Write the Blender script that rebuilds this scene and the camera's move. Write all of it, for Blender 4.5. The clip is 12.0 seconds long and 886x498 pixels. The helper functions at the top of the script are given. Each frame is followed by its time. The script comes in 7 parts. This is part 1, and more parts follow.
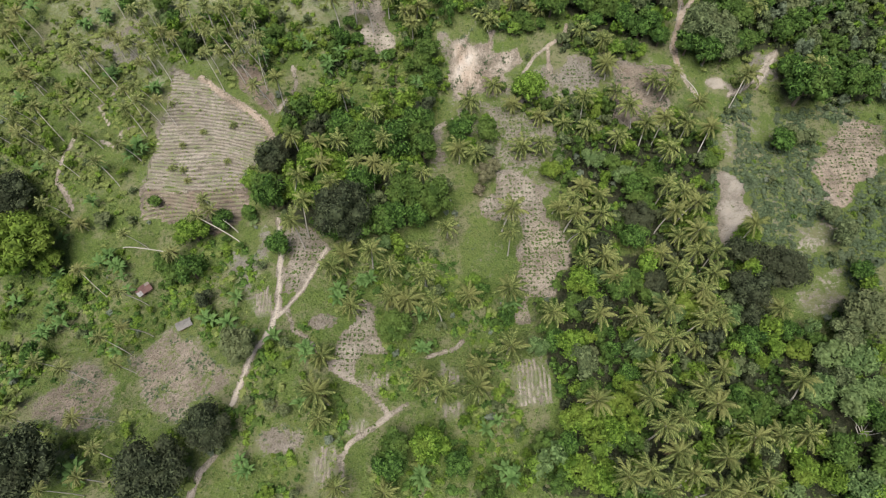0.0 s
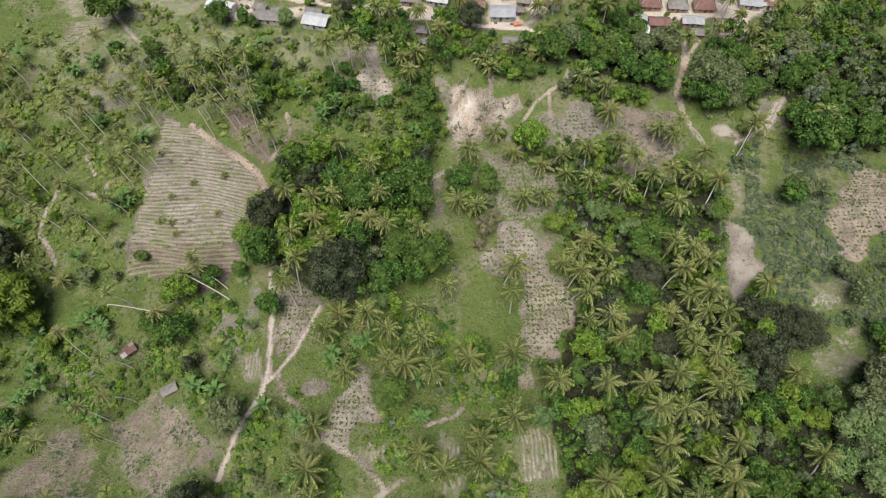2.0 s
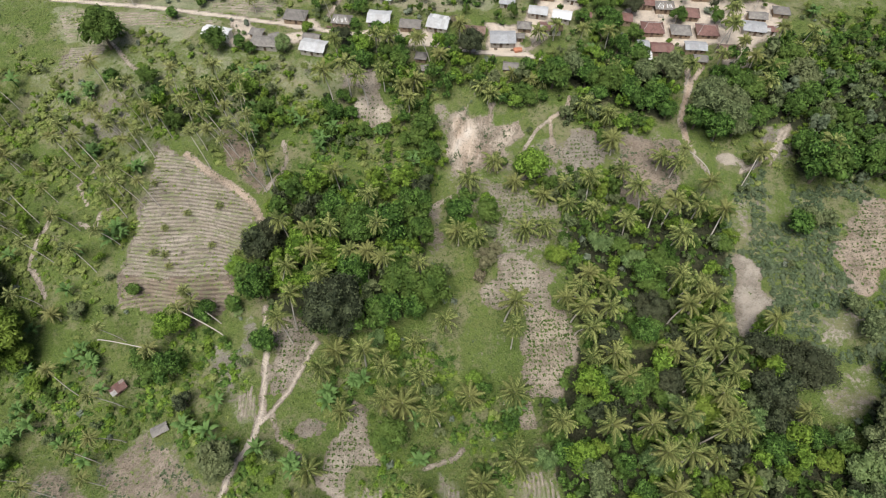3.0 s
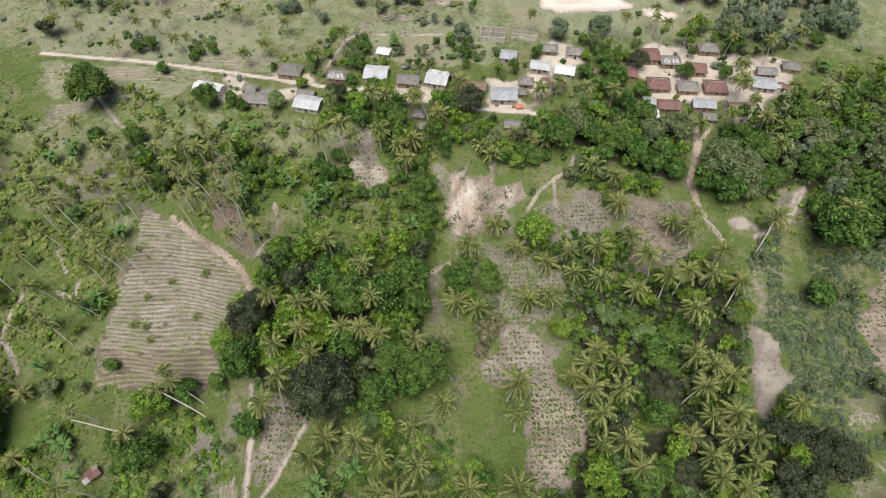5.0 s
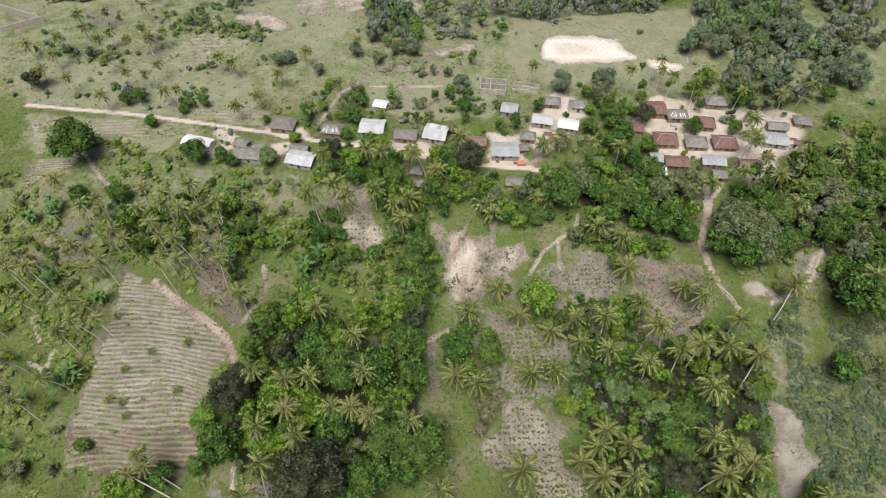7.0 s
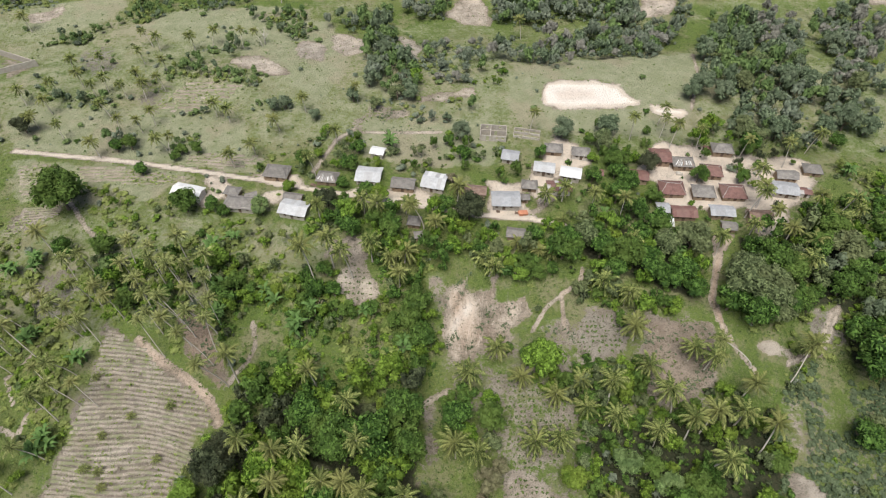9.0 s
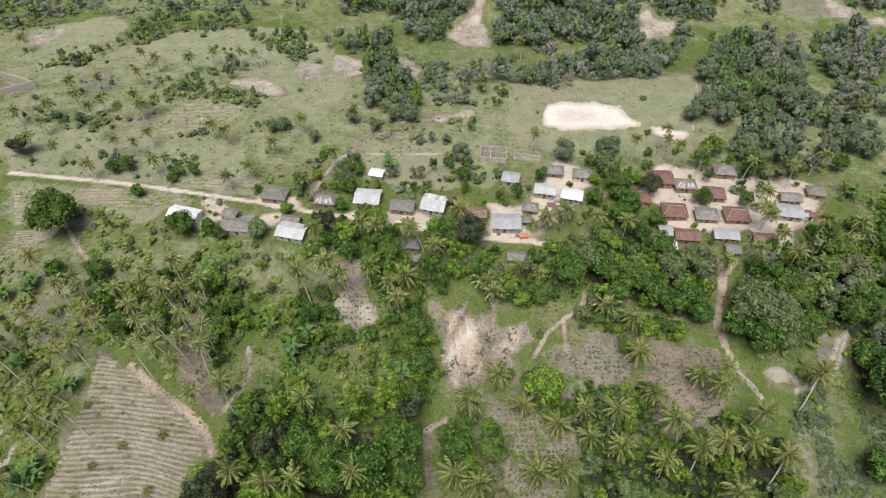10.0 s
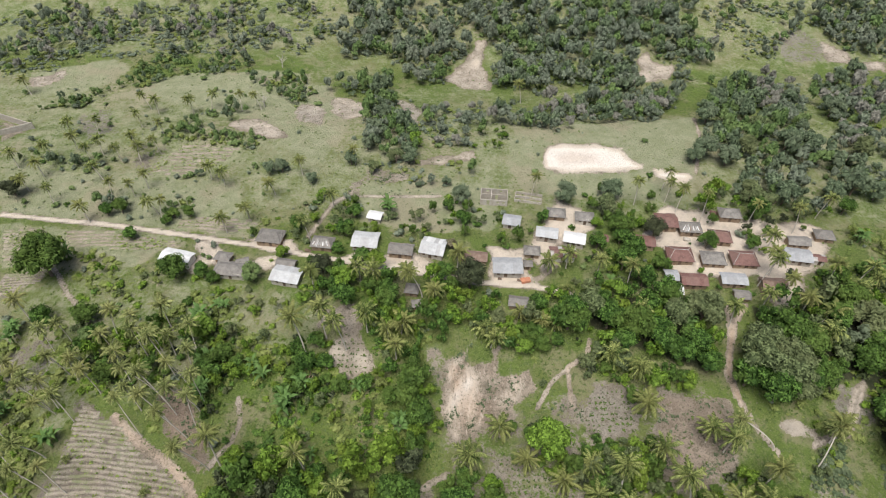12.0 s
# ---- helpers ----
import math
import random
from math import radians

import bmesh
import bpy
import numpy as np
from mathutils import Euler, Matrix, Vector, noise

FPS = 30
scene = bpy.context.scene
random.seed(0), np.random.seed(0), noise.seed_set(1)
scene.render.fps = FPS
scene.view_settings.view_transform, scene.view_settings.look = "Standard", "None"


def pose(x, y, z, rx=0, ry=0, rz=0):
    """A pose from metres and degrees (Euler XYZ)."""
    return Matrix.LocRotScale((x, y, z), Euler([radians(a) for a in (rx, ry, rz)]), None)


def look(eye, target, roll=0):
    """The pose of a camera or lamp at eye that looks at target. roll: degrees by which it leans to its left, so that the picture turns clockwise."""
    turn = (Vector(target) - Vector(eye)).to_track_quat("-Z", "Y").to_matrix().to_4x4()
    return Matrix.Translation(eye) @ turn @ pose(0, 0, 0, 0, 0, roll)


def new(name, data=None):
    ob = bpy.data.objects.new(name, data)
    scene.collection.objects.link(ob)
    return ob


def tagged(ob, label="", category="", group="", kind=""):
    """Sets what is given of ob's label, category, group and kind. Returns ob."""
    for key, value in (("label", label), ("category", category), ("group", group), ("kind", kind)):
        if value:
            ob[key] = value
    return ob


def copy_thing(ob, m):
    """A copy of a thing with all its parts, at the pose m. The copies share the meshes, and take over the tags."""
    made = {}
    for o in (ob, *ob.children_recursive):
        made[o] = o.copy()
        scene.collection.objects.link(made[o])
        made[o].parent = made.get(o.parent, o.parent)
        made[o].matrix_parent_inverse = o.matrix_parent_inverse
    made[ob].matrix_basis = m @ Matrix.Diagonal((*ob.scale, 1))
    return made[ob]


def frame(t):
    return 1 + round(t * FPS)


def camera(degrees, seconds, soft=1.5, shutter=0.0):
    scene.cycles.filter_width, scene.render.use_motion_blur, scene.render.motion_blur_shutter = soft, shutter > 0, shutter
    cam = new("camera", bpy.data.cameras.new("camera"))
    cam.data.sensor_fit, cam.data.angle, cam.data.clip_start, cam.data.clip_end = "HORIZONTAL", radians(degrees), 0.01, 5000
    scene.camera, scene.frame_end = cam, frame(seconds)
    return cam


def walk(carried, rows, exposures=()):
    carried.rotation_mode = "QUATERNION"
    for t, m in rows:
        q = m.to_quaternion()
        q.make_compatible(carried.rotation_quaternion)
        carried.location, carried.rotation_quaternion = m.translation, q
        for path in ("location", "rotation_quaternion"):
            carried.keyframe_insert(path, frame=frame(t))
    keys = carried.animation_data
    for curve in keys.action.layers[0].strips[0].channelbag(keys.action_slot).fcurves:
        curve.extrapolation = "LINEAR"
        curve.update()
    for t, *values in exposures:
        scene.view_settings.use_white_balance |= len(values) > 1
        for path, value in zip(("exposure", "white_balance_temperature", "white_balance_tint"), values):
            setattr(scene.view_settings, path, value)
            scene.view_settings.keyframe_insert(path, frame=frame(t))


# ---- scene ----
# A valley of palms, small fields and thickets below a village, flown over towards a wooded hill.
cam = camera(74.0, 12.0, soft=1.15)
ROWS = [
    (0, 0.05, -0.11, 142.85, 0.011, -61.009, 0.016),
    (0.5, -0.20, 2.68, 142.38, -0.068, -60.533, -0.060),
    (1, -0.29, 5.72, 142.16, -0.126, -60.109, -0.094),
    (1.5, -0.27, 8.97, 142.08, -0.164, -59.689, -0.101),
    (2, -0.18, 12.39, 142.03, -0.184, -59.245, -0.091),
    (2.5, -0.05, 15.95, 141.97, -0.189, -58.760, -0.074),
    (3, 0.10, 19.61, 141.86, -0.183, -58.229, -0.056),
    (5, 0.71, 34.47, 140.77, -0.097, -55.719, -0.038),
    (5.5, 0.84, 38.06, 140.38, -0.070, -55.037, -0.052),
    (6, 0.97, 41.51, 139.98, -0.046, -54.349, -0.071),
    (6.5, 1.09, 44.80, 139.57, -0.023, -53.659, -0.093),
    (7, 1.20, 47.88, 139.18, -0.003, -52.968, -0.116),
    (9, 1.58, 57.57, 137.77, 0.059, -50.103, -0.181),
    (9.5, 1.66, 59.28, 137.42, 0.074, -49.316, -0.186),
    (10, 1.72, 60.70, 137.03, 0.090, -48.482, -0.187),
    (10.5, 1.77, 61.89, 136.58, 0.109, -47.592, -0.189),
    (11, 1.81, 62.90, 136.03, 0.129, -46.645, -0.196),
    (11.5, 1.85, 63.82, 135.35, 0.151, -45.644, -0.214),
    (12, 1.89, 64.76, 134.52, 0.171, -44.606, -0.253),
]
walk(cam, [(t, pose(x, y, z, 90 + pitch, roll, yaw)) for t, x, y, z, yaw, pitch, roll in ROWS])

# ---- light: a bright, thinly clouded sky ----
SUN_UP, SUN_ROUND = 70.0, 200.0
world = bpy.data.worlds.new("sky")
scene.world = world
world.use_nodes = True
sky = world.node_tree.nodes.new("ShaderNodeTexSky")
sky.sky_type, sky.sun_disc = "NISHITA", False
sky.sun_elevation, sky.sun_rotation = radians(SUN_UP), radians(SUN_ROUND)
sky.air_density, sky.dust_density, sky.ozone_density = 1.0, 4.0, 1.0
world.node_tree.links.new(sky.outputs[0], world.node_tree.nodes["Background"].inputs[0])
world.node_tree.nodes["Background"].inputs[1].default_value = 0.065
sun = new("sun", bpy.data.lights.new("sun", "SUN"))
sun.data.energy, sun.data.angle, sun.data.color = 3.7, radians(40), (1.0, 0.97, 0.92)
a, e = radians(SUN_ROUND), radians(SUN_UP)
sun.matrix_world = look((math.sin(a) * math.cos(e) * 500, math.cos(a) * math.cos(e) * 500, math.sin(e) * 500), (0, 0, 0))
scene.view_settings.exposure = 0.44

# ---- materials ----


class Net:
    """A node material in few words."""

    def __init__(self, name, roughness=0.85):
        self.m = bpy.data.materials.new(name)
        self.m.use_nodes = True
        self.t = self.m.node_tree
        self.b = self.t.nodes["Principled BSDF"]
        self.b.inputs["Roughness"].default_value = roughness
        self.b.inputs["Specular IOR Level"].default_value = 0.25

    def put(self, socket, v):
        if isinstance(v, bpy.types.NodeSocket):
            self.t.links.new(v, socket)
        else:
            socket.default_value = (*v, 1.0) if isinstance(v, tuple) and len(v) == 3 and socket.type == "RGBA" else v

    def node(self, kind, values=(), **props):
        n = self.t.nodes.new("ShaderNode" + kind)
        if kind == "Math" or kind == "MapRange":
            n.operation = props.pop("operation", "ADD") if kind == "Math" else None
        for k, v in dict(values).items():
            self.put(n.inputs[k], v)
        return n

    def noise(self, scale, detail=3.0, rough=0.55, where=None):
        v = {"Scale": scale, "Detail": detail, "Roughness": rough}
        if where is not None:
            v["Vector"] = where
        return self.node("TexNoise", v).outputs["Fac"]

    def math(self, op, a, b=0.0):
        n = self.t.nodes.new("ShaderNodeMath")
        n.operation = op
        self.put(n.inputs[0], a), self.put(n.inputs[1], b)
        return n.outputs[0]

    def span(self, v, lo, hi, a=0.0, b=1.0):
        n = self.t.nodes.new("ShaderNodeMapRange")
        n.interpolation_type = "SMOOTHSTEP"
        for k, q in enumerate((v, lo, hi, a, b)):
            self.put(n.inputs[k], q)
        return n.outputs[0]

    def mix(self, f, a, b, blend="MIX"):
        n = self.t.nodes.new("ShaderNodeMix")
        n.data_type, n.blend_type = "RGBA", blend
        self.put(n.inputs[0], f), self.put(n.inputs[6], a), self.put(n.inputs[7], b)
        return n.outputs[2]

    def attr(self, name):
        n = self.t.nodes.new("ShaderNodeAttribute")
        n.attribute_name = name
        return n.outputs["Fac"]

    def place(self):
        return self.t.nodes.new("ShaderNodeNewGeometry").outputs["Position"]

    def island(self):
        return self.t.nodes.new("ShaderNodeNewGeometry").outputs["Random Per Island"]

    def each(self):
        return self.t.nodes.new("ShaderNodeObjectInfo").outputs["Random"]

    def bump(self, h, strength, distance):
        n = self.t.nodes.new("ShaderNodeBump")
        n.inputs["Strength"].default_value, n.inputs["Distance"].default_value = strength, distance
        self.put(n.inputs["Height"], h)
        self.t.links.new(n.outputs[0], self.b.inputs["Normal"])

    def done(self, colour):
        self.put(self.b.inputs["Base Color"], colour)
        return self.m


def leaf(name, dark, light, warm, glow=0.12, lo=0.62, hi=1.32):
    """Foliage: each leaf and each plant differs a little, and light comes through."""
    n = Net(name, 0.65)
    n.b.inputs["Specular IOR Level"].default_value = 0.1
    c = n.mix(n.span(n.island(), 0.1, 0.95), tuple(v * lo for v in dark), tuple(v * hi for v in light))
    c = n.mix(n.span(n.each(), 0.45, 1.0, 0.0, 0.6), c, warm)
    c = n.mix(n.span(n.noise(0.11, 2.0, where=n.place()), 0.48, 0.66, 0.0, 0.55), c, warm)
    c = n.mix(n.span(n.noise(0.27, 3.0, where=n.place()), 0.46, 0.68, 0.0, 0.6), c, tuple(v * 0.7 for v in dark))
    n.done(c)
    tr = n.t.nodes.new("ShaderNodeBsdfTranslucent")
    n.put(tr.inputs["Color"], c)
    mx = n.t.nodes.new("ShaderNodeMixShader")
    mx.inputs[0].default_value = glow
    n.t.links.new(n.b.outputs[0], mx.inputs[1])
    n.t.links.new(tr.outputs[0], mx.inputs[2])
    n.t.links.new(mx.outputs[0], n.t.nodes["Material Output"].inputs[0])
    return n.m


LEAF = {
    "g": leaf("leaf_green", (0.028, 0.068, 0.014), (0.082, 0.152, 0.032), (0.100, 0.146, 0.034)),
    "d": leaf("leaf_dark", (0.030, 0.042, 0.022), (0.070, 0.086, 0.044), (0.064, 0.070, 0.038), lo=0.55),
    "l": leaf("leaf_light", (0.060, 0.124, 0.015), (0.136, 0.218, 0.032), (0.155, 0.200, 0.036)),
    "b": leaf("leaf_bright", (0.082, 0.150, 0.022), (0.158, 0.255, 0.040), (0.135, 0.215, 0.038)),
    "o": leaf("leaf_olive", (0.086, 0.120, 0.052), (0.142, 0.178, 0.080), (0.155, 0.172, 0.080), 0.15, lo=0.6, hi=1.3),
    # f, h and e: leaves paled and greyed, distance haze put into their colour
    "f": leaf("leaf_far_hazed", (0.190, 0.228, 0.158), (0.255, 0.288, 0.208), (0.215, 0.228, 0.180), 0.3, lo=0.8, hi=1.08),
    "y": leaf("leaf_yellowish", (0.138, 0.200, 0.050), (0.225, 0.285, 0.080), (0.245, 0.270, 0.095), 0.2, lo=0.65, hi=1.15),
    "h": leaf("leaf_hill_hazed", (0.150, 0.190, 0.130), (0.222, 0.262, 0.188), (0.222, 0.246, 0.190), 0.3, lo=0.88, hi=1.12),
    "e": leaf("leaf_green_hazed", (0.098, 0.140, 0.080), (0.168, 0.218, 0.128), (0.172, 0.206, 0.132), 0.24, lo=0.8, hi=1.15),
    "k": leaf("leaf_pale_green", (0.090, 0.158, 0.054), (0.165, 0.245, 0.086), (0.175, 0.230, 0.090), 0.2, lo=0.72, hi=1.15),
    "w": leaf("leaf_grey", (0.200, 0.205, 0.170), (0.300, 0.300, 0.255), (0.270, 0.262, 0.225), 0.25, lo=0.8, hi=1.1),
    "r": leaf("leaf_withered", (0.115, 0.100, 0.062), (0.220, 0.195, 0.130), (0.175, 0.180, 0.090), 0.15, lo=0.7, hi=1.2),
    "s": leaf("leaf_dusty", (0.078, 0.116, 0.060), (0.130, 0.172, 0.090), (0.132, 0.160, 0.094), 0.2, lo=0.75, hi=1.1),
}
FROND = leaf("palm_frond", (0.070, 0.112, 0.030), (0.240, 0.268, 0.092), (0.225, 0.228, 0.082), 0.12)
PALE_FROND = leaf("pale_palm_frond", (0.110, 0.150, 0.046), (0.275, 0.300, 0.118), (0.275, 0.268, 0.105), 0.15)
DEAD_FROND = leaf("dead_frond", (0.16, 0.11, 0.065), (0.30, 0.21, 0.13), (0.24, 0.17, 0.10), 0.05)
BANANA = leaf("banana_leaf", (0.062, 0.132, 0.036), (0.135, 0.228, 0.070), (0.120, 0.195, 0.060), 0.2)
WEED = leaf("weed", (0.095, 0.150, 0.036), (0.135, 0.180, 0.054), (0.130, 0.165, 0.050), 0.12)


def bark(name, a, b):
    n = Net(name, 0.9)
    w = n.noise(3.0, 4.0, where=n.place())
    n.bump(n.noise(9.0, 3.0, where=n.place()), 0.5, 0.05)
    return n.done(n.mix(n.mix(w, (0, 0, 0), (1, 1, 1)), a, b))


PALM_BARK = bark("palm_bark", (0.36, 0.33, 0.28), (0.60, 0.56, 0.50))
BARK = bark("bark", (0.09, 0.07, 0.05), (0.22, 0.18, 0.14))


def soil_colour(n, pale, grey, red=0.0):
    p = n.place()
    pale = n.math("ADD", pale, n.math("MULTIPLY", n.math("SUBTRACT", n.noise(0.13, 5.0, 0.65, p), 0.5), n.span(pale, 0.85, 1.0, 1.1, 0.0)))
    dirt = n.span(pale, 0.6, 1.0, 0.9, 0.1)
    c = n.mix(n.span(pale, 1.0, 1.3), n.mix(pale, (0.170, 0.124, 0.096), (0.740, 0.645, 0.540)), (0.930, 0.870, 0.790))
    c = n.mix(grey, c, (0.250, 0.238, 0.210))
    c = n.mix(red, c, n.mix(n.span(n.noise(0.5, 4.0, 0.7, p), 0.35, 0.65), (0.46, 0.29, 0.19), (0.62, 0.45, 0.32)))
    c = n.mix(n.math("MULTIPLY", dirt, n.span(n.noise(0.16, 6.0, 0.7, p), 0.42, 0.6, 0.0, 0.65)), c, (0.195, 0.165, 0.125))
    c = n.mix(n.math("MULTIPLY", dirt, n.span(n.noise(0.8, 5.0, 0.75, p), 0.5, 0.64, 0.0, 0.7)), c, (0.110, 0.108, 0.062))
    c = n.mix(n.math("MULTIPLY", dirt, n.span(n.noise(3.2, 4.0, 0.75, p), 0.52, 0.66, 0.0, 0.75)), c, (0.085, 0.080, 0.052))
    return n.mix(n.math("MULTIPLY", dirt, n.span(n.noise(1.7, 4.0, 0.7, p), 0.58, 0.7, 0.0, 0.5)), c, (0.600, 0.530, 0.440))


def ground_material():
    n = Net("ground", 0.95)
    p = n.place()
    big, mid, small, fine = n.noise(0.03, 5.0, 0.6, p), n.noise(0.22, 6.0, 0.7, p), n.noise(0.9, 5.0, 0.75, p), n.noise(3.0, 4.0, 0.75, p)
    grass = n.mix(n.span(big, 0.38, 0.62), (0.108, 0.166, 0.033), (0.158, 0.188, 0.058))
    grass = n.mix(n.span(mid, 0.44, 0.58, 0.0, 0.75), grass, (0.130, 0.192, 0.038))
    grass = n.mix(n.span(n.noise(0.09, 6.0, 0.72, p), 0.48, 0.61, 0.0, 0.85), grass, (0.262, 0.245, 0.145))
    grass = n.mix(n.span(small, 0.49, 0.62, 0.0, 0.8), grass, (0.064, 0.108, 0.024))
    grass = n.mix(n.span(fine, 0.5, 0.62, 0.0, 0.6), grass, (0.235, 0.275, 0.108))
    grass = n.mix(n.span(n.noise(1.7, 4.0, 0.7, p), 0.58, 0.68, 0.0, 0.7), grass, (0.185, 0.230, 0.078))
    # dry grass; its extra blue is distance haze put into the colour
    dry = n.mix(n.span(mid, 0.36, 0.66), (0.272, 0.298, 0.172), (0.355, 0.358, 0.235))
    dry = n.mix(n.span(small, 0.52, 0.66, 0.0, 0.5), dry, (0.192, 0.228, 0.104))
    dry = n.mix(n.span(n.noise(0.05, 4.0, 0.6, p), 0.5, 0.62, 0.0, 0.6), dry, (0.360, 0.318, 0.222))
    dry = n.mix(n.span(fine, 0.52, 0.66, 0.0, 0.5), dry, (0.190, 0.210, 0.120))
    ragged = n.math("MULTIPLY", n.math("SUBTRACT", n.math("ADD", n.math("MULTIPLY", mid, 0.4), n.math("MULTIPLY", small, 0.6)), 0.5), 2.6)
    c = n.mix(n.span(n.math("ADD", n.attr("dry"), ragged), 0.2, 0.7), grass, dry)
    s = n.span(n.math("ADD", n.attr("soil"), n.math("MULTIPLY", ragged, 0.9)), 0.36, 0.54)
    c = n.mix(s, c, soil_colour(n, n.attr("pale"), n.attr("grey"), n.attr("red")))
    # forest floor darkened: dead leaves plus the trees' shade put into the colour
    c = n.mix(n.span(n.math("ADD", n.attr("shaded_mould"), n.math("MULTIPLY", ragged, 0.5)), 0.3, 0.7), c, n.mix(n.span(small, 0.4, 0.6), (0.034, 0.044, 0.020), (0.062, 0.064, 0.034)))
    flow = n.node("Mapping", {"Vector": p, "Scale": (1.0, 0.22, 0.22), "Rotation": (0.0, 0.0, 0.2)}).outputs[0]  # rain streaks down the slope
    wash = n.attr("wash")
    c = n.mix(n.math("MULTIPLY", wash, n.span(n.noise(0.9, 5.0, 0.7, flow), 0.5, 0.62, 0.0, 0.6)), c, (0.300, 0.235, 0.185))
    c = n.mix(n.math("MULTIPLY", wash, n.span(n.noise(1.4, 5.0, 0.75, flow), 0.54, 0.62, 0.0, 0.7)), c, (0.700, 0.610, 0.510))
    c = n.mix(n.math("MULTIPLY", wash, n.span(n.noise(1.3, 5.0, 0.75, p), 0.55, 0.63, 0.0, 0.8)), c, (0.135, 0.128, 0.080))
    n.bump(n.math("ADD", fine, n.math("MULTIPLY", small, 2.0)), 1.0, 0.6)
    return n.done(c)


def soil_material(name, pale, grey=0.0):
    """Turned earth with weeds coming up in it."""
    n = Net(name, 0.95)
    p = n.place()
    n.bump(n.noise(3.5, 4.0, 0.7, p), 0.7, 0.12)
    c = soil_colour(n, pale, grey)
    c = n.mix(n.span(n.noise(0.28, 5.0, 0.75, p), 0.48, 0.60, 0.0, 0.75), c, (0.150, 0.165, 0.085))
    return n.done(n.mix(n.span(n.noise(1.9, 4.0, 0.75, p), 0.53, 0.64, 0.0, 0.7), c, (0.130, 0.150, 0.068)))


def roof_material(name, a, b, stain, rough, metal=0.0, patchy=0.4):
    n = Net(name, rough)
    n.b.inputs["Metallic"].default_value = metal
    p = n.place()
    c = n.mix(n.span(n.noise(0.9, 4.0, 0.6, p), 0.3, 0.7), a, b)
    c = n.mix(n.span(n.noise(2.5, 5.0, 0.7, p), 0.52, 0.72, 0.0, 0.7), c, stain)
    c = n.mix(n.span(n.each(), 0.3, 1.0, 0.0, patchy), c, stain)
    n.bump(n.noise(14.0, 3.0, 0.6, p), 0.35, 0.03)
    return n.done(c)


ROOF = {
    "tin": roof_material("zinc_sheet", (0.36, 0.37, 0.38), (0.47, 0.48, 0.49), (0.27, 0.26, 0.25), 0.5),
    "white": roof_material("new_zinc_sheet", (0.54, 0.55, 0.56), (0.64, 0.64, 0.64), (0.42, 0.42, 0.41), 0.4),
    "grey": roof_material("grey_sheet", (0.27, 0.28, 0.295), (0.35, 0.36, 0.375), (0.21, 0.21, 0.21), 0.55),
    "old_tin": roof_material("weathered_sheet", (0.28, 0.275, 0.265), (0.44, 0.435, 0.42), (0.18, 0.12, 0.09), 0.65, 0.0, 0.85),
    "rust": roof_material("rusty_sheet", (0.118, 0.062, 0.055), (0.175, 0.096, 0.083), (0.215, 0.150, 0.130), 0.75, 0.0, 0.35),
    "thatch": roof_material("palm_thatch", (0.150, 0.142, 0.134), (0.235, 0.222, 0.205), (0.100, 0.092, 0.084), 0.95),
    "rust_thatch": roof_material("brown_thatch", (0.15, 0.10, 0.08), (0.23, 0.17, 0.14), (0.10, 0.07, 0.06), 0.95),
}
ROOF["hip"], ROOF["rust_hip"], ROOF["streaked_hip"] = ROOF["thatch"], ROOF["rust"], ROOF["thatch"]
ROOF["old_white"], ROOF["striped"] = ROOF["tin"], ROOF["rust"]
WALL = {
    "m": roof_material("mud_wall", (0.26, 0.19, 0.13), (0.36, 0.28, 0.20), (0.18, 0.13, 0.09), 0.95),
    "p": roof_material("block_wall", (0.36, 0.33, 0.29), (0.47, 0.44, 0.39), (0.26, 0.23, 0.19), 0.9),
    "w": roof_material("lime_wall", (0.62, 0.59, 0.54), (0.74, 0.71, 0.66), (0.45, 0.40, 0.34), 0.85),
}
WOOD = roof_material("old_wood", (0.10, 0.07, 0.05), (0.17, 0.12, 0.09), (0.06, 0.045, 0.035), 0.8)

# ---- small tools ----


def mesh(name, verts, faces, material, smooth=False):
    me = bpy.data.meshes.new(name)
    me.from_pydata([tuple(v) for v in verts], [], [tuple(int(i) for i in q) for q in faces])
    me.materials.append(material)
    if smooth:
        me.shade_smooth()
    return me


def trimesh(name, v, tri, material):
    """A mesh of many triangles, quickly."""
    m = bpy.data.meshes.new(name)
    m.vertices.add(len(v))
    m.vertices.foreach_set("co", np.ascontiguousarray(v, dtype=np.float32).ravel())
    m.loops.add(tri.size)
    m.loops.foreach_set("vertex_index", np.ascontiguousarray(tri, dtype=np.int32).ravel())
    m.polygons.add(len(tri))
    m.polygons.foreach_set("loop_start", np.arange(len(tri), dtype=np.int32) * 3)
    m.update(calc_edges=True)
    m.shade_smooth()
    m.materials.append(material)
    return m


def part(name, me, parent, label=""):
    ob = new(name, me)
    ob.parent = parent
    return tagged(ob, label)


def join(pieces):
    """Several (verts, faces) as one."""
    vs, fs, k = [], [], 0
    for v, f in pieces:
        v = np.asarray(v, float)
        vs.append(v)
        fs += [tuple(int(i) + k for i in q) for q in f]
        k += len(v)
    return np.concatenate(vs), fs


def box(x0, y0, z0, x1, y1, z1):
    v = [(x, y, z) for z in (z0, z1) for y in (y0, y1) for x in (x0, x1)]
    return v, [(0, 2, 3, 1), (4, 5, 7, 6), (0, 1, 5, 4), (2, 6, 7, 3), (0, 4, 6, 2), (1, 3, 7, 5)]


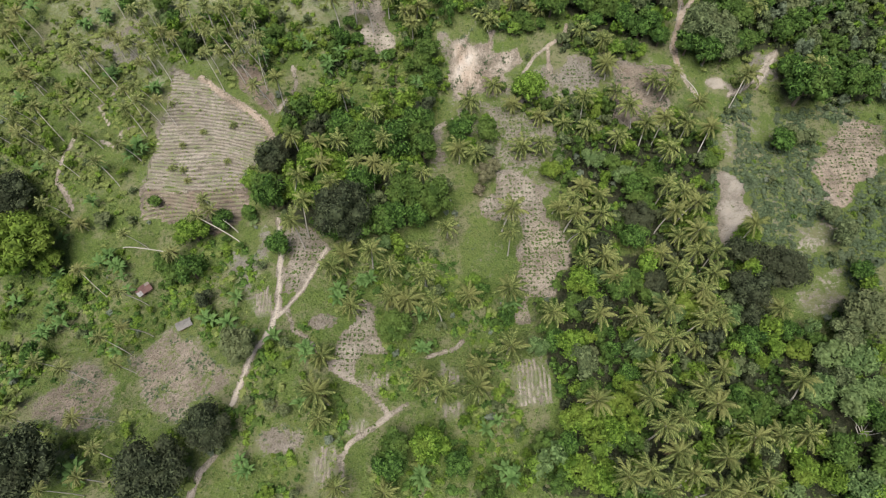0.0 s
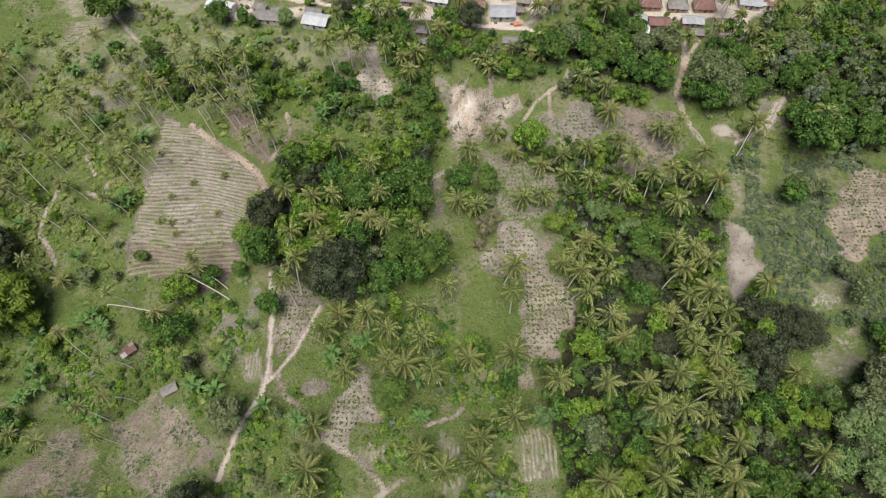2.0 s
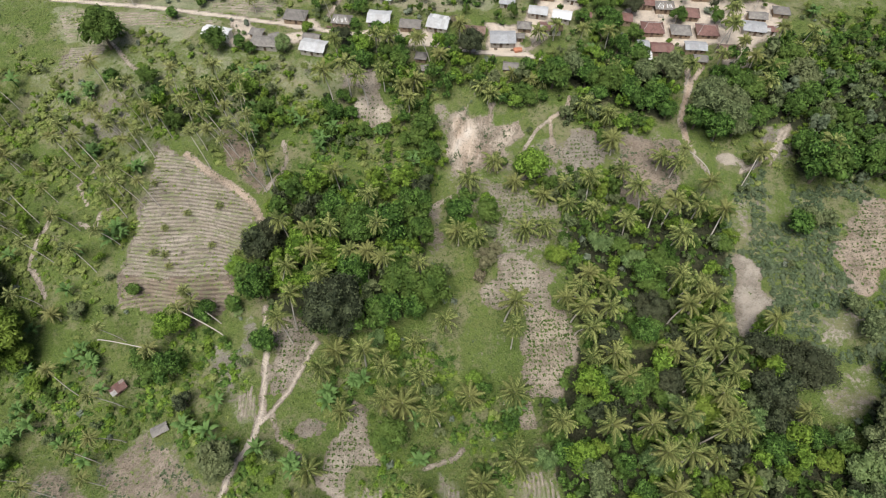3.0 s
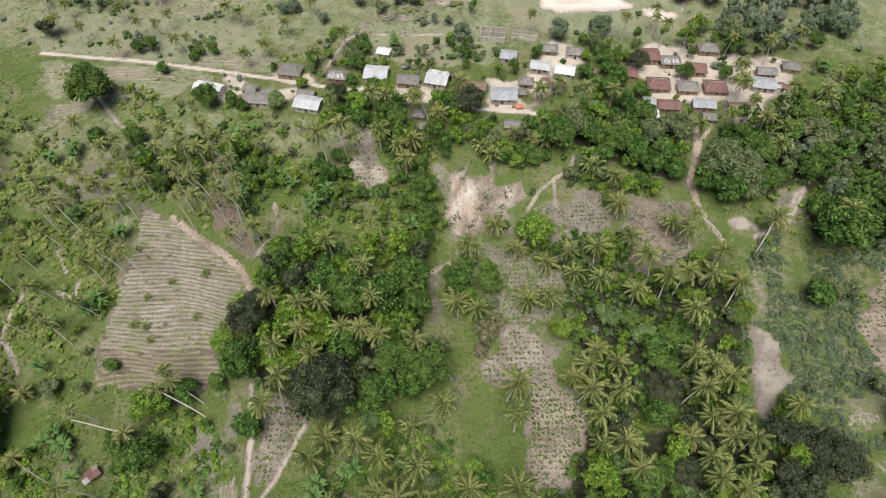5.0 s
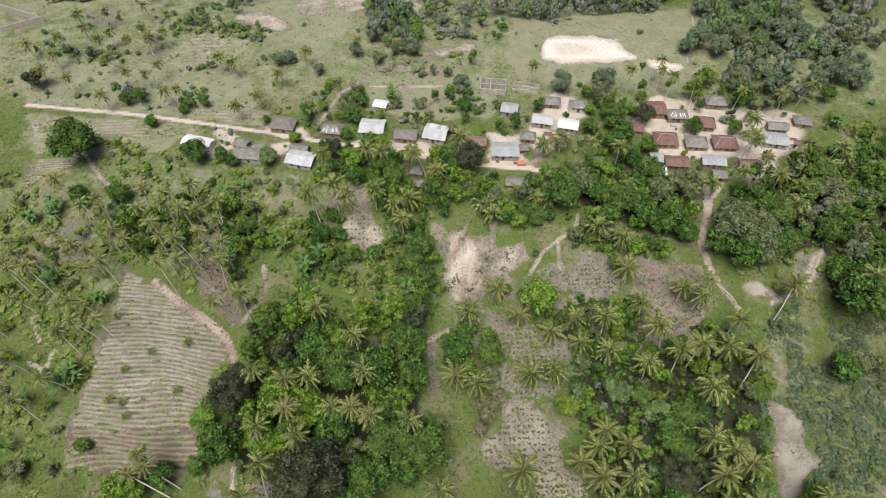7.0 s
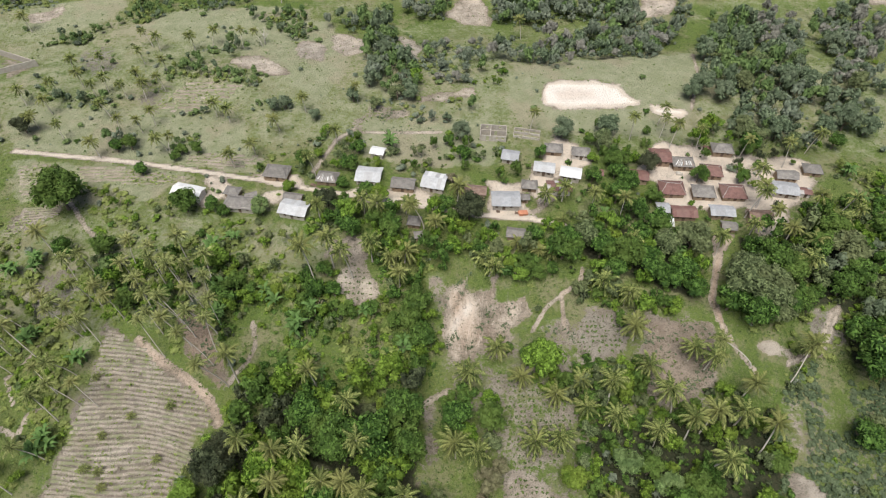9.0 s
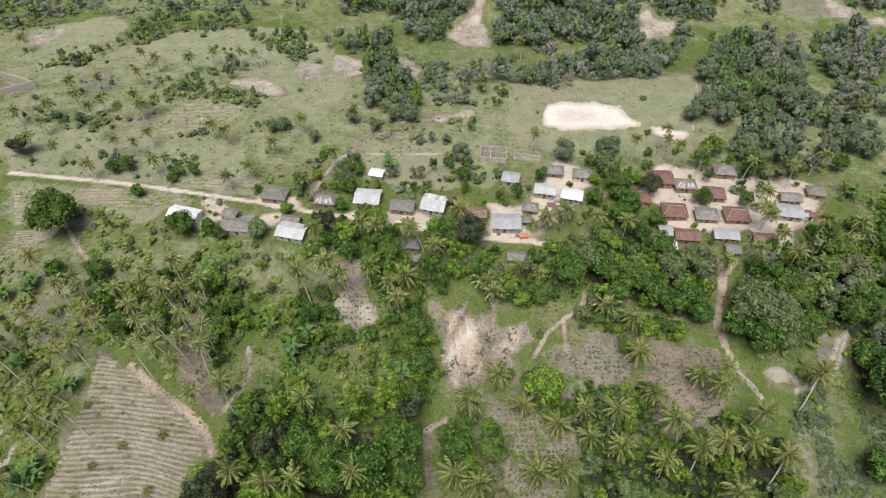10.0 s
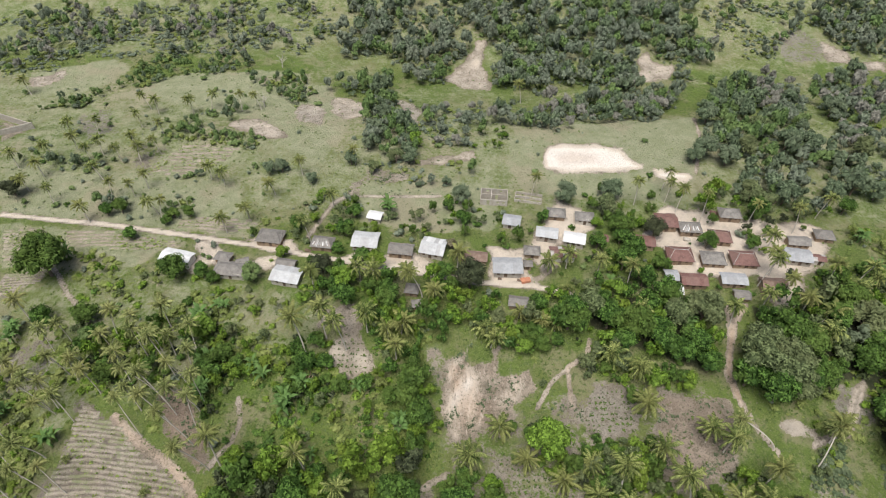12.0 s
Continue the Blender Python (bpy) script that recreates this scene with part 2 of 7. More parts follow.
def tube(points, radii, sides=7):
    """A tapered round limb along points."""
    v, f = [], []
    pts = [Vector(p) for p in points]
    for i, (p, r) in enumerate(zip(pts, radii)):
        d = (pts[min(i + 1, len(pts) - 1)] - pts[max(i - 1, 0)]).normalized()
        u = d.cross(Vector((0.3, 1, 0.1))).normalized()
        w = d.cross(u)
        for k in range(sides):
            t = 2 * math.pi * k / sides
            v.append(tuple(p + (u * math.cos(t) + w * math.sin(t)) * r))
    for i in range(len(pts) - 1):
        for k in range(sides):
            a, b = i * sides + k, i * sides + (k + 1) % sides
            f.append((a, b, b + sides, a + sides))
    f.append(tuple(range((len(pts) - 1) * sides, len(pts) * sides)))
    return np.array(v), f


def ball(level):
    bm = bmesh.new()
    bmesh.ops.create_icosphere(bm, subdivisions=level, radius=1.0)
    v = np.array([tuple(q.co) for q in bm.verts])
    f = [tuple(q.index for q in p.verts) for p in bm.faces]
    bm.free()
    return v, f


ROUGH_BALL = ball(1)
LOW_BALL = (np.array([(1, 0, 0), (-1, 0, 0), (0, 1, 0), (0, -1, 0), (0, 0, 1), (0, 0, -1)], float), [(0, 2, 4), (2, 1, 4), (1, 3, 4), (3, 0, 4), (2, 0, 5), (1, 2, 5), (3, 1, 5), (0, 3, 5)])

# ---- the ground ----
KY = [-400, 0, 40, 60, 75, 100, 125, 143, 151, 165, 178, 200, 240, 255, 275, 305, 330, 380, 450, 700, 1500, 4000]
KZ = [8, 2.5, 0.5, -1.2, 0, 2, 4.3, 5.8, 7.6, 11, 13, 13.6, 15, 14.5, 9, 7, 11, 24, 42, 62, 66, 66]


HOLLOWS = [(10, 120, 18, -3.1), (-70, 150, 18, 2.2), (98, 152, 18, 5.5), (60, 90, 36, -2.0), (-110, 60, 26, -4.6), (-40, 50, 18, 2.8), (-20, 158, 18, 3.6), (-10, 130, 18, -3.6), (28, 42, 18, 4.0), (10, 80, 18, -3.2), (20, 110, 18, 2.6), (-90, 140, 18, 2.2)]  # x, y, reach, height


def step(a, b, v):
    s = np.clip((v - a) / (b - a), 0, 1)
    return s * s * (3 - 2 * s)


def terrain(x, y):
    """Height of the ground: valley floor, bank up to the village terrace, then a hollow and a wooded hill."""
    x, y = np.asarray(x, float), np.asarray(y, float)
    yw = y + 3 * np.sin(x / 31)
    z = sum(np.interp(yw + d, KY, KZ) for d in (-6, -3, 0, 3, 6)) / 5
    left = step(-20, -80, x) * step(245, 265, y) * step(360, 330, y)
    z = z + left * (13.5 - z)
    z = z - 3 * step(-50, -75, x) * step(110, 85, y) * step(20, 50, y)
    z = z + 5 * step(85, 120, x) * step(125, 100, y)
    for hx, hy, reach, rise in HOLLOWS:
        z = z + rise * np.exp(-((x - hx) ** 2 + (y - hy) ** 2) / (2 * reach * reach))
    near = step(600, 400, np.hypot(x, y))
    return z + near * (0.45 * np.sin(x / 17 + 1) * np.sin(y / 13) + 0.22 * np.sin(x / 7.3) * np.sin(y / 6.1 + x / 11))


def height(x, y):
    return float(terrain(x, y))


def inside(poly, x, y):
    """Distance to the edge of a polygon, positive inside."""
    p = np.array(poly, float)
    q = np.roll(p, -1, 0)
    ins = np.zeros(x.shape, bool)
    dist = np.full(x.shape, 1e9)
    for (x0, y0), (x1, y1) in zip(p, q):
        cross = (y0 > y) != (y1 > y)
        ins ^= cross & (x < (x1 - x0) * (y - y0) / (y1 - y0 if y1 != y0 else 1e-9) + x0)
        s = np.clip(((x - x0) * (x1 - x0) + (y - y0) * (y1 - y0)) / max((x1 - x0) ** 2 + (y1 - y0) ** 2, 1e-9), 0, 1)
        dist = np.minimum(dist, np.hypot(x - x0 - s * (x1 - x0), y - y0 - s * (y1 - y0)))
    return np.where(ins, dist, -dist)


def along(line, x, y):
    """Distance to a line of points."""
    dist = np.full(x.shape, 1e9)
    for (x0, y0), (x1, y1) in zip(line, line[1:]):
        s = np.clip(((x - x0) * (x1 - x0) + (y - y0) * (y1 - y0)) / max((x1 - x0) ** 2 + (y1 - y0) ** 2, 1e-9), 0, 1)
        dist = np.minimum(dist, np.hypot(x - x0 - s * (x1 - x0), y - y0 - s * (y1 - y0)))
    return dist


FINE, WIDE = 0.78, 2.4
gx = np.concatenate([-np.geomspace(3500, 265, 16)[:-1], np.arange(-264, -122, WIDE), np.arange(-122, 122, FINE), np.arange(122, 264, WIDE), np.geomspace(265, 3500, 16)])
gy = np.concatenate([-np.geomspace(3500, 32, 16)[:-1], np.arange(-30, 12, WIDE), np.arange(12, 212, FINE), np.arange(212, 400, WIDE), 400 + np.geomspace(4, 3600, 22)])
GX, GY = np.meshgrid(gx, gy)
LAYER = {k: np.zeros(GX.shape) for k in ("soil", "pale", "dry", "grey", "shaded_mould", "red", "wash")}
LAYER["dry"] += 0.5 * step(186, 215, GY) * step(285, 262, GY + 0.12 * GX)  # the terrace round the village is drier
# the far hill's grass too, greyed with haze put into its colour
LAYER["dry"] += 0.42 * step(296, 316, GY)
SOILS = {  # soil, pale, dry, grey
    "ridge": (0.62, 0.22, 0.5, 0.45), "ridge_m": (0.85, 0.1, 0.3, 0.1), "ridge_pale": (0.16, 0.4, 0.6, 0.2), "ridge_y": (0.40, 0.32, 0.5, 0.2), "mound": (0.86, 0.6, 0.2, 0.22), "bare": (0.72, 0.5, 0.2, 0.3),
    "bank": (0.86, 0.66, 0.6, 0.1), "far_bare": (1.1, 0.76, 0.3, 0.15), "far_grey": (1.1, 0.8, 0.3, 0.45),
    "brown": (0.52, 0.42, 0.5, 0.3), "sand": (0.95, 0.64, 0.2, 0.0), "sand2": (0.82, 0.93, 0.5, 0.0), "white": (1.3, 1.24, 0.2, 0.0), "worn": (1.3, 1.22, 0.2, 0.0),
    "litter": (0.3, 0.0, 0.0, 0.0), "dry": (0.1, 0.4, 0.8, 0.0), "lush": (0.0, 0.4, 0.1, 0.0), "grey_dry": (0.48, 0.5, 0.5, 0.8), "scorched": (0.62, 0.12, 0.2, 0.1), "green_rows": (0.5, 0.5, 0.4, 0.5), "far_grass": (0.0, 0.4, 0.34, 0.0), "pale_mound": (1.0, 0.82, 0.2, 0.2), "meadow": (0.1, 0.4, 0.4, 0.0), "pale_grey": (0.84, 0.82, 0.4, 0.42), "grey_mound": (0.86, 0.5, 0.2, 0.6), "trodden": (0.36, 0.42, 0.3, 0.45), "patchy": (0.4, 0.7, 0.4, 0.35), "lawn": (0.0, 0.4, 0.12, 0.0), "worn_lawn": (0.2, 0.4, 0.14, 0.0), "ploughed": (0.9, 0.24, 0.2, 0.35), "dusty": (0.3, 0.3, 0.3, 0.85),
}
CLEAR, RIDGED, MOUNDED, SANDY, BARE = [], [], [], [], []


def lay(values, d, soft, sub):
    m = step(-soft, soft, d)
    for key, v in zip(("soil", "pale", "dry", "grey"), values):
        a = LAYER[key]
        a[sub] = a[sub] * (1 - m) + v * m


def around(points, margin):
    p = np.array(points)
    i0, i1 = np.searchsorted(gy, (p[:, 1].min() - margin, p[:, 1].max() + margin))
    j0, j1 = np.searchsorted(gx, (p[:, 0].min() - margin, p[:, 0].max() + margin))
    return slice(i0, i1), slice(j0, j1)


RED = {"field_path": 0.42, "gully_path": 0.35, "bank_path": 0.35, "east_path": 0.3, "eroded_bank": 0.1, "bank_red": 0.5, "burnt_slope": 0.22, "burnt_field": 0.25, "fallow_field": 0.2, "ploughed_plot": 0.16, "pitch_middle": 0.3, "mound_field": 0.3, "long_strip": 0.12}


def plot(name, kind, poly):
    """A field, yard or clearing: its earth shows in the ground."""
    sub = around(poly, 6)
    wob = np.sin(GX[sub] / 2.1 + 1.3 * np.sin(GY[sub] / 3.3)) + np.sin(GY[sub] / 1.7 + GX[sub] / 4.9)
    lay(SOILS[kind], inside(poly, GX[sub], GY[sub]) + (0.25 if kind in ("white", "worn") else 0.7) * wob, 1.6, sub)
    LAYER["shaded_mould"][sub] *= 1 - step(-1.6, 1.6, inside(poly, GX[sub], GY[sub]))
    if kind == "litter":  # dark forest floor: dead leaves, and shade between trunks put into the colour
        LAYER["shaded_mould"][sub] += 0.9 * step(-2, 2, inside(poly, GX[sub], GY[sub]))
    if kind not in ("dusty", "dry", "grey_dry", "litter", "sand2", "lush", "meadow", "far_grass", "trodden"):
        CLEAR.append(poly)
    if kind.startswith("ridge"):
        RIDGED.append((name, kind, poly))
    if kind in ("mound", "pale_mound", "grey_mound", "green_rows"):
        MOUNDED.append(poly)
    if name == "eroded_bank":
        SANDY.append(poly)
    if kind in ("bare", "brown", "scorched", "ploughed"):
        BARE.append((name, kind, poly))
    if name in RED:
        LAYER["red"][sub] += RED[name] * step(-1.6, 1.6, inside(poly, GX[sub], GY[sub]))


TRACKS = []


def track(name, width, line):
    """A trodden path or road of pale earth."""
    sub = around(line, 6)
    wob = 0.35 * np.sin(GX[sub] / 2.3) * np.sin(GY[sub] / 1.9)
    lay((1.3, 1.1 if name == "road" else 1.0 if name in ("valley_path", "fork_path") else 0.78, 0.3, 0.1), 0.33 * width + 0.17 + wob * width / 8 - along(line, GX[sub], GY[sub]), 0.45, sub)
    if name in RED:
        LAYER["red"][sub] += RED[name] * step(-0.5, 0.5, 0.4 * width - along(line, GX[sub], GY[sub]))
    TRACKS.append((line, width))


plot("mid_weeds", "lush", [(-87.7, 169.9), (79.2, 163.2), (89.4, 141.5), (82.5, 119.4), (-70.3, 118.1)])
plot("west_weeds", "lush", [(-156.5, 158.3), (-86.9, 144.4), (-79.3, 88.2), (-134.6, 74.6)])
plot("south_west_weeds", "lush", [(-134.6, 74.8), (-53, 82.7), (-44.3, 58.3), (-50.9, 46.1), (-86.4, 48.7), (-120.3, 39.4)])
plot("south_weeds", "lush", [(-120.3, 39.4), (-49.4, 37.7), (-20.2, 46.3), (16.2, 46.2), (24.4, 14.7), (-106.5, 14.8)])
plot("brush_weeds", "lush", [(-52, 154.3), (1.1, 155.1), (1, 124.8), (-49.2, 120.9)])
plot("palm_ground", "trodden", [(2.2, 135.3), (10.3, 140.2), (28, 140.8), (38.1, 146.5), (68.3, 145.3), (70.6, 130.8), (77.2, 118), (61.6, 106), (39.9, 108.5), (31.4, 96.9), (17.8, 102.8), (9.3, 106.2), (3.7, 119.6)])
plot("north_west_ground", "meadow", [(-133.1, 169.3), (-105.6, 175.5), (-76.5, 170.5), (-56.6, 162.8), (-54.9, 140.5), (-82.9, 139.7), (-87, 131.2), (-103.4, 137.2), (-125.4, 144.9)])
# dark floors under the woods, with tree shade put into their colour
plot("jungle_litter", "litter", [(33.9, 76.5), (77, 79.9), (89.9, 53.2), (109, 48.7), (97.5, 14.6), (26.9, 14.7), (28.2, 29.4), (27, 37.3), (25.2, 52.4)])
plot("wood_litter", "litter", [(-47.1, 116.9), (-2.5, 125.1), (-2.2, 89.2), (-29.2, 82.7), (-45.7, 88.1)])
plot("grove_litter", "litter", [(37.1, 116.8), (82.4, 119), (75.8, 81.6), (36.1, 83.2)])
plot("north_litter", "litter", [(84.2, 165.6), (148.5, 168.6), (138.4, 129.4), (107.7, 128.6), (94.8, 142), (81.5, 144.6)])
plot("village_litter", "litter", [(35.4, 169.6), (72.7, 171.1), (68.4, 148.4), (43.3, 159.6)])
plot("east_bare", "patchy", [(93.8, 121.6), (100.9, 121.9), (101.2, 117.2), (95.4, 112.8), (93, 115.7)])
plot("dead_patch", "grey_dry", [(-60.1, 71.2), (-58.2, 78.8), (-53.8, 77.5), (-49.9, 86.2), (-46.9, 78.9), (-50.4, 72.1), (-51.5, 65.3)])
plot("grey_scrub", "dusty", [(86.2, 129.2), (95.1, 130.8), (103.8, 123.8), (112.6, 125.7), (131.7, 128.3), (130, 123.4), (113.7, 111.3), (106, 102.4), (107.9, 93.9), (106.8, 84.7), (96.3, 79.6), (91.1, 80), (88.5, 86.4), (88.7, 99.5), (82.6, 106.6)])
plot("grassy_dip", "dry", [(-29.5, 107.5), (-24.4, 105.8), (-26.4, 99.7)])
plot("pitch_grass", "dry", [(26.7, 246.5), (69.6, 257.7), (96.4, 258.6), (94.1, 245.5), (86.3, 222.4), (77.6, 208.2), (64.3, 209.2), (27, 214.9), (24.1, 225.3)])
plot("plateau_bare", "grey_dry", [(-140.8, 259), (-125.6, 264.4), (-115.4, 245.2), (-125, 239.5)])
plot("plateau_bare_b", "grey_dry", [(-103.1, 239.8), (-94, 236.1), (-91.1, 215.7), (-103.7, 224.6)])
plot("west_terrace", "grey_dry", [(-111.8, 153.9), (-97.9, 156.4), (-94, 150.1), (-97.8, 141.5), (-105.2, 139)])
plot("west_meadow", "dry", [(-145.8, 222.6), (-108.2, 221.4), (-65.1, 215.3), (-56, 191.4), (-116.8, 199.5), (-135.3, 201.9)])
plot("west_meadow_b", "dry", [(-128.9, 272.8), (-106, 292), (-52.4, 296.3), (-29.5, 262.4), (-41, 226.8), (-76.8, 261.1)])
plot("road_meadow", "dry", [(-132.5, 196.4), (-90.4, 194), (-73.8, 189.6), (-85.1, 179.9), (-106.8, 178), (-123.2, 178.3)])
plot("quarry", "dry", [(-166.2, 277.5), (-170.1, 290.4), (-159.5, 295.3), (-140.9, 302.8), (-132.4, 300.9), (-131.3, 284.2), (-146.7, 277), (-158.8, 274)])
plot("tilled_hill", "ridge", [(-84.9, 139.1), (-81.3, 138.7), (-77.4, 135.2), (-72.8, 133.6), (-67.1, 128.6), (-61.5, 125.1), (-55.9, 121.2), (-52.7, 116.8), (-53.6, 113), (-55.8, 111.4), (-56.1, 105.4), (-58.8, 102.4), (-58.5, 97.9), (-74.1, 98.1), (-88.3, 98.6), (-86.7, 111), (-85.5, 127.9)])
plot("field_foot", "ridge_m", [(-88.4, 99.1), (-74.2, 98.7), (-58.6, 98.5), (-55.4, 94.6), (-55.4, 89.9), (-60.2, 86.9), (-65.4, 84.3), (-69.6, 84.8), (-72.2, 88.4), (-88, 89.7)])
plot("mound_plot", "mound", [(-45.5, 87.1), (-39.1, 86.3), (-33.9, 82.7), (-32.3, 79), (-35.1, 72.7), (-38, 65.8), (-41.5, 64.2), (-42.9, 68.5), (-43.4, 77.1)])
plot("upper_strip", "mound", [(18.6, 104.5), (22.9, 105.5), (25.1, 101.4), (29.3, 97.2), (29.6, 92.8), (28.5, 88.2), (31.6, 87.5), (34.5, 81.6), (34.7, 73.3), (21.3, 73.6), (21.9, 83.8), (21.1, 88), (14.4, 89.2), (10.6, 91.2), (10.5, 95.7), (14.8, 99.4)])
plot("long_strip", "mound", [(23.4, 89.4), (33.1, 88), (37.1, 80.4), (32.1, 74.5), (29.6, 65.5), (24, 64.9), (22.4, 57.5), (19.4, 57.6), (20.7, 73.3), (22.2, 80.9)])
plot("pale_strip", "ridge_y", [(18.7, 47), (24.1, 47.4), (26.4, 41.3), (26.8, 35), (18.3, 34.1), (17.1, 39.7), (17.2, 44.7)])
plot("palm_beds", "green_rows", [(11.7, 132.2), (20.2, 129.3), (28.1, 123), (33.6, 118.6), (32, 110), (27.2, 105.5), (22.2, 104.4), (18.7, 105.7), (16, 109.6), (17.5, 116), (16.5, 123.9)])
plot("brown_plot", "mound", [(-23.8, 55.4), (-21.6, 63.9), (-18.5, 61.6), (-14.8, 48.8), (-18.9, 47.1), (-23.3, 42.5), (-27.1, 46.1), (-27, 52.1)])
plot("brown_patch", "bare", [(-33.9, 56.6), (-30.7, 59.6), (-26.2, 58.6), (-28, 55), (-32.3, 54.7)])
plot("small_plot", "ridge_y", [(-19.2, 42.6), (-16.6, 44.2), (-12.3, 41.4), (-12.9, 39.2), (-16.3, 38.8)])
plot("burnt_field", "brown", [(-101.1, 32.8), (-101.5, 37.1), (-98.8, 43.9), (-96.6, 51), (-89.7, 46.8), (-83.9, 45.8), (-79.8, 37.4), (-80.3, 30.4), (-87.7, 28.9), (-97.1, 31.2)])
plot("fallow_field", "brown", [(-84.1, 52.9), (-79.3, 50.2), (-74.7, 55.5), (-72, 57.3), (-63.4, 53.6), (-57.9, 49.1), (-52.1, 43), (-52.1, 38.9), (-55.4, 36.4), (-61.1, 36.4), (-63.5, 29.8), (-70.8, 34), (-76.8, 43.2), (-81.8, 46.2)])
plot("low_plot", "brown", [(-44.3, 25.9), (-42.7, 29), (-38.3, 30.9), (-31.1, 29.7), (-31.7, 24.6), (-42, 24.1)])
plot("bed_a", "ridge_y", [(-0, 45.5), (5.4, 42.3), (1.6, 38.7), (-1, 39.7)])
plot("bed_b", "ridge_y", [(-1, 35.1), (5, 37.4), (4.4, 34), (-0.1, 31.2)])
plot("bed_c", "ridge_y", [(-19.1, 42), (-13, 43.8), (-12.8, 39.7), (-16.6, 38.9)])
plot("furrow_plot", "ridge_y", [(-30.8, 16.2), (-29.9, 25.8), (-25.3, 26.6), (-23.9, 24.6), (-25.7, 16.2)])
plot("tiny_plot", "ridge_y", [(-23.5, 27.2), (-22.4, 31), (-16.6, 33), (-15.2, 31.6), (-19, 28.5)])
plot("eroded_bank", "bank", [(10.5, 158.3), (10.1, 155.9), (8.9, 153.5), (9.5, 151.6), (11.8, 152), (14.4, 152), (15.6, 155.5), (16.8, 152.4), (16.2, 149.7), (15.1, 147.3), (18.2, 149.2), (24.1, 150.8), (25.2, 148.8), (26, 145.3), (22.9, 143.3), (19.7, 141.9), (19.1, 136.2), (15.5, 135.5), (11.4, 136.4), (10.6, 132.9), (5.2, 133), (3.8, 135.2), (2.4, 137.9), (1.9, 144.5), (2.2, 149.7), (3.8, 152.7), (7.5, 155.7)])
plot("bank_red", "bank", [(4.5, 150.8), (7.4, 150.8), (6.9, 145.2), (4.8, 145.8)])
plot("bank_white", "sand", [(5.9, 144.9), (12.5, 143.6), (11.6, 141.5), (6.4, 143.2)])
plot("bank_side", "brown", [(-2.4, 156.3), (1.4, 155.6), (2.2, 147), (-0.1, 145), (-1.4, 150.4)])
plot("bank_foot", "brown", [(25.1, 139.9), (29.7, 141.9), (33.7, 142), (35.9, 140.1), (40.8, 141.1), (37.2, 136.9), (35, 133.6), (32.4, 127.1), (31, 128), (31.6, 136.1), (28.7, 139.5)])
plot("grey_plot", "grey_mound", [(38.3, 145.3), (50.1, 145.5), (50.2, 138.1), (46.2, 133.4), (35.2, 133.3), (37.4, 138.6)])
plot("ploughed_plot", "ploughed", [(55.3, 143), (72, 141.5), (69.9, 127.4), (65.9, 123.8), (60.9, 121.1), (53.4, 123), (53.4, 132.4)])
plot("grey_strip", "pale_grey", [(82.3, 105.2), (85.2, 104), (88, 99.9), (88, 95.3), (89.5, 90.7), (84.9, 86.5), (81.6, 81.9), (78.4, 81), (78.7, 86.7), (80.1, 96.4)])
plot("mound_field", "mound", [(120.5, 118.8), (129.9, 123.1), (134.2, 120.2), (128.4, 106.8), (115.8, 93.2), (112.5, 89), (110.3, 88.9), (109.2, 93.8), (107.2, 97.5), (106.3, 102.3), (113, 111.4)])
plot("clearing_middle", "brown", [(6.1, 81.2), (10.3, 82.4), (12, 78.8), (9.4, 76.3), (6.5, 76.9)])
plot("bank_road", "grey_dry", [(97.3, 143.8), (105.2, 145.5), (107.3, 139.9), (103.4, 132.2), (98.7, 132.5), (96.5, 137.7)])
plot("east_glade", "lawn", [(110.7, 121.5), (118.2, 122), (119.2, 117.2), (112.7, 112.5), (109.7, 115.8)])
plot("west_bare", "patchy", [(85.4, 119.2), (89.2, 120.4), (88.7, 113.4), (86, 106.6), (82.7, 105.8)])
plot("south_bare", "patchy", [(99.5, 83.9), (105.7, 85.4), (109.7, 83.6), (109.5, 78.4), (103.1, 76), (97.2, 78)])
plot("dry_clearing", "patchy", [(94.1, 62.7), (99, 71.9), (107.1, 71.9), (106.5, 64.7), (101, 58.8), (95.5, 57.7)])
plot("path_beds", "ridge_y", [(-51.4, 64.3), (-45.7, 68.1), (-44.4, 59), (-48, 58.3)])
plot("white_plot", "pale_mound", [(-26.7, 157.2), (-18.9, 156.6), (-15.2, 153.4), (-15.4, 148.3), (-21.9, 147.2), (-26.7, 150.2)])
plot("shade_plot", "bare", [(-33.1, 165.5), (-26.8, 166.7), (-20.1, 166), (-19.1, 160), (-22.8, 158.1), (-27, 160.1), (-32.9, 158.6)])
plot("sand_heap", "sand", [(80.1, 126.9), (84, 128.2), (84.7, 124.9), (82.1, 122.8), (79.7, 124)])
plot("east_lawn", "lawn", [(74.5, 138.7), (81.8, 138.2), (88.5, 131.3), (86.2, 126.9), (78.5, 119.3), (72.1, 125.6)])
plot("bright_meadow", "lawn", [(95.8, 129.9), (102.6, 130.5), (102.7, 124.7), (99.3, 122.3), (95, 122.9)])
plot("rubble_patch", "pale_grey", [(83.3, 135), (86.8, 136.2), (90.2, 134), (89.5, 131.5), (84.6, 132.4)])
plot("clearing", "worn_lawn", [(4.1, 86.6), (16.5, 87.3), (17.6, 79.5), (18, 72.6), (11.4, 72), (5.6, 69.1), (3.6, 75.1)])
plot("side_plot", "brown", [(-3.4, 120.7), (0.2, 126.2), (1, 115), (-1.5, 102.2), (-4.4, 102.3)])
plot("burnt_slope", "scorched", [(-69.2, 140.9), (-65.3, 145.1), (-53.7, 134.8), (-51.8, 120.9), (-57.5, 126.7)])
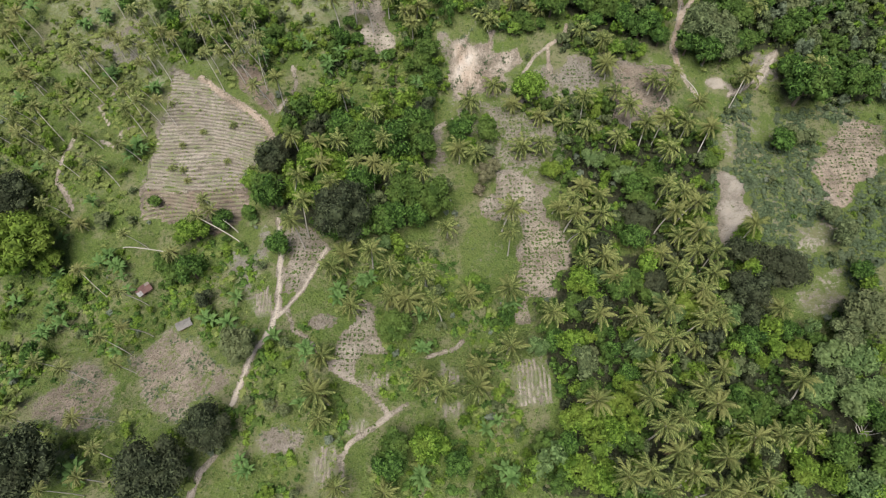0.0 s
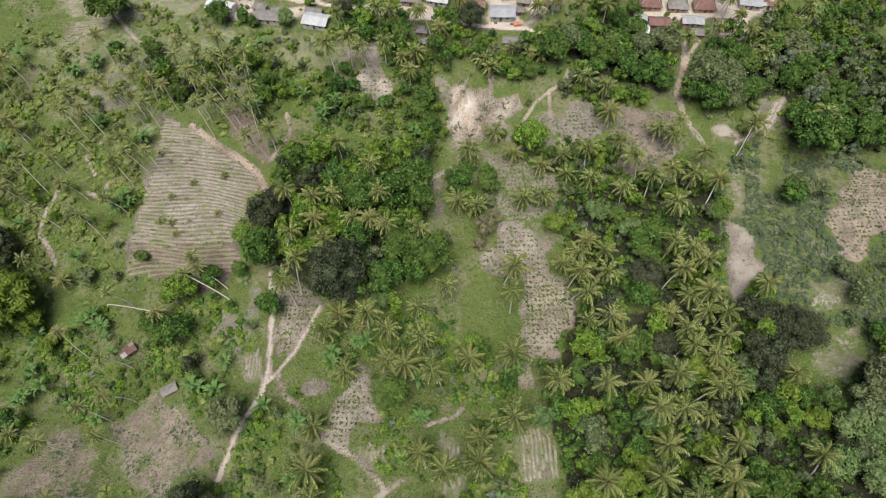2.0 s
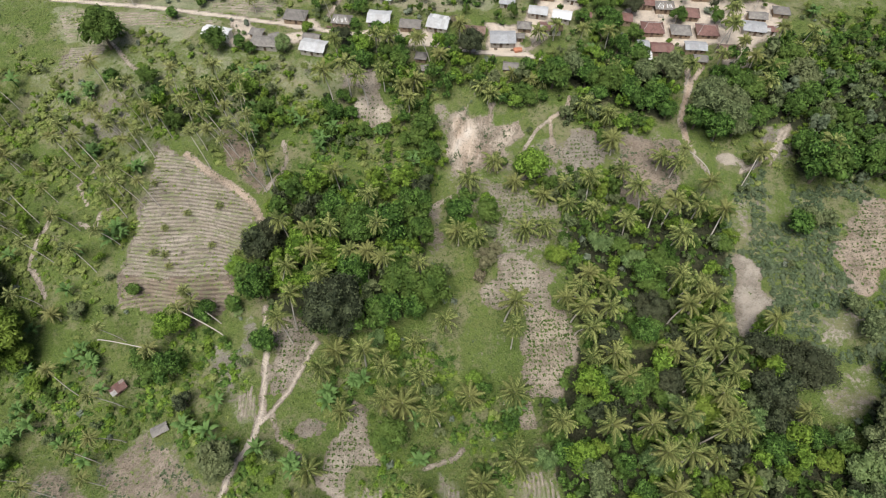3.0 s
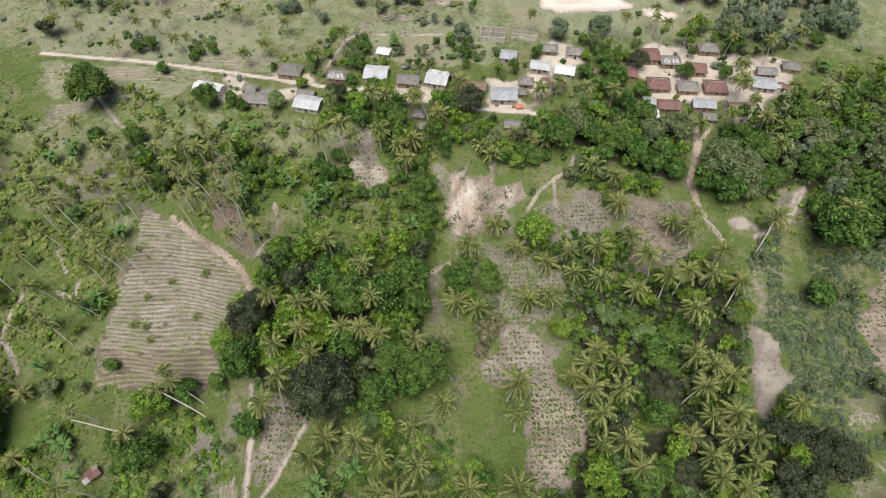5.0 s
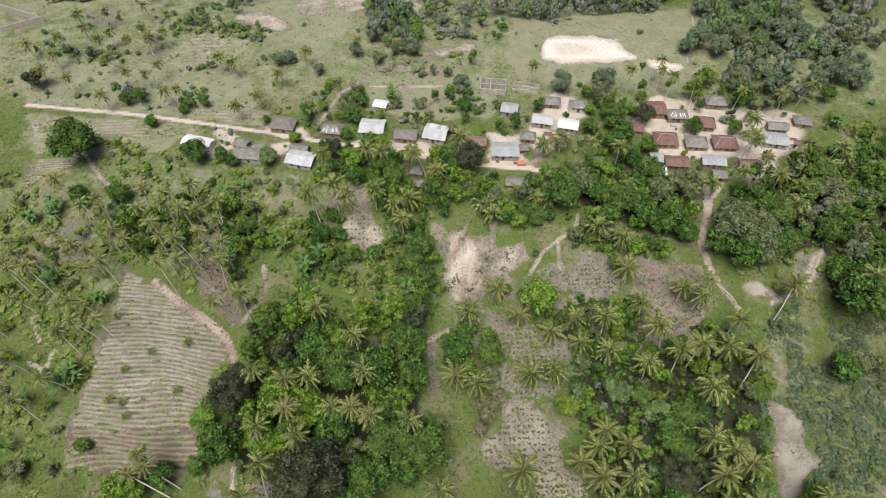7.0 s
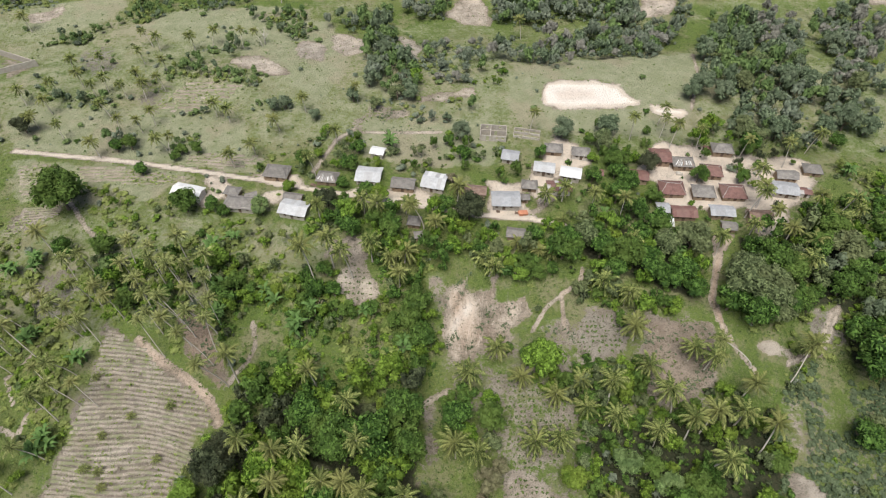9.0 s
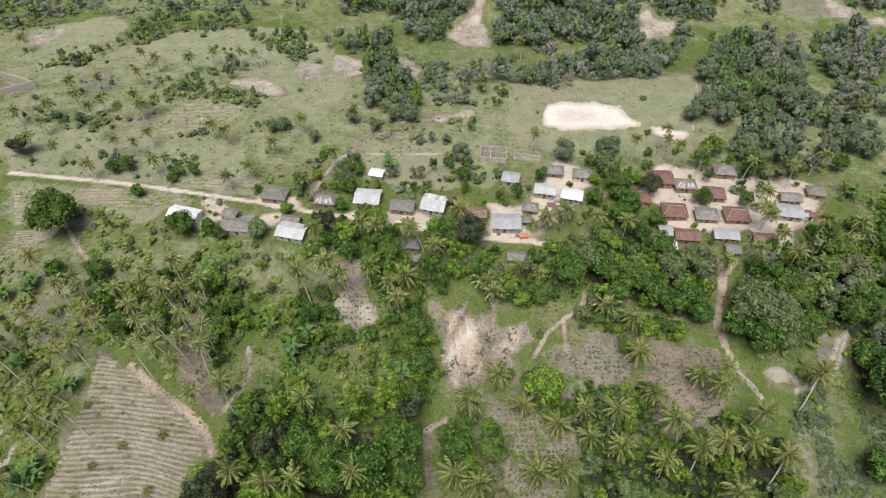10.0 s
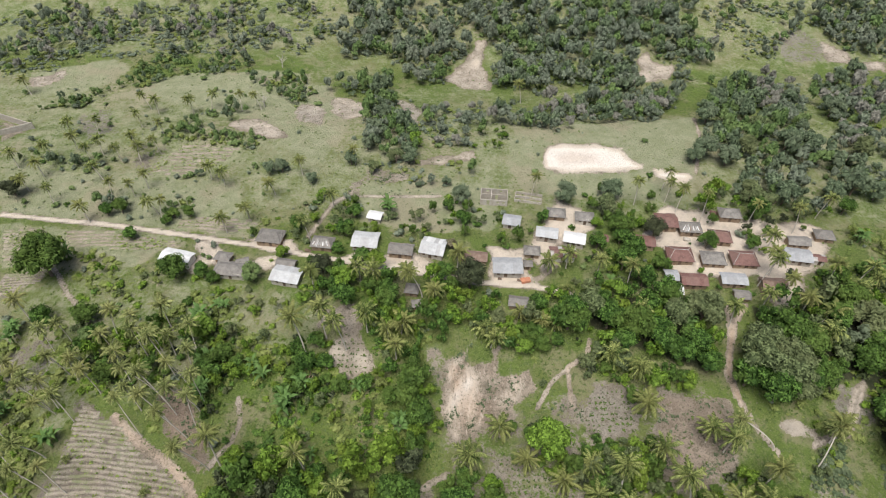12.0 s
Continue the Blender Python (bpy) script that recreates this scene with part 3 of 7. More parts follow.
plot("yard_west", "sand2", [(-75.2, 194.4), (-64.7, 189.8), (-60.8, 181.7), (-68.1, 176.2), (-71.7, 180.4), (-69.1, 184.9)])
plot("yard_thatch", "sand2", [(-53.4, 180.8), (-52.6, 184.2), (-46.3, 185.4), (-43.9, 181.9), (-48.4, 179.8)])
plot("yard_hip", "sand2", [(-56, 191.4), (-42.6, 192.4), (-40.6, 186.3), (-49.8, 186.6)])
plot("yard_row", "sand2", [(-27.8, 183.4), (-18.3, 186.8), (-1.9, 183.4), (4.6, 178.4), (-0.1, 176), (-12.8, 177.8), (-25.8, 180)])
plot("yard_middle", "sand2", [(15, 187.4), (26.3, 187.9), (27.5, 175.1), (15.6, 174)])
plot("yard_inner", "sand2", [(26.3, 187.9), (32.4, 197.5), (37.5, 210.7), (48.8, 202.9), (49.3, 195.6), (38.3, 190.5), (30.1, 177.1)])
plot("yard_east", "sand2", [(60.9, 193.4), (73.1, 208.2), (97.4, 200.8), (117.1, 198.1), (115.7, 188), (106, 178), (98.3, 167.6), (92.4, 162), (87.9, 167.7), (89.5, 176), (75.6, 175.8), (67.3, 179.6), (66.4, 188.7)])
plot("sand_pitch", "white", [(36.2, 231.6), (39.3, 237.4), (45.1, 239.3), (56.9, 238.2), (63.9, 235.7), (64.8, 232.1), (67.2, 228.9), (69.8, 225.3), (63.8, 223.9), (52.3, 223.2), (41, 223.7), (36.5, 225.6)])
plot("pitch_middle", "worn", [(41.1, 231.8), (46.4, 234.5), (54, 232.9), (55.7, 229.1), (45.4, 227.4), (41.6, 228.4)])
plot("sand_tail", "white", [(73.3, 224.1), (79.2, 224.7), (84.5, 221.7), (82.5, 219.4), (75.7, 218.5), (73.5, 221.1)])
plot("far_bare", "far_bare", [(-77, 250.6), (-73.5, 256.7), (-67.1, 256.6), (-59.8, 248.3), (-52.7, 243.6), (-55.3, 241.2), (-68, 243.7)])
plot("far_grey", "far_grey", [(-56.5, 261.8), (-53.7, 269.8), (-48, 268.8), (-42, 259.5), (-44, 252.2), (-49.6, 254.5)])
plot("far_brown", "far_bare", [(-41.6, 263.8), (-43, 279.4), (-37.1, 278.3), (-29.8, 276), (-27.9, 258.8), (-34, 256)])
plot("quarry_brown", "far_bare", [(-167.8, 285.1), (-158, 292.1), (-154.8, 286), (-162.9, 278.7)])
plot("terrace_b", "far_bare", [(-7.6, 230.3), (3.1, 232.5), (11.4, 234.3), (12.4, 229.9), (3.1, 228.3), (-6.1, 227.3)])
plot("furrows_west", "ridge_pale", [(-97.6, 224.5), (-89.1, 239.5), (-68.2, 236.1), (-72.9, 227.4), (-83.5, 221), (-94.2, 219.2)])
plot("meadow_beds", "ridge_pale", [(-115.1, 195.9), (-94, 194.4), (-73.7, 189.1), (-86.8, 184.5), (-105.9, 186.8)])
plot("meadow_beds_b", "ridge_pale", [(-131.9, 195.2), (-118.5, 195.9), (-108.4, 186.9), (-109.4, 180.2), (-124.2, 180.4)])
plot("west_strip", "ridge", [(-124.6, 167.3), (-121.3, 177.7), (-108.1, 177.8), (-108.2, 174.1), (-116.4, 170.9), (-121.3, 165.6)])
plot("bare_terrace", "bare", [(-28.6, 215.9), (-23.2, 220.8), (-15.9, 224.5), (-9.8, 222.3), (-10, 218.3), (-17.2, 215.4), (-24.4, 214.2)])
plot("hill_scar", "far_bare", [(17.7, 327.4), (21.6, 327.2), (20.8, 317.2), (18.9, 309.1), (22.5, 299), (23, 287.8), (10.4, 287.4), (3.2, 299), (10.9, 313.9), (14.8, 317.3)])
plot("hill_scar_b", "far_bare", [(86.6, 295.8), (90.7, 316.9), (95.6, 320.3), (97.8, 313.4), (106.7, 312.5), (102.5, 301.6), (94.8, 296)])
plot("hill_scar_c", "far_bare", [(117.5, 331.1), (122.5, 329.8), (121.5, 323.3), (116.8, 323.9)])
plot("hill_scar_d", "far_bare", [(179.6, 331.2), (183.4, 326.2), (187.1, 319.6), (186.8, 313.8), (177.2, 314.2), (176, 320.8)])
plot("hill_scar_e", "far_bare", [(188.2, 315.8), (201.8, 314.2), (199.2, 308.3), (186.8, 309.6)])
plot("bare_slope", "grey_dry", [(160.5, 336.3), (169.3, 342.6), (179.1, 332.1), (173.3, 314.1), (158.2, 311.1), (154.7, 319)])
plot("gully_scar", "far_grey", [(-17.1, 281.7), (-12.4, 277.1), (-7.4, 265.3), (-6.8, 247.5), (-11.1, 252.2), (-13.8, 262.3)])
plot("far_valley", "far_grass", [(-20.6, 288.9), (5.7, 293.5), (29.3, 286.1), (65.6, 290.2), (115.7, 303.9), (117.8, 295.6), (96.9, 290.7), (65.9, 279.3), (28.2, 273.8), (0.9, 267), (-16.5, 280)])
plot("far_glade", "far_grass", [(-54.2, 285.9), (-56.3, 313.6), (-47.4, 333.2), (-42.1, 314.4), (-22.3, 313.8), (-21.1, 295.8), (-42, 289.3)])
plot("far_corridor", "far_grass", [(116.1, 301.2), (124, 315.1), (142.7, 317.7), (168.3, 310.9), (167.4, 295.1), (153.1, 275.9), (143.4, 248.9), (133.5, 246.5), (141.7, 271.7), (155.2, 292.4), (135.7, 297.9)])
plot("compound", "bare", [(-164.5, 255.5), (-148.4, 247.6), (-154.7, 239)])
plot("slope_meadow", "meadow", [(-99.7, 180.1), (-55.1, 174.4), (-31.7, 165.6), (-29.9, 150.9), (-45.7, 150.8), (-62.6, 161.5), (-82.1, 162.7), (-108, 166.5)])
plot("south_meadow", "meadow", [(-64.5, 168.5), (-36.1, 174.1), (-30.6, 156.7), (-50.7, 153.8)])
plot("terrace_garden", "brown", [(-30.5, 213.2), (-21.7, 225.6), (-16, 225.1), (-16.8, 214.9), (-0.2, 214), (-0.2, 210.6), (-24, 210.2)])
plot("village_dry", "dry", [(-23.5, 199.3), (-23.2, 217.4), (16.2, 218.2), (19.4, 209), (16.5, 194.8), (4.7, 194.7), (-12.7, 195.7)])
plot("east_meadow", "meadow", [(119.7, 206.4), (131.3, 208), (138.3, 198.6), (149.3, 220.3), (133.2, 220.4), (122.9, 232.5), (116, 229.6), (124.6, 217.7)])
plot("garden", "ridge_pale", [(-80.3, 196.2), (-78.4, 200.7), (-66.4, 201.9), (-53.7, 200.2), (-54.6, 195.8), (-64.4, 193.6), (-75, 194.7)])
track("field_path", 2.5, [(-75.4, 135.8), (-71.7, 132.5), (-67.3, 129.5), (-62.3, 126.7), (-58.4, 124.1), (-55.3, 121.5), (-53.2, 118.3), (-51.8, 115.6)])
track("valley_path", 1.7, [(-46.9, 89), (-44.8, 78.8), (-43.9, 70), (-43, 60.7), (-43.7, 55), (-45.8, 50.4), (-47.5, 47.4), (-49.1, 40.4), (-50.3, 35.6)])
track("fork_path", 1.0, [(-32.3, 79), (-34.9, 71.7), (-37.3, 65.7), (-41, 60.2), (-42.5, 58.2)])
track("stream_path", 0.9, [(-40.5, 60.2), (-37.9, 54.2), (-33.2, 51.2), (-29.2, 46), (-26.9, 43.9), (-21.9, 41.2), (-18.4, 39.1), (-12.5, 33), (-8.4, 35.7)])
track("bend_path", 1.1, [(-12.5, 33), (-17.7, 29.1), (-21.5, 26.6), (-23.4, 23.4), (-22.7, 18.6), (-24.4, 14.8)])
track("south_path", 1.6, [(-52.4, 23.4), (-55, 20.4), (-56.3, 14.8)])
track("mid_path", 1, [(-3.7, 47.9), (-1.3, 48.8), (3, 50), (4.9, 52.2)])
track("bank_path", 0.9, [(40.4, 157.5), (39.5, 153.5), (34.2, 150.7), (34.1, 145.7), (34.3, 140.6)])
track("bank_path_b", 0.7, [(34.2, 150.7), (29.6, 147), (25.7, 140.9)])
track("east_path", 1.6, [(78.3, 166.2), (76.7, 157.3), (73.4, 148.1), (74.5, 141.9)])
track("far_path", 1, [(106.1, 145.5), (101.6, 138.3), (97.4, 132.5)])
track("side_path", 1.5, [(-4.6, 121.4), (0.2, 124.3), (2.9, 125.5)])
track("brush_path", 0.9, [(-47.8, 141.5), (-46.1, 135.3), (-47.5, 130.6), (-49.8, 127.8), (-50.9, 125.2)])
track("west_tracks", 1, [(-111.2, 116.4), (-113.4, 108.6), (-114.3, 101.7), (-110.9, 97.6), (-108.4, 93.5)])
track("trail_a", 0.7, [(-103, 114.1), (-97.8, 111.8), (-97.3, 117), (-93.1, 118.8)])
track("trail_b", 0.7, [(-101.5, 119.4), (-105.9, 125.9), (-102.5, 130), (-101.1, 134.4)])
track("gully_path", 1.3, [(82.7, 166.3), (78.6, 160.7), (75.6, 153.8), (73.8, 148), (74.1, 143.8), (74.8, 140.3)])
track("east_track", 1.2, [(88.4, 130.1), (93.9, 132.5), (98.2, 135.6), (102.8, 142.8), (109.3, 146.1)])
track("meadow_path_b", 0.8, [(74.8, 140.3), (76.8, 134.2), (80.3, 128.5)])
track("road", 2.3, [(-135.1, 201.4), (-116.5, 199), (-89.2, 195.3), (-62.5, 190.6), (-55.5, 189.4), (-44.9, 186.9), (-34.4, 183.7), (-21, 180.8), (-8.1, 178.2), (4.6, 176), (15.6, 174.5), (28.1, 173.5), (37.2, 171.5)])
track("meadow_path", 1, [(-108.1, 179), (-105.1, 175.9), (-100.3, 170.1), (-96.5, 166.5)])
track("yard_path", 1.2, [(25.1, 175), (30.1, 177.1), (34.6, 181.5), (37.5, 184.9)])
track("mid_track", 1.6, [(-27.8, 211.5), (-32.8, 207.5), (-36.6, 197.5), (-38.4, 192.3)])
track("top_track", 1.2, [(-24.1, 210.9), (1.3, 211.3)])
track("pitch_line", 0.9, [(96.9, 258.5), (94.8, 245.5), (86.6, 222.4)])

GZ = terrain(GX, GY)
for poly in SANDY:  # rain-washed gullies
    sub = around(poly, 3)
    d = step(-1, 3, inside(poly, GX[sub], GY[sub]))
    LAYER["pale"][sub] += d * (0.42 * np.sin(GX[sub] / 2.1 + 2 * np.sin(GY[sub] / 4.3)) * np.sin(GY[sub] / 3.4 + np.sin(GX[sub] / 1.7)) + 0.3 * step(16, 8, GX[sub]) - 0.12)
    LAYER["red"][sub] += d * 0.3 * np.clip(np.sin(GX[sub] / 2.7 + 1.5) * np.sin(GY[sub] / 3.9), 0, 1)
    LAYER["wash"][sub] = d
    GZ[sub] += d * (0.75 * np.abs(np.sin(GX[sub] / 1.9 + 1.5 * np.sin(GY[sub] / 4.1))) - 0.3 + 0.2 * np.sin(GX[sub] / 0.9 + GY[sub] / 2.3))
rows_, cols_ = GX.shape
idx = np.arange(rows_ * cols_).reshape(rows_, cols_)
quads = np.stack([idx[:-1, :-1], idx[:-1, 1:], idx[1:, 1:], idx[1:, :-1]], -1).reshape(-1, 4)
me = bpy.data.meshes.new("ground")
me.vertices.add(GX.size)
me.vertices.foreach_set("co", np.stack([GX, GY, GZ], -1).ravel())
me.loops.add(quads.size)
me.loops.foreach_set("vertex_index", quads.ravel())
me.polygons.add(len(quads))
me.polygons.foreach_set("loop_start", np.arange(len(quads)) * 4)
me.update(calc_edges=True)
me.shade_smooth()
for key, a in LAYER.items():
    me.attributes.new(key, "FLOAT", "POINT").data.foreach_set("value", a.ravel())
GROUND = ground_material()
me.materials.append(GROUND)
tagged(new("ground", me), "green grassy valley and hillside with bare earth plots", "ground", kind="structure")

# ---- where plants may stand ----
rng = np.random.default_rng(7)
HOUSES, STANDS = [], []


def free(x, y, room):
    """Not on a cleared plot, a path or a house."""
    px_, py_ = np.array([x]), np.array([y])
    for poly in CLEAR:
        xs, ys = [q[0] for q in poly], [q[1] for q in poly]
        if min(xs) - room < x < max(xs) + room and min(ys) - room < y < max(ys) + room and inside(poly, px_, py_)[0] > -room:
            return False
    for line, w in TRACKS:
        xs, ys = [q[0] for q in line], [q[1] for q in line]
        m = w / 2 + room
        if min(xs) - m < x < max(xs) + m and min(ys) - m < y < max(ys) + m and along(line, px_, py_)[0] < m:
            return False
    return all(math.hypot(x - hx, y - hy) > hr + room for hx, hy, hr in HOUSES)


class Kind:
    """A plant that is built once and then copied."""

    def __init__(self, maker):
        self.maker, self.first = maker, None

    def put(self, x, y, s, turn, tall=1.0, sink=0.1):
        m = pose(x, y, height(x, y) - sink, 0, 0, turn)
        if self.first is None:
            ob = self.first = self.maker()
            ob.matrix_basis = m
        else:
            ob = copy_thing(self.first, m)
        ob.scale = (s, s, s * tall)
        return ob


# ---- broadleaf trees and bushes ----


def cards(r, centres, normals, size, stray=0.45):
    """Small folded leaf sprays facing outwards."""
    n = len(centres)
    nr = normals + r.normal(0, stray, (n, 3)) + (0, 0, 0.25)
    nr /= np.linalg.norm(nr, axis=1)[:, None]
    u = np.cross(nr, r.normal(0, 1, (n, 3)))
    u /= np.linalg.norm(u, axis=1)[:, None]
    w = np.cross(nr, u)
    s = size * r.uniform(0.6, 1.3, (n, 1))
    v = np.stack([centres - u * s * 0.55 - w * s * 0.34, centres - u * s * 0.55 + w * s * 0.34 - nr * s * 0.1, centres + u * s * 0.7 - nr * s * 0.15], 1).reshape(-1, 3)
    k = np.arange(n) * 3
    return v, [tuple(q) for q in np.stack([k, k + 1, k + 2], 1)]


def foliage(r, R, lift, clumps, per, size, flat=0.8, low=-0.5, spread=(0.35, 0.72), lump=(0.26, 0.42), core=0.7, blob=ROUGH_BALL, stray=0.4):
    """A crown of uneven clumps, each a ragged ball of sprays round a dim core."""
    out = []
    for _ in range(clumps):
        while True:
            d = r.normal(0, 1, 3)
            d /= np.linalg.norm(d)
            if d[2] > low:
                break
        c = d * R * r.uniform(*spread) * (1, 1, flat) + (0, 0, lift)
        q = R * r.uniform(*lump) * (1 if R < 5 else 0.82)
        bv, bf = blob
        out.append((bv * q * core * r.uniform(0.8, 1.15, (len(bv), 1)) + c, bf))
        e = r.normal(0, 1, (per, 3))
        e[:, 2] = np.where(e[:, 2] < -0.5, -e[:, 2], e[:, 2])
        e /= np.linalg.norm(e, axis=1)[:, None]
        out.append(cards(r, c + e * q * r.uniform(0.8, 1.1, (per, 1)), e, size, stray))
    return join(out)


def limbs(r, R, lift, thick):
    out = [tube([(0, 0, -0.4), (0.1, 0.05, lift * 0.35), (r.normal(0, 0.2), r.normal(0, 0.2), lift * 0.9)], [thick * 1.25, thick, thick * 0.6])]
    for k in range(4):
        t = k * 1.57 + r.uniform(0, 0.8)
        out.append(tube([(0, 0, lift * 0.4), (math.cos(t) * R * 0.28, math.sin(t) * R * 0.28, lift * 0.75), (math.cos(t) * R * 0.55, math.sin(t) * R * 0.55, lift * 1.05)], [thick * 0.6, thick * 0.4, thick * 0.15], 5))
    return join(out)


TREE_TALK = {
    "k": ("pale green leafy shrub tree beside the houses", "tree"), "r": ("withered brownish shrub tree with thin dry leaves", "tree"),
    "e": ("green leafy tree on the dry terrace, haze in its leaf colour", "tree"),
    "g": ("broad green leafy tree on the grassy slope", "tree"), "d": ("dense dark green mango tree with a full crown", "tree"),
    "l": ("light yellow-green leafy tree in the thicket", "tree"), "b": ("bright green rounded leafy tree beside the fields", "tree"),
    "y": ("pale yellowish leafy tree among the weeds", "tree"), "o": ("greyish olive leafy tree with an open crown", "tree"),
}


def tree_maker(seed, R, kind, clumps, per, size):
    def make():
        r = np.random.default_rng(seed)
        lift = R * 1.12
        base = new("broadleaf_tree")
        tagged(base, TREE_TALK[kind][0], TREE_TALK[kind][1], "broadleaf trees")
        part("trunk", mesh("trunk", *limbs(r, R, lift, 0.05 * R + 0.05), BARK, True), base, "rough grey-brown trunk")
        part("crown", mesh("crown", *foliage(r, R, lift, clumps, per, size), LEAF[kind], True), base)
        return base
    return make


SIZES = (2.4, 3.8, 5.4, 7.4)
TREE = {}
for kind in "gdlboyekr":
    for si, R in enumerate(SIZES):
        per, size = (66, 76, 84, 88)[si], (0.50, 0.57, 0.66, 0.74)[si]
        if kind == "d":
            per, size = (70, 100, 130, 150)[si], (0.46, 0.46, 0.48, 0.5)[si]
        TREE[kind, si] = [Kind(tree_maker(100 + si * 10 + v + ord(kind), R, kind, (12, 20, 30, 44)[si], per, size)) for v in range(3 if kind in "gol" else 2)]


def stand(x, y, R, kind):
    si = min(range(4), key=lambda k: abs(SIZES[k] - R))
    r = random.Random(int(x * 131 + y * 17))
    STANDS.append((x, y, R))
    tall = 1.2 if -52 < x < 0 and 82 < y < 125 else 1.0
    return r.choice(TREE[kind, si]).put(x, y, R / SIZES[si], r.uniform(0, 360), r.uniform(0.9, 1.12) * tall)


def bush_maker(seed, kind, R):
    def make():
        r = np.random.default_rng(seed)
        ob = new("bush", mesh("bush", *foliage(r, R, R * 0.4, 6, 44, 0.38, 0.7, 0.0), LEAF[kind], True))
        return tagged(ob, {"g": "low green leafy bush in the grass", "d": "low dark green bush in the grass", "l": "low yellow-green leafy shrub", "o": "dusty olive shrub on dry ground"}[kind], "bush", "bushes")
    return make


BUSH = {k: [Kind(bush_maker(300 + i * 7 + ord(k), k, 1.3)) for i in range(2)] for k in "gdlo"}

# ---- coconut palms ----


def frond(seed, rise, L=4.3, n=11, wide=1.3, bend=80):
    """One feathered palm leaf: an arching rib with narrow hanging leaflets on both sides."""
    r = np.random.default_rng(seed)
    p, pts = np.array([0.15, 0.0, 0.0]), []
    for i in range(n + 1):
        ang = radians(rise - bend * (i / n) ** 1.6)
        pts.append(p.copy())
        p = p + np.array([math.cos(ang), 0, math.sin(ang)]) * L / n
    v, f = [], []
    for i, q in enumerate(pts):
        w = 0.08 * (1 - i / n) + 0.02
        v += [q + (0, w, 0.02), q + (0, -w, 0.02)]
    for i in range(n):
        k = 2 * i
        f += [(k, k + 1, k + 3), (k, k + 3, k + 2)]
    for i in range(2, n + 1):
        d = pts[i] - pts[i - 1]
        d /= np.linalg.norm(d)
        ll = 1.0 * math.sin(math.pi * (0.16 + 0.70 * i / n)) + 0.14
        for side in (-1, 1):
            for half in (0.0, 0.5):
                a = pts[i] - d * half * L / n
                t = d * r.uniform(0.6, 1.0) + np.array([0, side, 0]) * r.uniform(0.5, 0.8) + np.array([0, 0, -r.uniform(0.3, 0.9)])
                t = t / np.linalg.norm(t) * ll * r.uniform(0.85, 1.15)
                k = len(v)
                v += [a - d * 0.085 * wide, a + d * 0.085 * wide, a + t * 0.65 + d * 0.1 * wide, a + t + (0, 0, -0.12 * ll)]
                f += [(k, k + 1, k + 2), (k, k + 2, k + 3)]
    return np.array(v), f


RISES = (70, 46, 22, -4, -38)
FRONDS = [frond(40 + k, e) for k, e in enumerate(RISES)]
FROND_MESH = [mesh("frond", v, f, FROND) for v, f in FRONDS]
PALE_MESH = [mesh("frond", v, f, PALE_FROND) for v, f in FRONDS]
OLD_FROND_MESH = mesh("dead_frond", *frond(47, -52, 3.6, 8, 1.0, 40), DEAD_FROND)
SPARSE = [frond(60 + k, e, 4.3, 7, 2.4) for k, e in enumerate(RISES)]
PALM_TALL = (3.2, 4.6, 6.2, 8.2, 10.5, 13.2, 16.0, 20.0, 25.0)
PALM_LEAN = (0.05, 0.15, 0.3)


def palm_maker(seed, tall, lean, loose, blades, pale=False):
    """A palm whose crown sits tall metres up, pushed sideways by lean."""
    def make():
        r = np.random.default_rng(seed)
        base = new("coconut_palm")
        tagged(base, "tall coconut palm with a slender pale trunk and feathery fronds" if tall > 7 else "low coconut palm with a broad crown of feathery fronds", "palm tree", "coconut palms")
        pts = [(lean * (q ** 1.7), 0.15 * math.sin(3 * q + seed), tall * q - 0.5 * (1 - q)) for q in np.linspace(0, 1, 9)]
        part("trunk", mesh("trunk", *tube(pts, [0.32, 0.25, 0.22, 0.21, 0.2, 0.195, 0.19, 0.185, 0.2]), PALM_BARK, True), base, "slender pale grey ringed trunk")
        out = []
        count = 27
        for k in range(count):
            turn = k * 137.5 + r.uniform(-14, 14)
            tier = min(4, int(k / count * 5))
            m = pose(lean, 0, tall + 0.3 * (1 - k / count), float(r.uniform(-16, 16)), float(r.uniform(-10, 10)), turn) @ Matrix.Scale(float(r.uniform(0.8, 1.1)) * (0.72 if tier == 0 else 1.0), 4)
            if loose:
                ob = part("frond", (PALE_MESH if pale else FROND_MESH)[tier], base)
                ob.matrix_basis = m
            else:
                v, f = blades[tier]
                mm = np.array(m)
                out.append((v @ mm[:3, :3].T + mm[:3, 3], f))
        for k in range(2 if loose else 0):
            ob = part("dead_frond", OLD_FROND_MESH, base, "brown dried hanging frond")
            ob.matrix_basis = pose(lean, 0, tall - 0.1, 0, float(r.uniform(-10, 10)), k * 150 + float(r.uniform(0, 90)))
        if out:
            part("crown", mesh("crown", *join(out), PALE_FROND if pale else FROND), base)
        return base
    return make


PALM_KINDS = {}


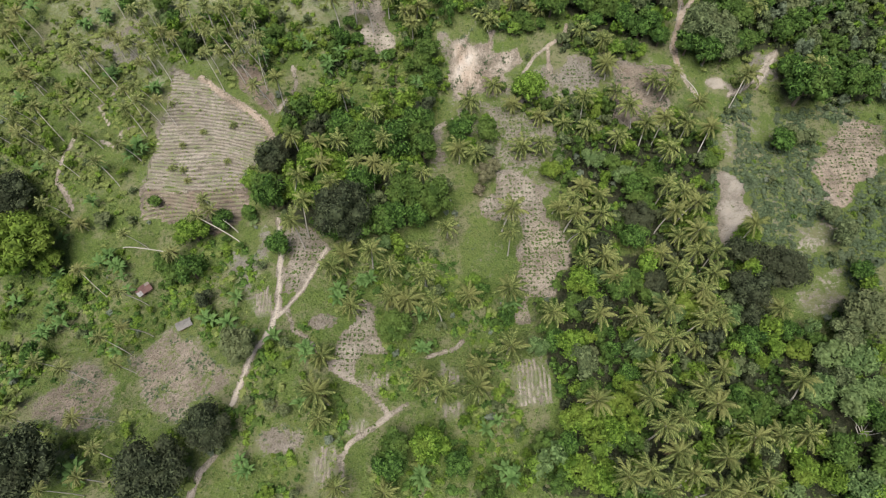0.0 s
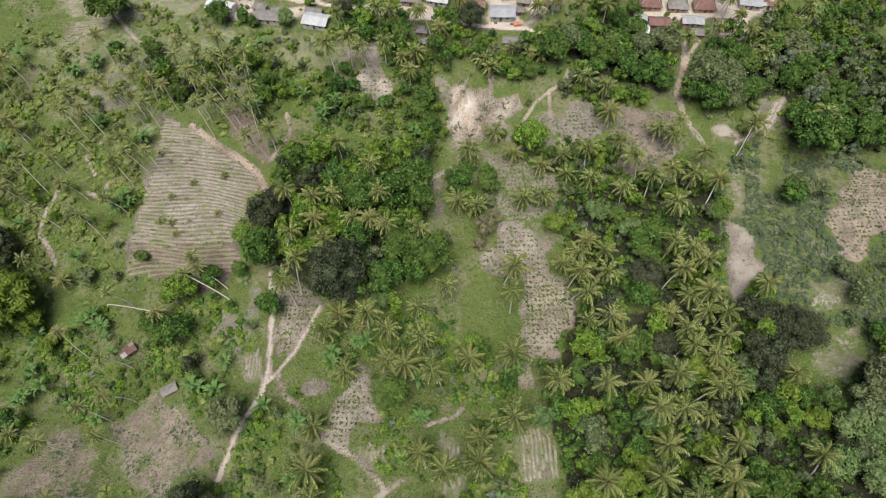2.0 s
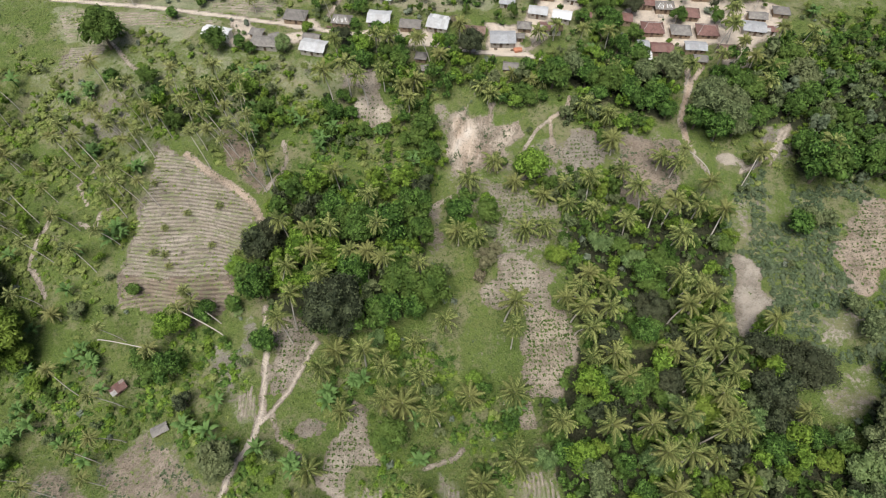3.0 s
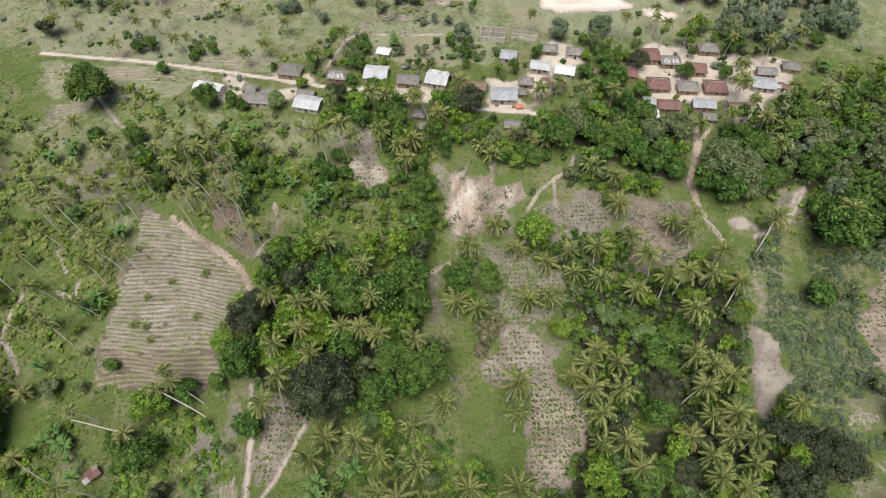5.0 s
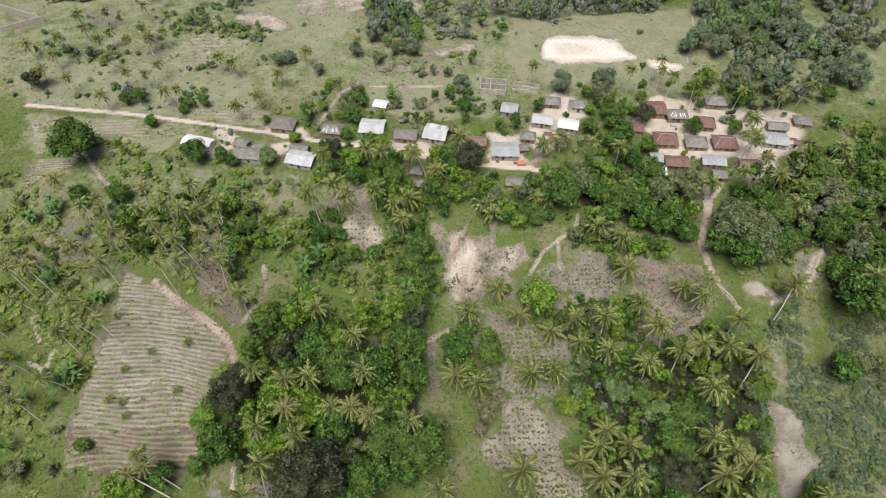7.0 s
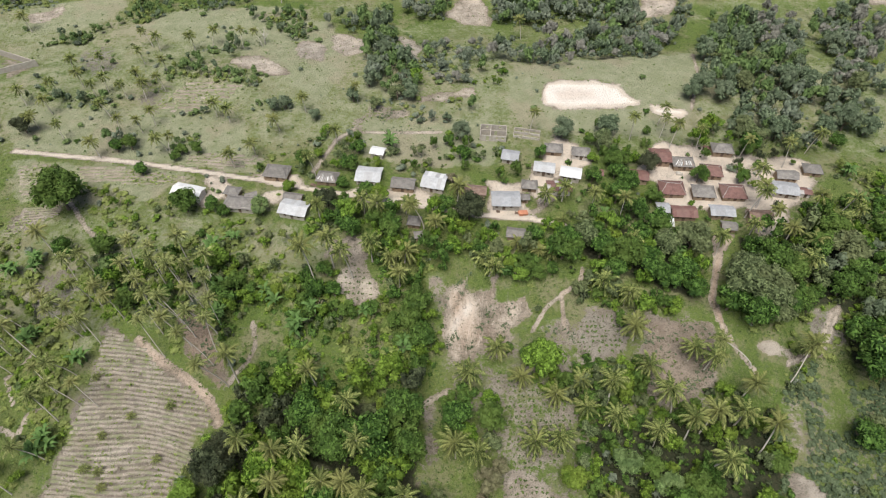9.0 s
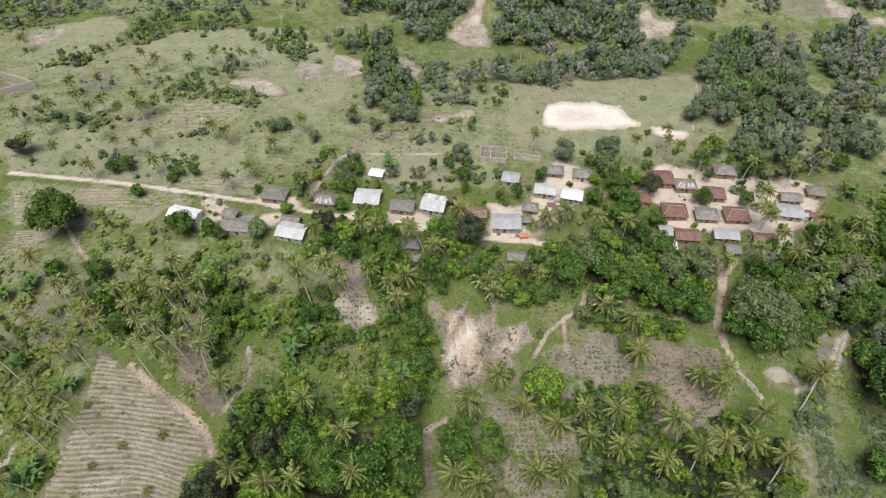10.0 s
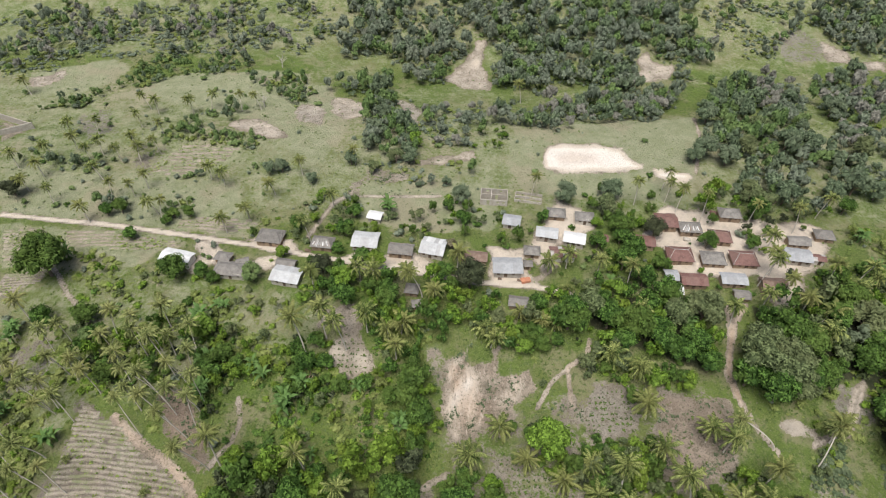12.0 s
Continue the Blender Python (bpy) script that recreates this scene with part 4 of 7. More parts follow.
def palm(x, y, h, near=False):
    """A palm with its crown over x, y and h metres up; the trunk may lean in from the side."""
    r = random.Random(int(x * 71 + y * 29))
    wild = x < -50 or y > 190
    wide = r.uniform(0.5, 0.64) if y > 186 else r.uniform(0.62, 0.74) if y > 158 else r.uniform(0.5, 0.63) if wild else r.uniform(0.74, 0.9) if x < 0 and y > 82 else r.uniform(0.86, 1.02)
    if h < 3.6 and x < -50:
        wide = 0.6 if h > 1.5 else 0.38
    tall = min(PALM_TALL, key=lambda q: abs(math.log(h / q / wide)))
    scale, turn = h / tall, r.uniform(0, 360)
    k = r.choice((0, 0, 1, 1, 2))
    if x < -55 and y < 140:
        k, turn = 2, r.uniform(130, 210)
    level = 0 if near else 1 if y < 150 else 2
    wild = wild and y < 186
    key = (tall, k, level, wild)
    if key not in PALM_KINDS:
        PALM_KINDS[key] = Kind(palm_maker(500 + int(tall * 10) + k + level, tall, tall * PALM_LEAN[k], level == 0, SPARSE if level == 2 else FRONDS, wild))
    lean = tall * PALM_LEAN[k]
    bx, by = x - lean * scale * math.cos(radians(turn)), y - lean * scale * math.sin(radians(turn))
    STANDS.append((bx, by, 1.2))
    scale = scale + (height(x, y) - height(bx, by)) / tall
    PALM_KINDS[key].put(bx, by, scale, turn)


# ---- banana plants ----


def banana_leaf():
    v, f = [], []
    n = 7
    for i in range(n + 1):
        s = i / n
        x, z = 2.3 * s, 1.35 * math.sin(s * 2.3) - 0.35 * s
        w = 0.34 * math.sin(math.pi * min(1, 0.12 + 0.88 * s) ** 0.8) + 0.02
        v += [(x, w, z - 0.08), (x, 0, z), (x, -w, z - 0.08)]
    for i in range(n):
        k = 3 * i
        f += [(k, k + 3, k + 4, k + 1), (k + 1, k + 4, k + 5, k + 2)]
    return v, f


BANANA_MESH = mesh("leaf", *banana_leaf(), BANANA)


def banana_maker(seed):
    def make():
        r = np.random.default_rng(seed)
        base = tagged(new("banana_plant"), "banana plant with long broad bright green leaves", "banana plant", "banana plants")
        part("stem", mesh("stem", *tube([(0, 0, -0.2), (0, 0, 1.2), (0.05, 0, 2.3)], [0.2, 0.16, 0.1]), BANANA, True), base, "pale green fleshy stem")
        for k in range(8):
            ob = part("leaf", BANANA_MESH, base)
            ob.matrix_basis = pose(0, 0, 2.1 + 0.04 * k, 0, float(r.uniform(-30, 18)), k * 137.5 + float(r.uniform(-15, 15))) @ Matrix.Scale(float(r.uniform(0.8, 1.1)), 4)
        return base
    return make


BANANAS = [Kind(banana_maker(700 + k)) for k in range(2)]

# ---- houses ----
ROOF_TALK = {
    "tin": "house under a pale zinc sheet roof", "white": "small house under a shining new white metal roof", "grey": "house under a grey corrugated metal roof",
    "rust": "house under a rusty red-brown tin roof", "thatch": "house under a grey palm-thatch roof",
    "rust_thatch": "house under a brown thatch roof", "hip": "house under a grey four-sided thatch roof", "rust_hip": "house under a rusty four-sided tin roof",
    "streaked_hip": "house under a four-sided roof of thatch and pale tin strips", "old_white": "house under a pale tin roof of worn sheets", "striped": "house under a roof of red-brown and pale tin sheets",
}
HIPPED = ("hip", "rust_hip", "streaked_hip")
WALL_TALK = {"m": "mud-walled", "p": "bare block-walled", "w": "lime-washed"}


def corrugated(width, run, rise, pitch=0.36, deep=0.05, thick=0.04):
    """A sloped sheet, ribbed across: from the ridge at (y 0) down to y = -run."""
    n = max(4, int(width / pitch)) * 2
    xs = np.linspace(-width / 2, width / 2, n + 1)
    v, f = [], []
    for j, (y, z) in enumerate(((0, 0), (-run, -rise))):
        for i, x in enumerate(xs):
            v.append((x, y, z + (deep if i % 2 else 0)))
    for j, (y, z) in enumerate(((0, 0), (-run, -rise))):
        for i, x in enumerate(xs):
            v.append((x, y, z + (deep if i % 2 else 0) - thick))
    m = n + 1
    for i in range(n):
        f += [(i, m + i, m + i + 1, i + 1), (2 * m + i, 2 * m + i + 1, 3 * m + i + 1, 3 * m + i), (m + i, 3 * m + i, 3 * m + i + 1, m + i + 1), (i, i + 1, 2 * m + i + 1, 2 * m + i)]
    f += [(0, 2 * m, 3 * m, m), (n, m + n, 3 * m + n, 2 * m + n)]
    return np.array(v), f


def slab(corners, thick, r, cuts=6, rough=0.06):
    """A thick, slightly uneven roof face over three or four corners."""
    c = [np.array(q, float) for q in corners]
    if len(c) == 3:
        c = [c[0], c[1], c[2], c[2]]
    nrm = np.cross(c[1] - c[0], c[3] - c[0])
    nrm /= np.linalg.norm(nrm)
    v, f = [], []
    for j in range(cuts + 1):
        for i in range(cuts + 1):
            a, b = i / cuts, j / cuts
            v.append((c[0] * (1 - a) + c[1] * a) * (1 - b) + (c[3] * (1 - a) + c[2] * a) * b + nrm * r.uniform(-rough, rough))
    m = cuts + 1
    v += [q - nrm * thick for q in v]
    o = m * m
    for j in range(cuts):
        for i in range(cuts):
            k = j * m + i
            f += [(k, k + 1, k + m + 1, k + m), (o + k, o + k + m, o + k + m + 1, o + k + 1)]
    rim = [i for i in range(m)] + [j * m + cuts for j in range(1, m)] + [cuts * m + i for i in range(cuts - 1, -1, -1)] + [j * m for j in range(cuts - 1, 0, -1)]
    for a, b in zip(rim, rim[1:] + rim[:1]):
        f.append((a, o + a, o + b, b))
    return np.array(v), f


def front_wall(w, h, doors, windows, t=0.18):
    """A wall from x = -w/2 to w/2 in one piece, with openings right through it."""
    holes = [(x - 0.45, x + 0.45, 0.02, min(1.9, h - 0.1)) for x in doors] + [(x - 0.4, x + 0.4, min(0.95, h * 0.4), min(1.7, h - 0.1)) for x in windows]
    xs = sorted({-w / 2, w / 2, *[v for q in holes for v in q[:2]]})
    zs = sorted({-0.5, h, *[v for q in holes for v in q[2:]]})
    solid = {(i, j): not any(a < (xs[i] + xs[i + 1]) / 2 < b and c < (zs[j] + zs[j + 1]) / 2 < d for a, b, c, d in holes) for i in range(len(xs) - 1) for j in range(len(zs) - 1)}
    v = [(x, y, z) for y in (0, t) for z in zs for x in xs]
    nx, n = len(xs), len(xs) * len(zs)
    f = []
    for (i, j), full in solid.items():
        if not full:
            continue
        a, b, c, d = j * nx + i, j * nx + i + 1, (j + 1) * nx + i + 1, (j + 1) * nx + i
        f += [(a, b, c, d), (n + b, n + a, n + d, n + c)]
        for p, q, beside in ((a, b, (i, j - 1)), (b, c, (i + 1, j)), (c, d, (i, j + 1)), (d, a, (i - 1, j))):
            if not solid.get(beside, False):
                f.append((q, p, p + n, q + n))
    used = sorted({k for q in f for k in q})
    at = {k: m for m, k in enumerate(used)}
    return [v[k] for k in used], [tuple(at[k] for k in q) for q in f]


def house(x, y, w, d, kind, yaw, wall):
    """Outer size at the eaves; the walls stand in from them."""
    w, d = 0.88 * w - 0.9, 0.9 * d - 0.9
    r = np.random.default_rng(int(abs(x * 13 + y * 7)))
    h = 2.25 if w > 5 else 1.9
    metal = kind in ("tin", "white", "grey", "old_white", "striped", "rust")
    z = min(height(x + dx * w / 2, y + dy * d / 2) for dx in (-1, 1) for dy in (-1, 1)) + 0.12
    base = new("house")
    base.matrix_basis = pose(x, y, z, 0, 0, yaw)
    HOUSES.append((x, y, 0.55 * math.hypot(w, d)))
    tagged(base, "%s %s" % (WALL_TALK[wall], ROOF_TALK[kind]), "house", "village houses")
    doors = [float(r.uniform(-0.1, 0.1)) * w]
    wins = [doors[0] - 0.28 * w, doors[0] + 0.28 * w] if w > 5 else []
    wm = WALL[wall]
    part("wall", mesh("wall", *front_wall(w, h, doors, wins), wm), base).matrix_basis = pose(0, -d / 2, 0)
    part("wall", mesh("wall", *front_wall(w, h, [], []), wm), base).matrix_basis = pose(0, d / 2 - 0.18, 0)
    rise = (0.85 if metal else 1.35) * (d / 5.5)
    if kind in HIPPED:
        rise *= 1.15
    for s in (-1, 1):
        top = h + (0 if kind in HIPPED else rise * 0.9)
        ring = [(-d / 2 + 0.18, -0.5), (d / 2 - 0.18, -0.5), (d / 2 - 0.18, h), (0, top), (-d / 2 + 0.18, h)]
        sw = [(xx, yy, zz) for xx in (-0.09, 0.09) for yy, zz in ring]
        sf = [(4, 3, 2, 1, 0), (5, 6, 7, 8, 9)] + [(k, (k + 1) % 5, (k + 1) % 5 + 5, k + 5) for k in range(5)]
        part("wall", mesh("wall", sw, sf, wm), base).matrix_basis = pose(s * (w / 2 - 0.09), 0, 0)
    for dx in doors:
        part("door", mesh("door", *box(dx - 0.45, -d / 2 + 0.06, 0.02, dx + 0.45, -d / 2 + 0.11, 1.9), WOOD), base, "dark wooden plank door")
    for dx in wins:
        part("window", mesh("window", *box(dx - 0.4, -d / 2 + 0.07, 0.95, dx + 0.4, -d / 2 + 0.11, 1.7), WOOD), base, "dark closed wooden shutter")
    over, rm = 0.45, ROOF[kind]
    run = d / 2 + over
    drop = rise * run / (d / 2)
    if metal:
        n = max(3, round((w + 2 * over) / 1.3))
        wide = (w + 2 * over) / n
        sheet = mesh("roof_sheet", *corrugated(wide + 0.08, run, drop, 0.3), rm)
        pale_sheet = mesh("roof_sheet", *corrugated(wide + 0.08, run, drop, 0.3), ROOF["white" if kind == "old_white" else "old_tin"])
        for s in (0, 180):
            for k in range(n):
                ob = part("roof_sheet", pale_sheet if (kind == "striped" and (k + s // 180) % 3 == 0) or (kind == "old_white" and r.random() < 0.35) else sheet, base)
                ob.matrix_basis = pose((k - n / 2 + 0.5) * wide, 0, h + rise + 0.04 + 0.025 * (k % 2), 0, 0, s) @ Matrix.Diagonal((1, float(r.uniform(0.97, 1.03)), 1, 1))
        part("ridge_cap", mesh("ridge_cap", *slab([(-w / 2 - over, -0.22, h + rise + 0.06), (w / 2 + over, -0.22, h + rise + 0.06), (w / 2 + over, 0.22, h + rise + 0.1), (-w / 2 - over, 0.22, h + rise + 0.1)], 0.03, r, 2, 0.02), rm), base)
    else:
        ridge = w * (0.28 if kind in HIPPED else 0.47)
        a, b = w / 2 + over, d / 2 + over
        zl, zh = h + rise - drop, h + rise + 0.08
        end = ridge if kind in HIPPED else a
        faces = [[(-a, -b, zl), (a, -b, zl), (end, 0, zh), (-end, 0, zh)], [(a, b, zl), (-a, b, zl), (-end, 0, zh), (end, 0, zh)]]
        if kind in HIPPED:
            faces += [[(a, -b, zl), (a, b, zl), (end, 0, zh)], [(-a, b, zl), (-a, -b, zl), (-end, 0, zh)]]
        thick = 0.05 if kind == "rust_hip" else 0.2
        for q in faces:
            part("roof_slope", mesh("roof_slope", *slab(q, thick, r, 6, 0.02 if kind == "rust_hip" else 0.07), rm), base)
        if kind == "rust_hip":  # folded tin over the hips
            for sx, sy in ((-1, -1), (1, -1), (1, 1), (-1, 1)):
                part("hip_cap", mesh("hip_cap", *tube([(sx * a, sy * b, zl + 0.05), (sx * end, 0, zh + 0.05)], [0.07, 0.07], 6), ROOF["old_tin"]), base, "pale folded tin cap")
            part("ridge_cap", mesh("ridge_cap", *tube([(-end, 0, zh + 0.05), (end, 0, zh + 0.05)], [0.08, 0.08], 6), ROOF["old_tin"]), base, "pale folded tin cap")
        if kind == "streaked_hip":  # loose tin strips laid on the thatch
            for k in range(11):
                u = (k + 0.5 + float(r.uniform(-0.25, 0.25))) / 11 * 2 - 1
                reach = float(r.uniform(0.1, 0.5))
                foot, top_ = np.array((u * a * 0.95, -b * 0.98, zl + 0.12)), np.array((u * end, -0.1, zh + 0.08))
                lo, hi = foot + (top_ - foot) * float(r.uniform(0, 0.25)), top_ + (foot - top_) * reach
                side = np.array((0.09 + 0.1 * r.random(), 0, 0))
                part("tin_strip", mesh("tin_strip", *slab([lo - side, lo + side, hi + side * 0.7, hi - side * 0.7], 0.03, r, 2, 0.03), ROOF["white" if k % 3 == 0 else "old_tin"]), base, "pale tin strip")
    return base


house(-73.4, 181.9, 10.5, 5.5, "white", -14, "w")
house(-57.3, 177.7, 10.5, 6, "hip", -6, "p")
house(-60.6, 182.6, 5.5, 4, "hip", -10, "m")
house(-54.6, 180.5, 4.2, 3.6, "thatch", 20, "m")
house(-41.1, 175.6, 9.6, 6.8, "tin", -13, "p")
house(-42.2, 180.2, 6.5, 3.6, "thatch", -10, "m")
house(-48.9, 191, 9, 6.4, "hip", -8, "m")
house(-33, 188, 7.6, 5.4, "streaked_hip", -8, "m")
house(-20.5, 188.7, 8.8, 7.4, "tin", -6, "p")
house(-9.9, 184.4, 8.2, 5.2, "thatch", -8, "m")
house(-0.7, 185.8, 8.2, 7.8, "old_white", -14, "p")
house(-18.7, 199.8, 5.2, 4.2, "white", -14, "p")
house(10.8, 182.5, 9, 4.6, "rust_thatch", -6, "m")
house(20.2, 179.2, 9.6, 7, "grey", -1, "p")
house(26.1, 180.3, 3, 3, "thatch", 0, "m")
house(-6.3, 170.7, 4.6, 4.2, "hip", -8, "m")
house(-4.9, 166.2, 3.2, 3, "hip", 10, "m")
house(22.5, 167.8, 6.2, 4.4, "thatch", -8, "m")
house(22.9, 198, 6.2, 5.6, "grey", -12, "p")
house(36.9, 201.6, 6.6, 5, "hip", -6, "m")
house(45.3, 199.9, 6.8, 5, "hip", -8, "w")
house(32.9, 192.5, 7.4, 5.2, "tin", -10, "p")
house(40.8, 190.5, 7.4, 5.4, "white", -14, "p")
house(36.5, 184.7, 8.6, 5, "striped", -3, "w")
house(27.8, 185.6, 5.6, 4.4, "hip", -6, "m")
house(49.1, 191.1, 4.2, 3.4, "rust", -4, "m")
house(69.8, 198.3, 7.4, 7.2, "rust", -3, "m")
house(76.4, 195.5, 7.6, 5.4, "streaked_hip", -4, "m")
house(84, 191.6, 7.6, 6, "rust_hip", -8, "m")
house(61, 189.9, 7.8, 5.2, "rust", -8, "m")
house(70.2, 184.4, 8.6, 6.8, "rust_hip", -4, "m")
house(79, 182.4, 7.8, 6, "hip", -6, "m")
house(87.5, 182, 8.4, 6.8, "rust_hip", -5, "m")
house(90.2, 201.5, 7.8, 5.4, "hip", -6, "m")
house(102.5, 182.4, 8.4, 6.2, "grey", -10, "p")
house(108.4, 181.6, 4.2, 3.4, "striped", -8, "w")
house(105.7, 188.9, 7.4, 4.6, "thatch", -5, "m")
house(115.1, 192.2, 6.6, 5, "hip", -10, "m")
house(71.3, 174.5, 8.2, 5.2, "rust", -4, "m")
house(65.8, 176.5, 4.4, 4.6, "grey", -4, "m")
house(65.8, 171.7, 4.2, 5, "white", -5, "p")
house(81.7, 173.9, 8, 5, "grey", -5, "m")
house(82.2, 168.6, 5, 3.8, "thatch", -8, "m")
house(91.2, 171.2, 7.6, 5.6, "rust_thatch", -4, "m")
house(-82.8, 68.9, 4.6, 3.2, "striped", 42, "m")
house(-68.4, 57.7, 4.6, 2.8, "thatch", 30, "m")


def wall_run(points, h):
    """A compound wall of concrete blocks, one piece a side."""
    base = tagged(new("compound_wall"), "long pale concrete block wall round an empty plot", "wall")
    for (x0, y0), (x1, y1) in zip(points, points[1:]):
        z = min(height(x0, y0), height(x1, y1))
        ob = part("wall", mesh("wall", *box(0, -0.12, -0.8, math.hypot(x1 - x0, y1 - y0), 0.12, h + abs(height(x0, y0) - height(x1, y1))), WALL["p"]), base)
        ob.matrix_basis = pose(x0, y0, z, 0, 0, math.degrees(math.atan2(y1 - y0, x1 - x0)))


wall_run([(-205, 274), (-147.5, 248.5), (-175, 232)], 2.0)


def roofless(x, y, w, d, h, yaw):
    """A started building: block walls with openings and no roof."""
    base = new("unfinished_house")
    base.matrix_basis = pose(x, y, height(x, y) + 0.05, 0, 0, yaw)
    HOUSES.append((x, y, 0.6 * math.hypot(w, d)))
    tagged(base, "unfinished roofless house of pale concrete blocks", "house")
    for yy, doors, wins in ((-d / 2, [-w * 0.2], [w * 0.15, w * 0.36]), (0, [w * 0.1], []), (d / 2, [], [-w * 0.25, w * 0.25])):
        part("wall", mesh("wall", *front_wall(w, h, doors, wins, 0.2), WALL["p"]), base).matrix_basis = pose(0, yy, 0)
    for xx in (-w / 2 + 0.1, -w * 0.1, w / 2 - 0.1):
        part("wall", mesh("wall", *box(xx - 0.1, -d / 2 + 0.2, -0.5, xx + 0.1, d / 2, h), WALL["p"]), base)


roofless(18.2, 209.7, 8.6, 5.6, 2.2, -6)
roofless(29.2, 209.8, 8.6, 4, 0.8, -12)

# ---- trees where they stand ----
PALMS = []
PALMS += [(62.4, 14.7, 11), (56.9, 14.9, 12.2), (46.2, 14.9, 12.2), (-12.5, 15.1, 6.6), (-83.3, 15.1, 11.5), (-23, 16.2, 6.6), (68, 17, 11), (38.2, 17.4, 12.2), (-78.6, 18.1, 7.4), (51.9, 18.3, 12.2), (42.9, 18.9, 12.2), (60.5, 21.7, 10.6), (49.5, 22.4, 12.2), (-77.7, 24.5, 7.4), (67.8, 26, 11), (73.2, 26.3, 11), (79.8, 26.8, 10.2), (47, 27.3, 14.4), (51.9, 29.6, 12.2), (-82.3, 30.4, 11.5), (-28.1, 30.7, 6.6), (-97.9, 31.2, 11.5), (33.4, 32.8, 12.4), (61.5, 33.4, 10.6), (45.4, 33.6, 12.2), (0.1, 35, 14.4), (-29.3, 36.2, 7.1), (59.6, 36.6, 10.6), (8, 37.9, 6.6), (82.1, 39, 11), (-5.1, 40.4, 5.8), (49.4, 41.3, 8.4), (65.8, 41.8, 8.4), (-91.4, 43.2, 11.5)]
PALMS += [(8.8, 43.7, 4.1), (-98.9, 45, 11.5), (-80.7, 45.2, 7.4), (-29.7, 46.5, 3), (46.8, 47.7, 15.7), (16.2, 47.8, 6.6), (61.4, 48.9, 6.8), (54.3, 49, 10.6), (65.2, 51.2, 7.2), (-85, 51.3, 11.5), (-80, 53.6, 11.5), (37.3, 54.4, 12.4), (64.2, 54.4, 10), (67.7, 54.7, 10.2), (47.8, 55.8, 8), (27.3, 56.8, 8), (-2.4, 57.3, 14.5), (55.3, 57.5, 10), (67.3, 58.3, 9.5), (85.7, 58.9, 7), (-23.3, 59.5, 5.5), (-9.3, 62.1, 5.3), (-13.5, 62.7, 5.7), (17, 63, 10.9), (65.9, 63, 9.5), (-83.6, 63.6, 12.2), (6.8, 64.6, 4.1), (61.3, 65.3, 9.5), (44.6, 67.3, 8), (70.3, 68.3, 8), (-4.9, 68.3, 7.8), (-28.8, 69.3, 7.6), (60.9, 69.9, 8.4), (-13.8, 70.3, 7.6)]
PALMS += [(-96.1, 70.3, 12.2), (-18.3, 72.3, 12.2), (37.8, 73.4, 5), (70.6, 73.5, 10.8), (42.7, 73.8, 6.9), (66.4, 74, 9.3), (57.8, 74.5, 7.1), (-26.2, 75, 4.4), (-75.8, 76.7, 4.9), (66.5, 78.1, 13.2), (-6.8, 78.3, 3.4), (62.7, 78.4, 9.3), (17.6, 78.7, 12.8), (-38.8, 79, 14.7), (36.8, 79.2, 10.1), (80.9, 79.7, 14.1), (-87.2, 81, 10.2), (1, 83, 7.3), (35.8, 84.6, 10.5), (42.5, 84.7, 9.9), (61.6, 84.7, 11.9), (18.6, 86, 11.6), (-37.1, 86.4, 13.2), (67.8, 87, 12.6), (-103.9, 87.8, 3.1), (32.2, 88.9, 6.7), (63.8, 89, 14.4), (-65.6, 89.3, 11.4), (-111.7, 90.2, 9.7), (-30.4, 91.9, 13.2), (60.7, 92.2, 12.7), (43.7, 92.3, 7), (36.8, 92.7, 5.3), (-70, 93.6, 1)]
PALMS += [(-39, 94.2, 13.4), (-5.9, 96.1, 13.2), (39.3, 96.3, 5.6), (-14.8, 97.2, 13.2), (-33.6, 98.3, 13.2), (-23.4, 98.6, 13.2), (-19, 98.8, 13.2), (-75.1, 101.1, 1), (62.9, 103.2, 13.7), (-76.6, 104.3, 1), (-34.6, 104.9, 13.2), (-56.7, 104.9, 1), (-79.8, 104.9, 1), (-29.4, 105.8, 13.2), (-63.9, 107, 1), (-42.3, 107.1, 13.2), (-17, 107.4, 13.2), (9.9, 108, 5.6), (-118.8, 109.5, 6.1), (4.7, 110.2, 5), (23.4, 110.6, 3.5), (-104.7, 110.8, 9.7), (28.9, 110.9, 4.6), (76.2, 111.5, 11.6), (51.3, 112, 7), (-77.9, 112.1, 1), (58.2, 113, 11.7), (63.5, 114.2, 12.3), (42.5, 115.6, 5.7), (71.5, 115.7, 8.1), (-126.2, 116.5, 6.1), (-72.3, 116.6, 1), (-20, 116.7, 13.2), (-91.6, 117.4, 9.7)]
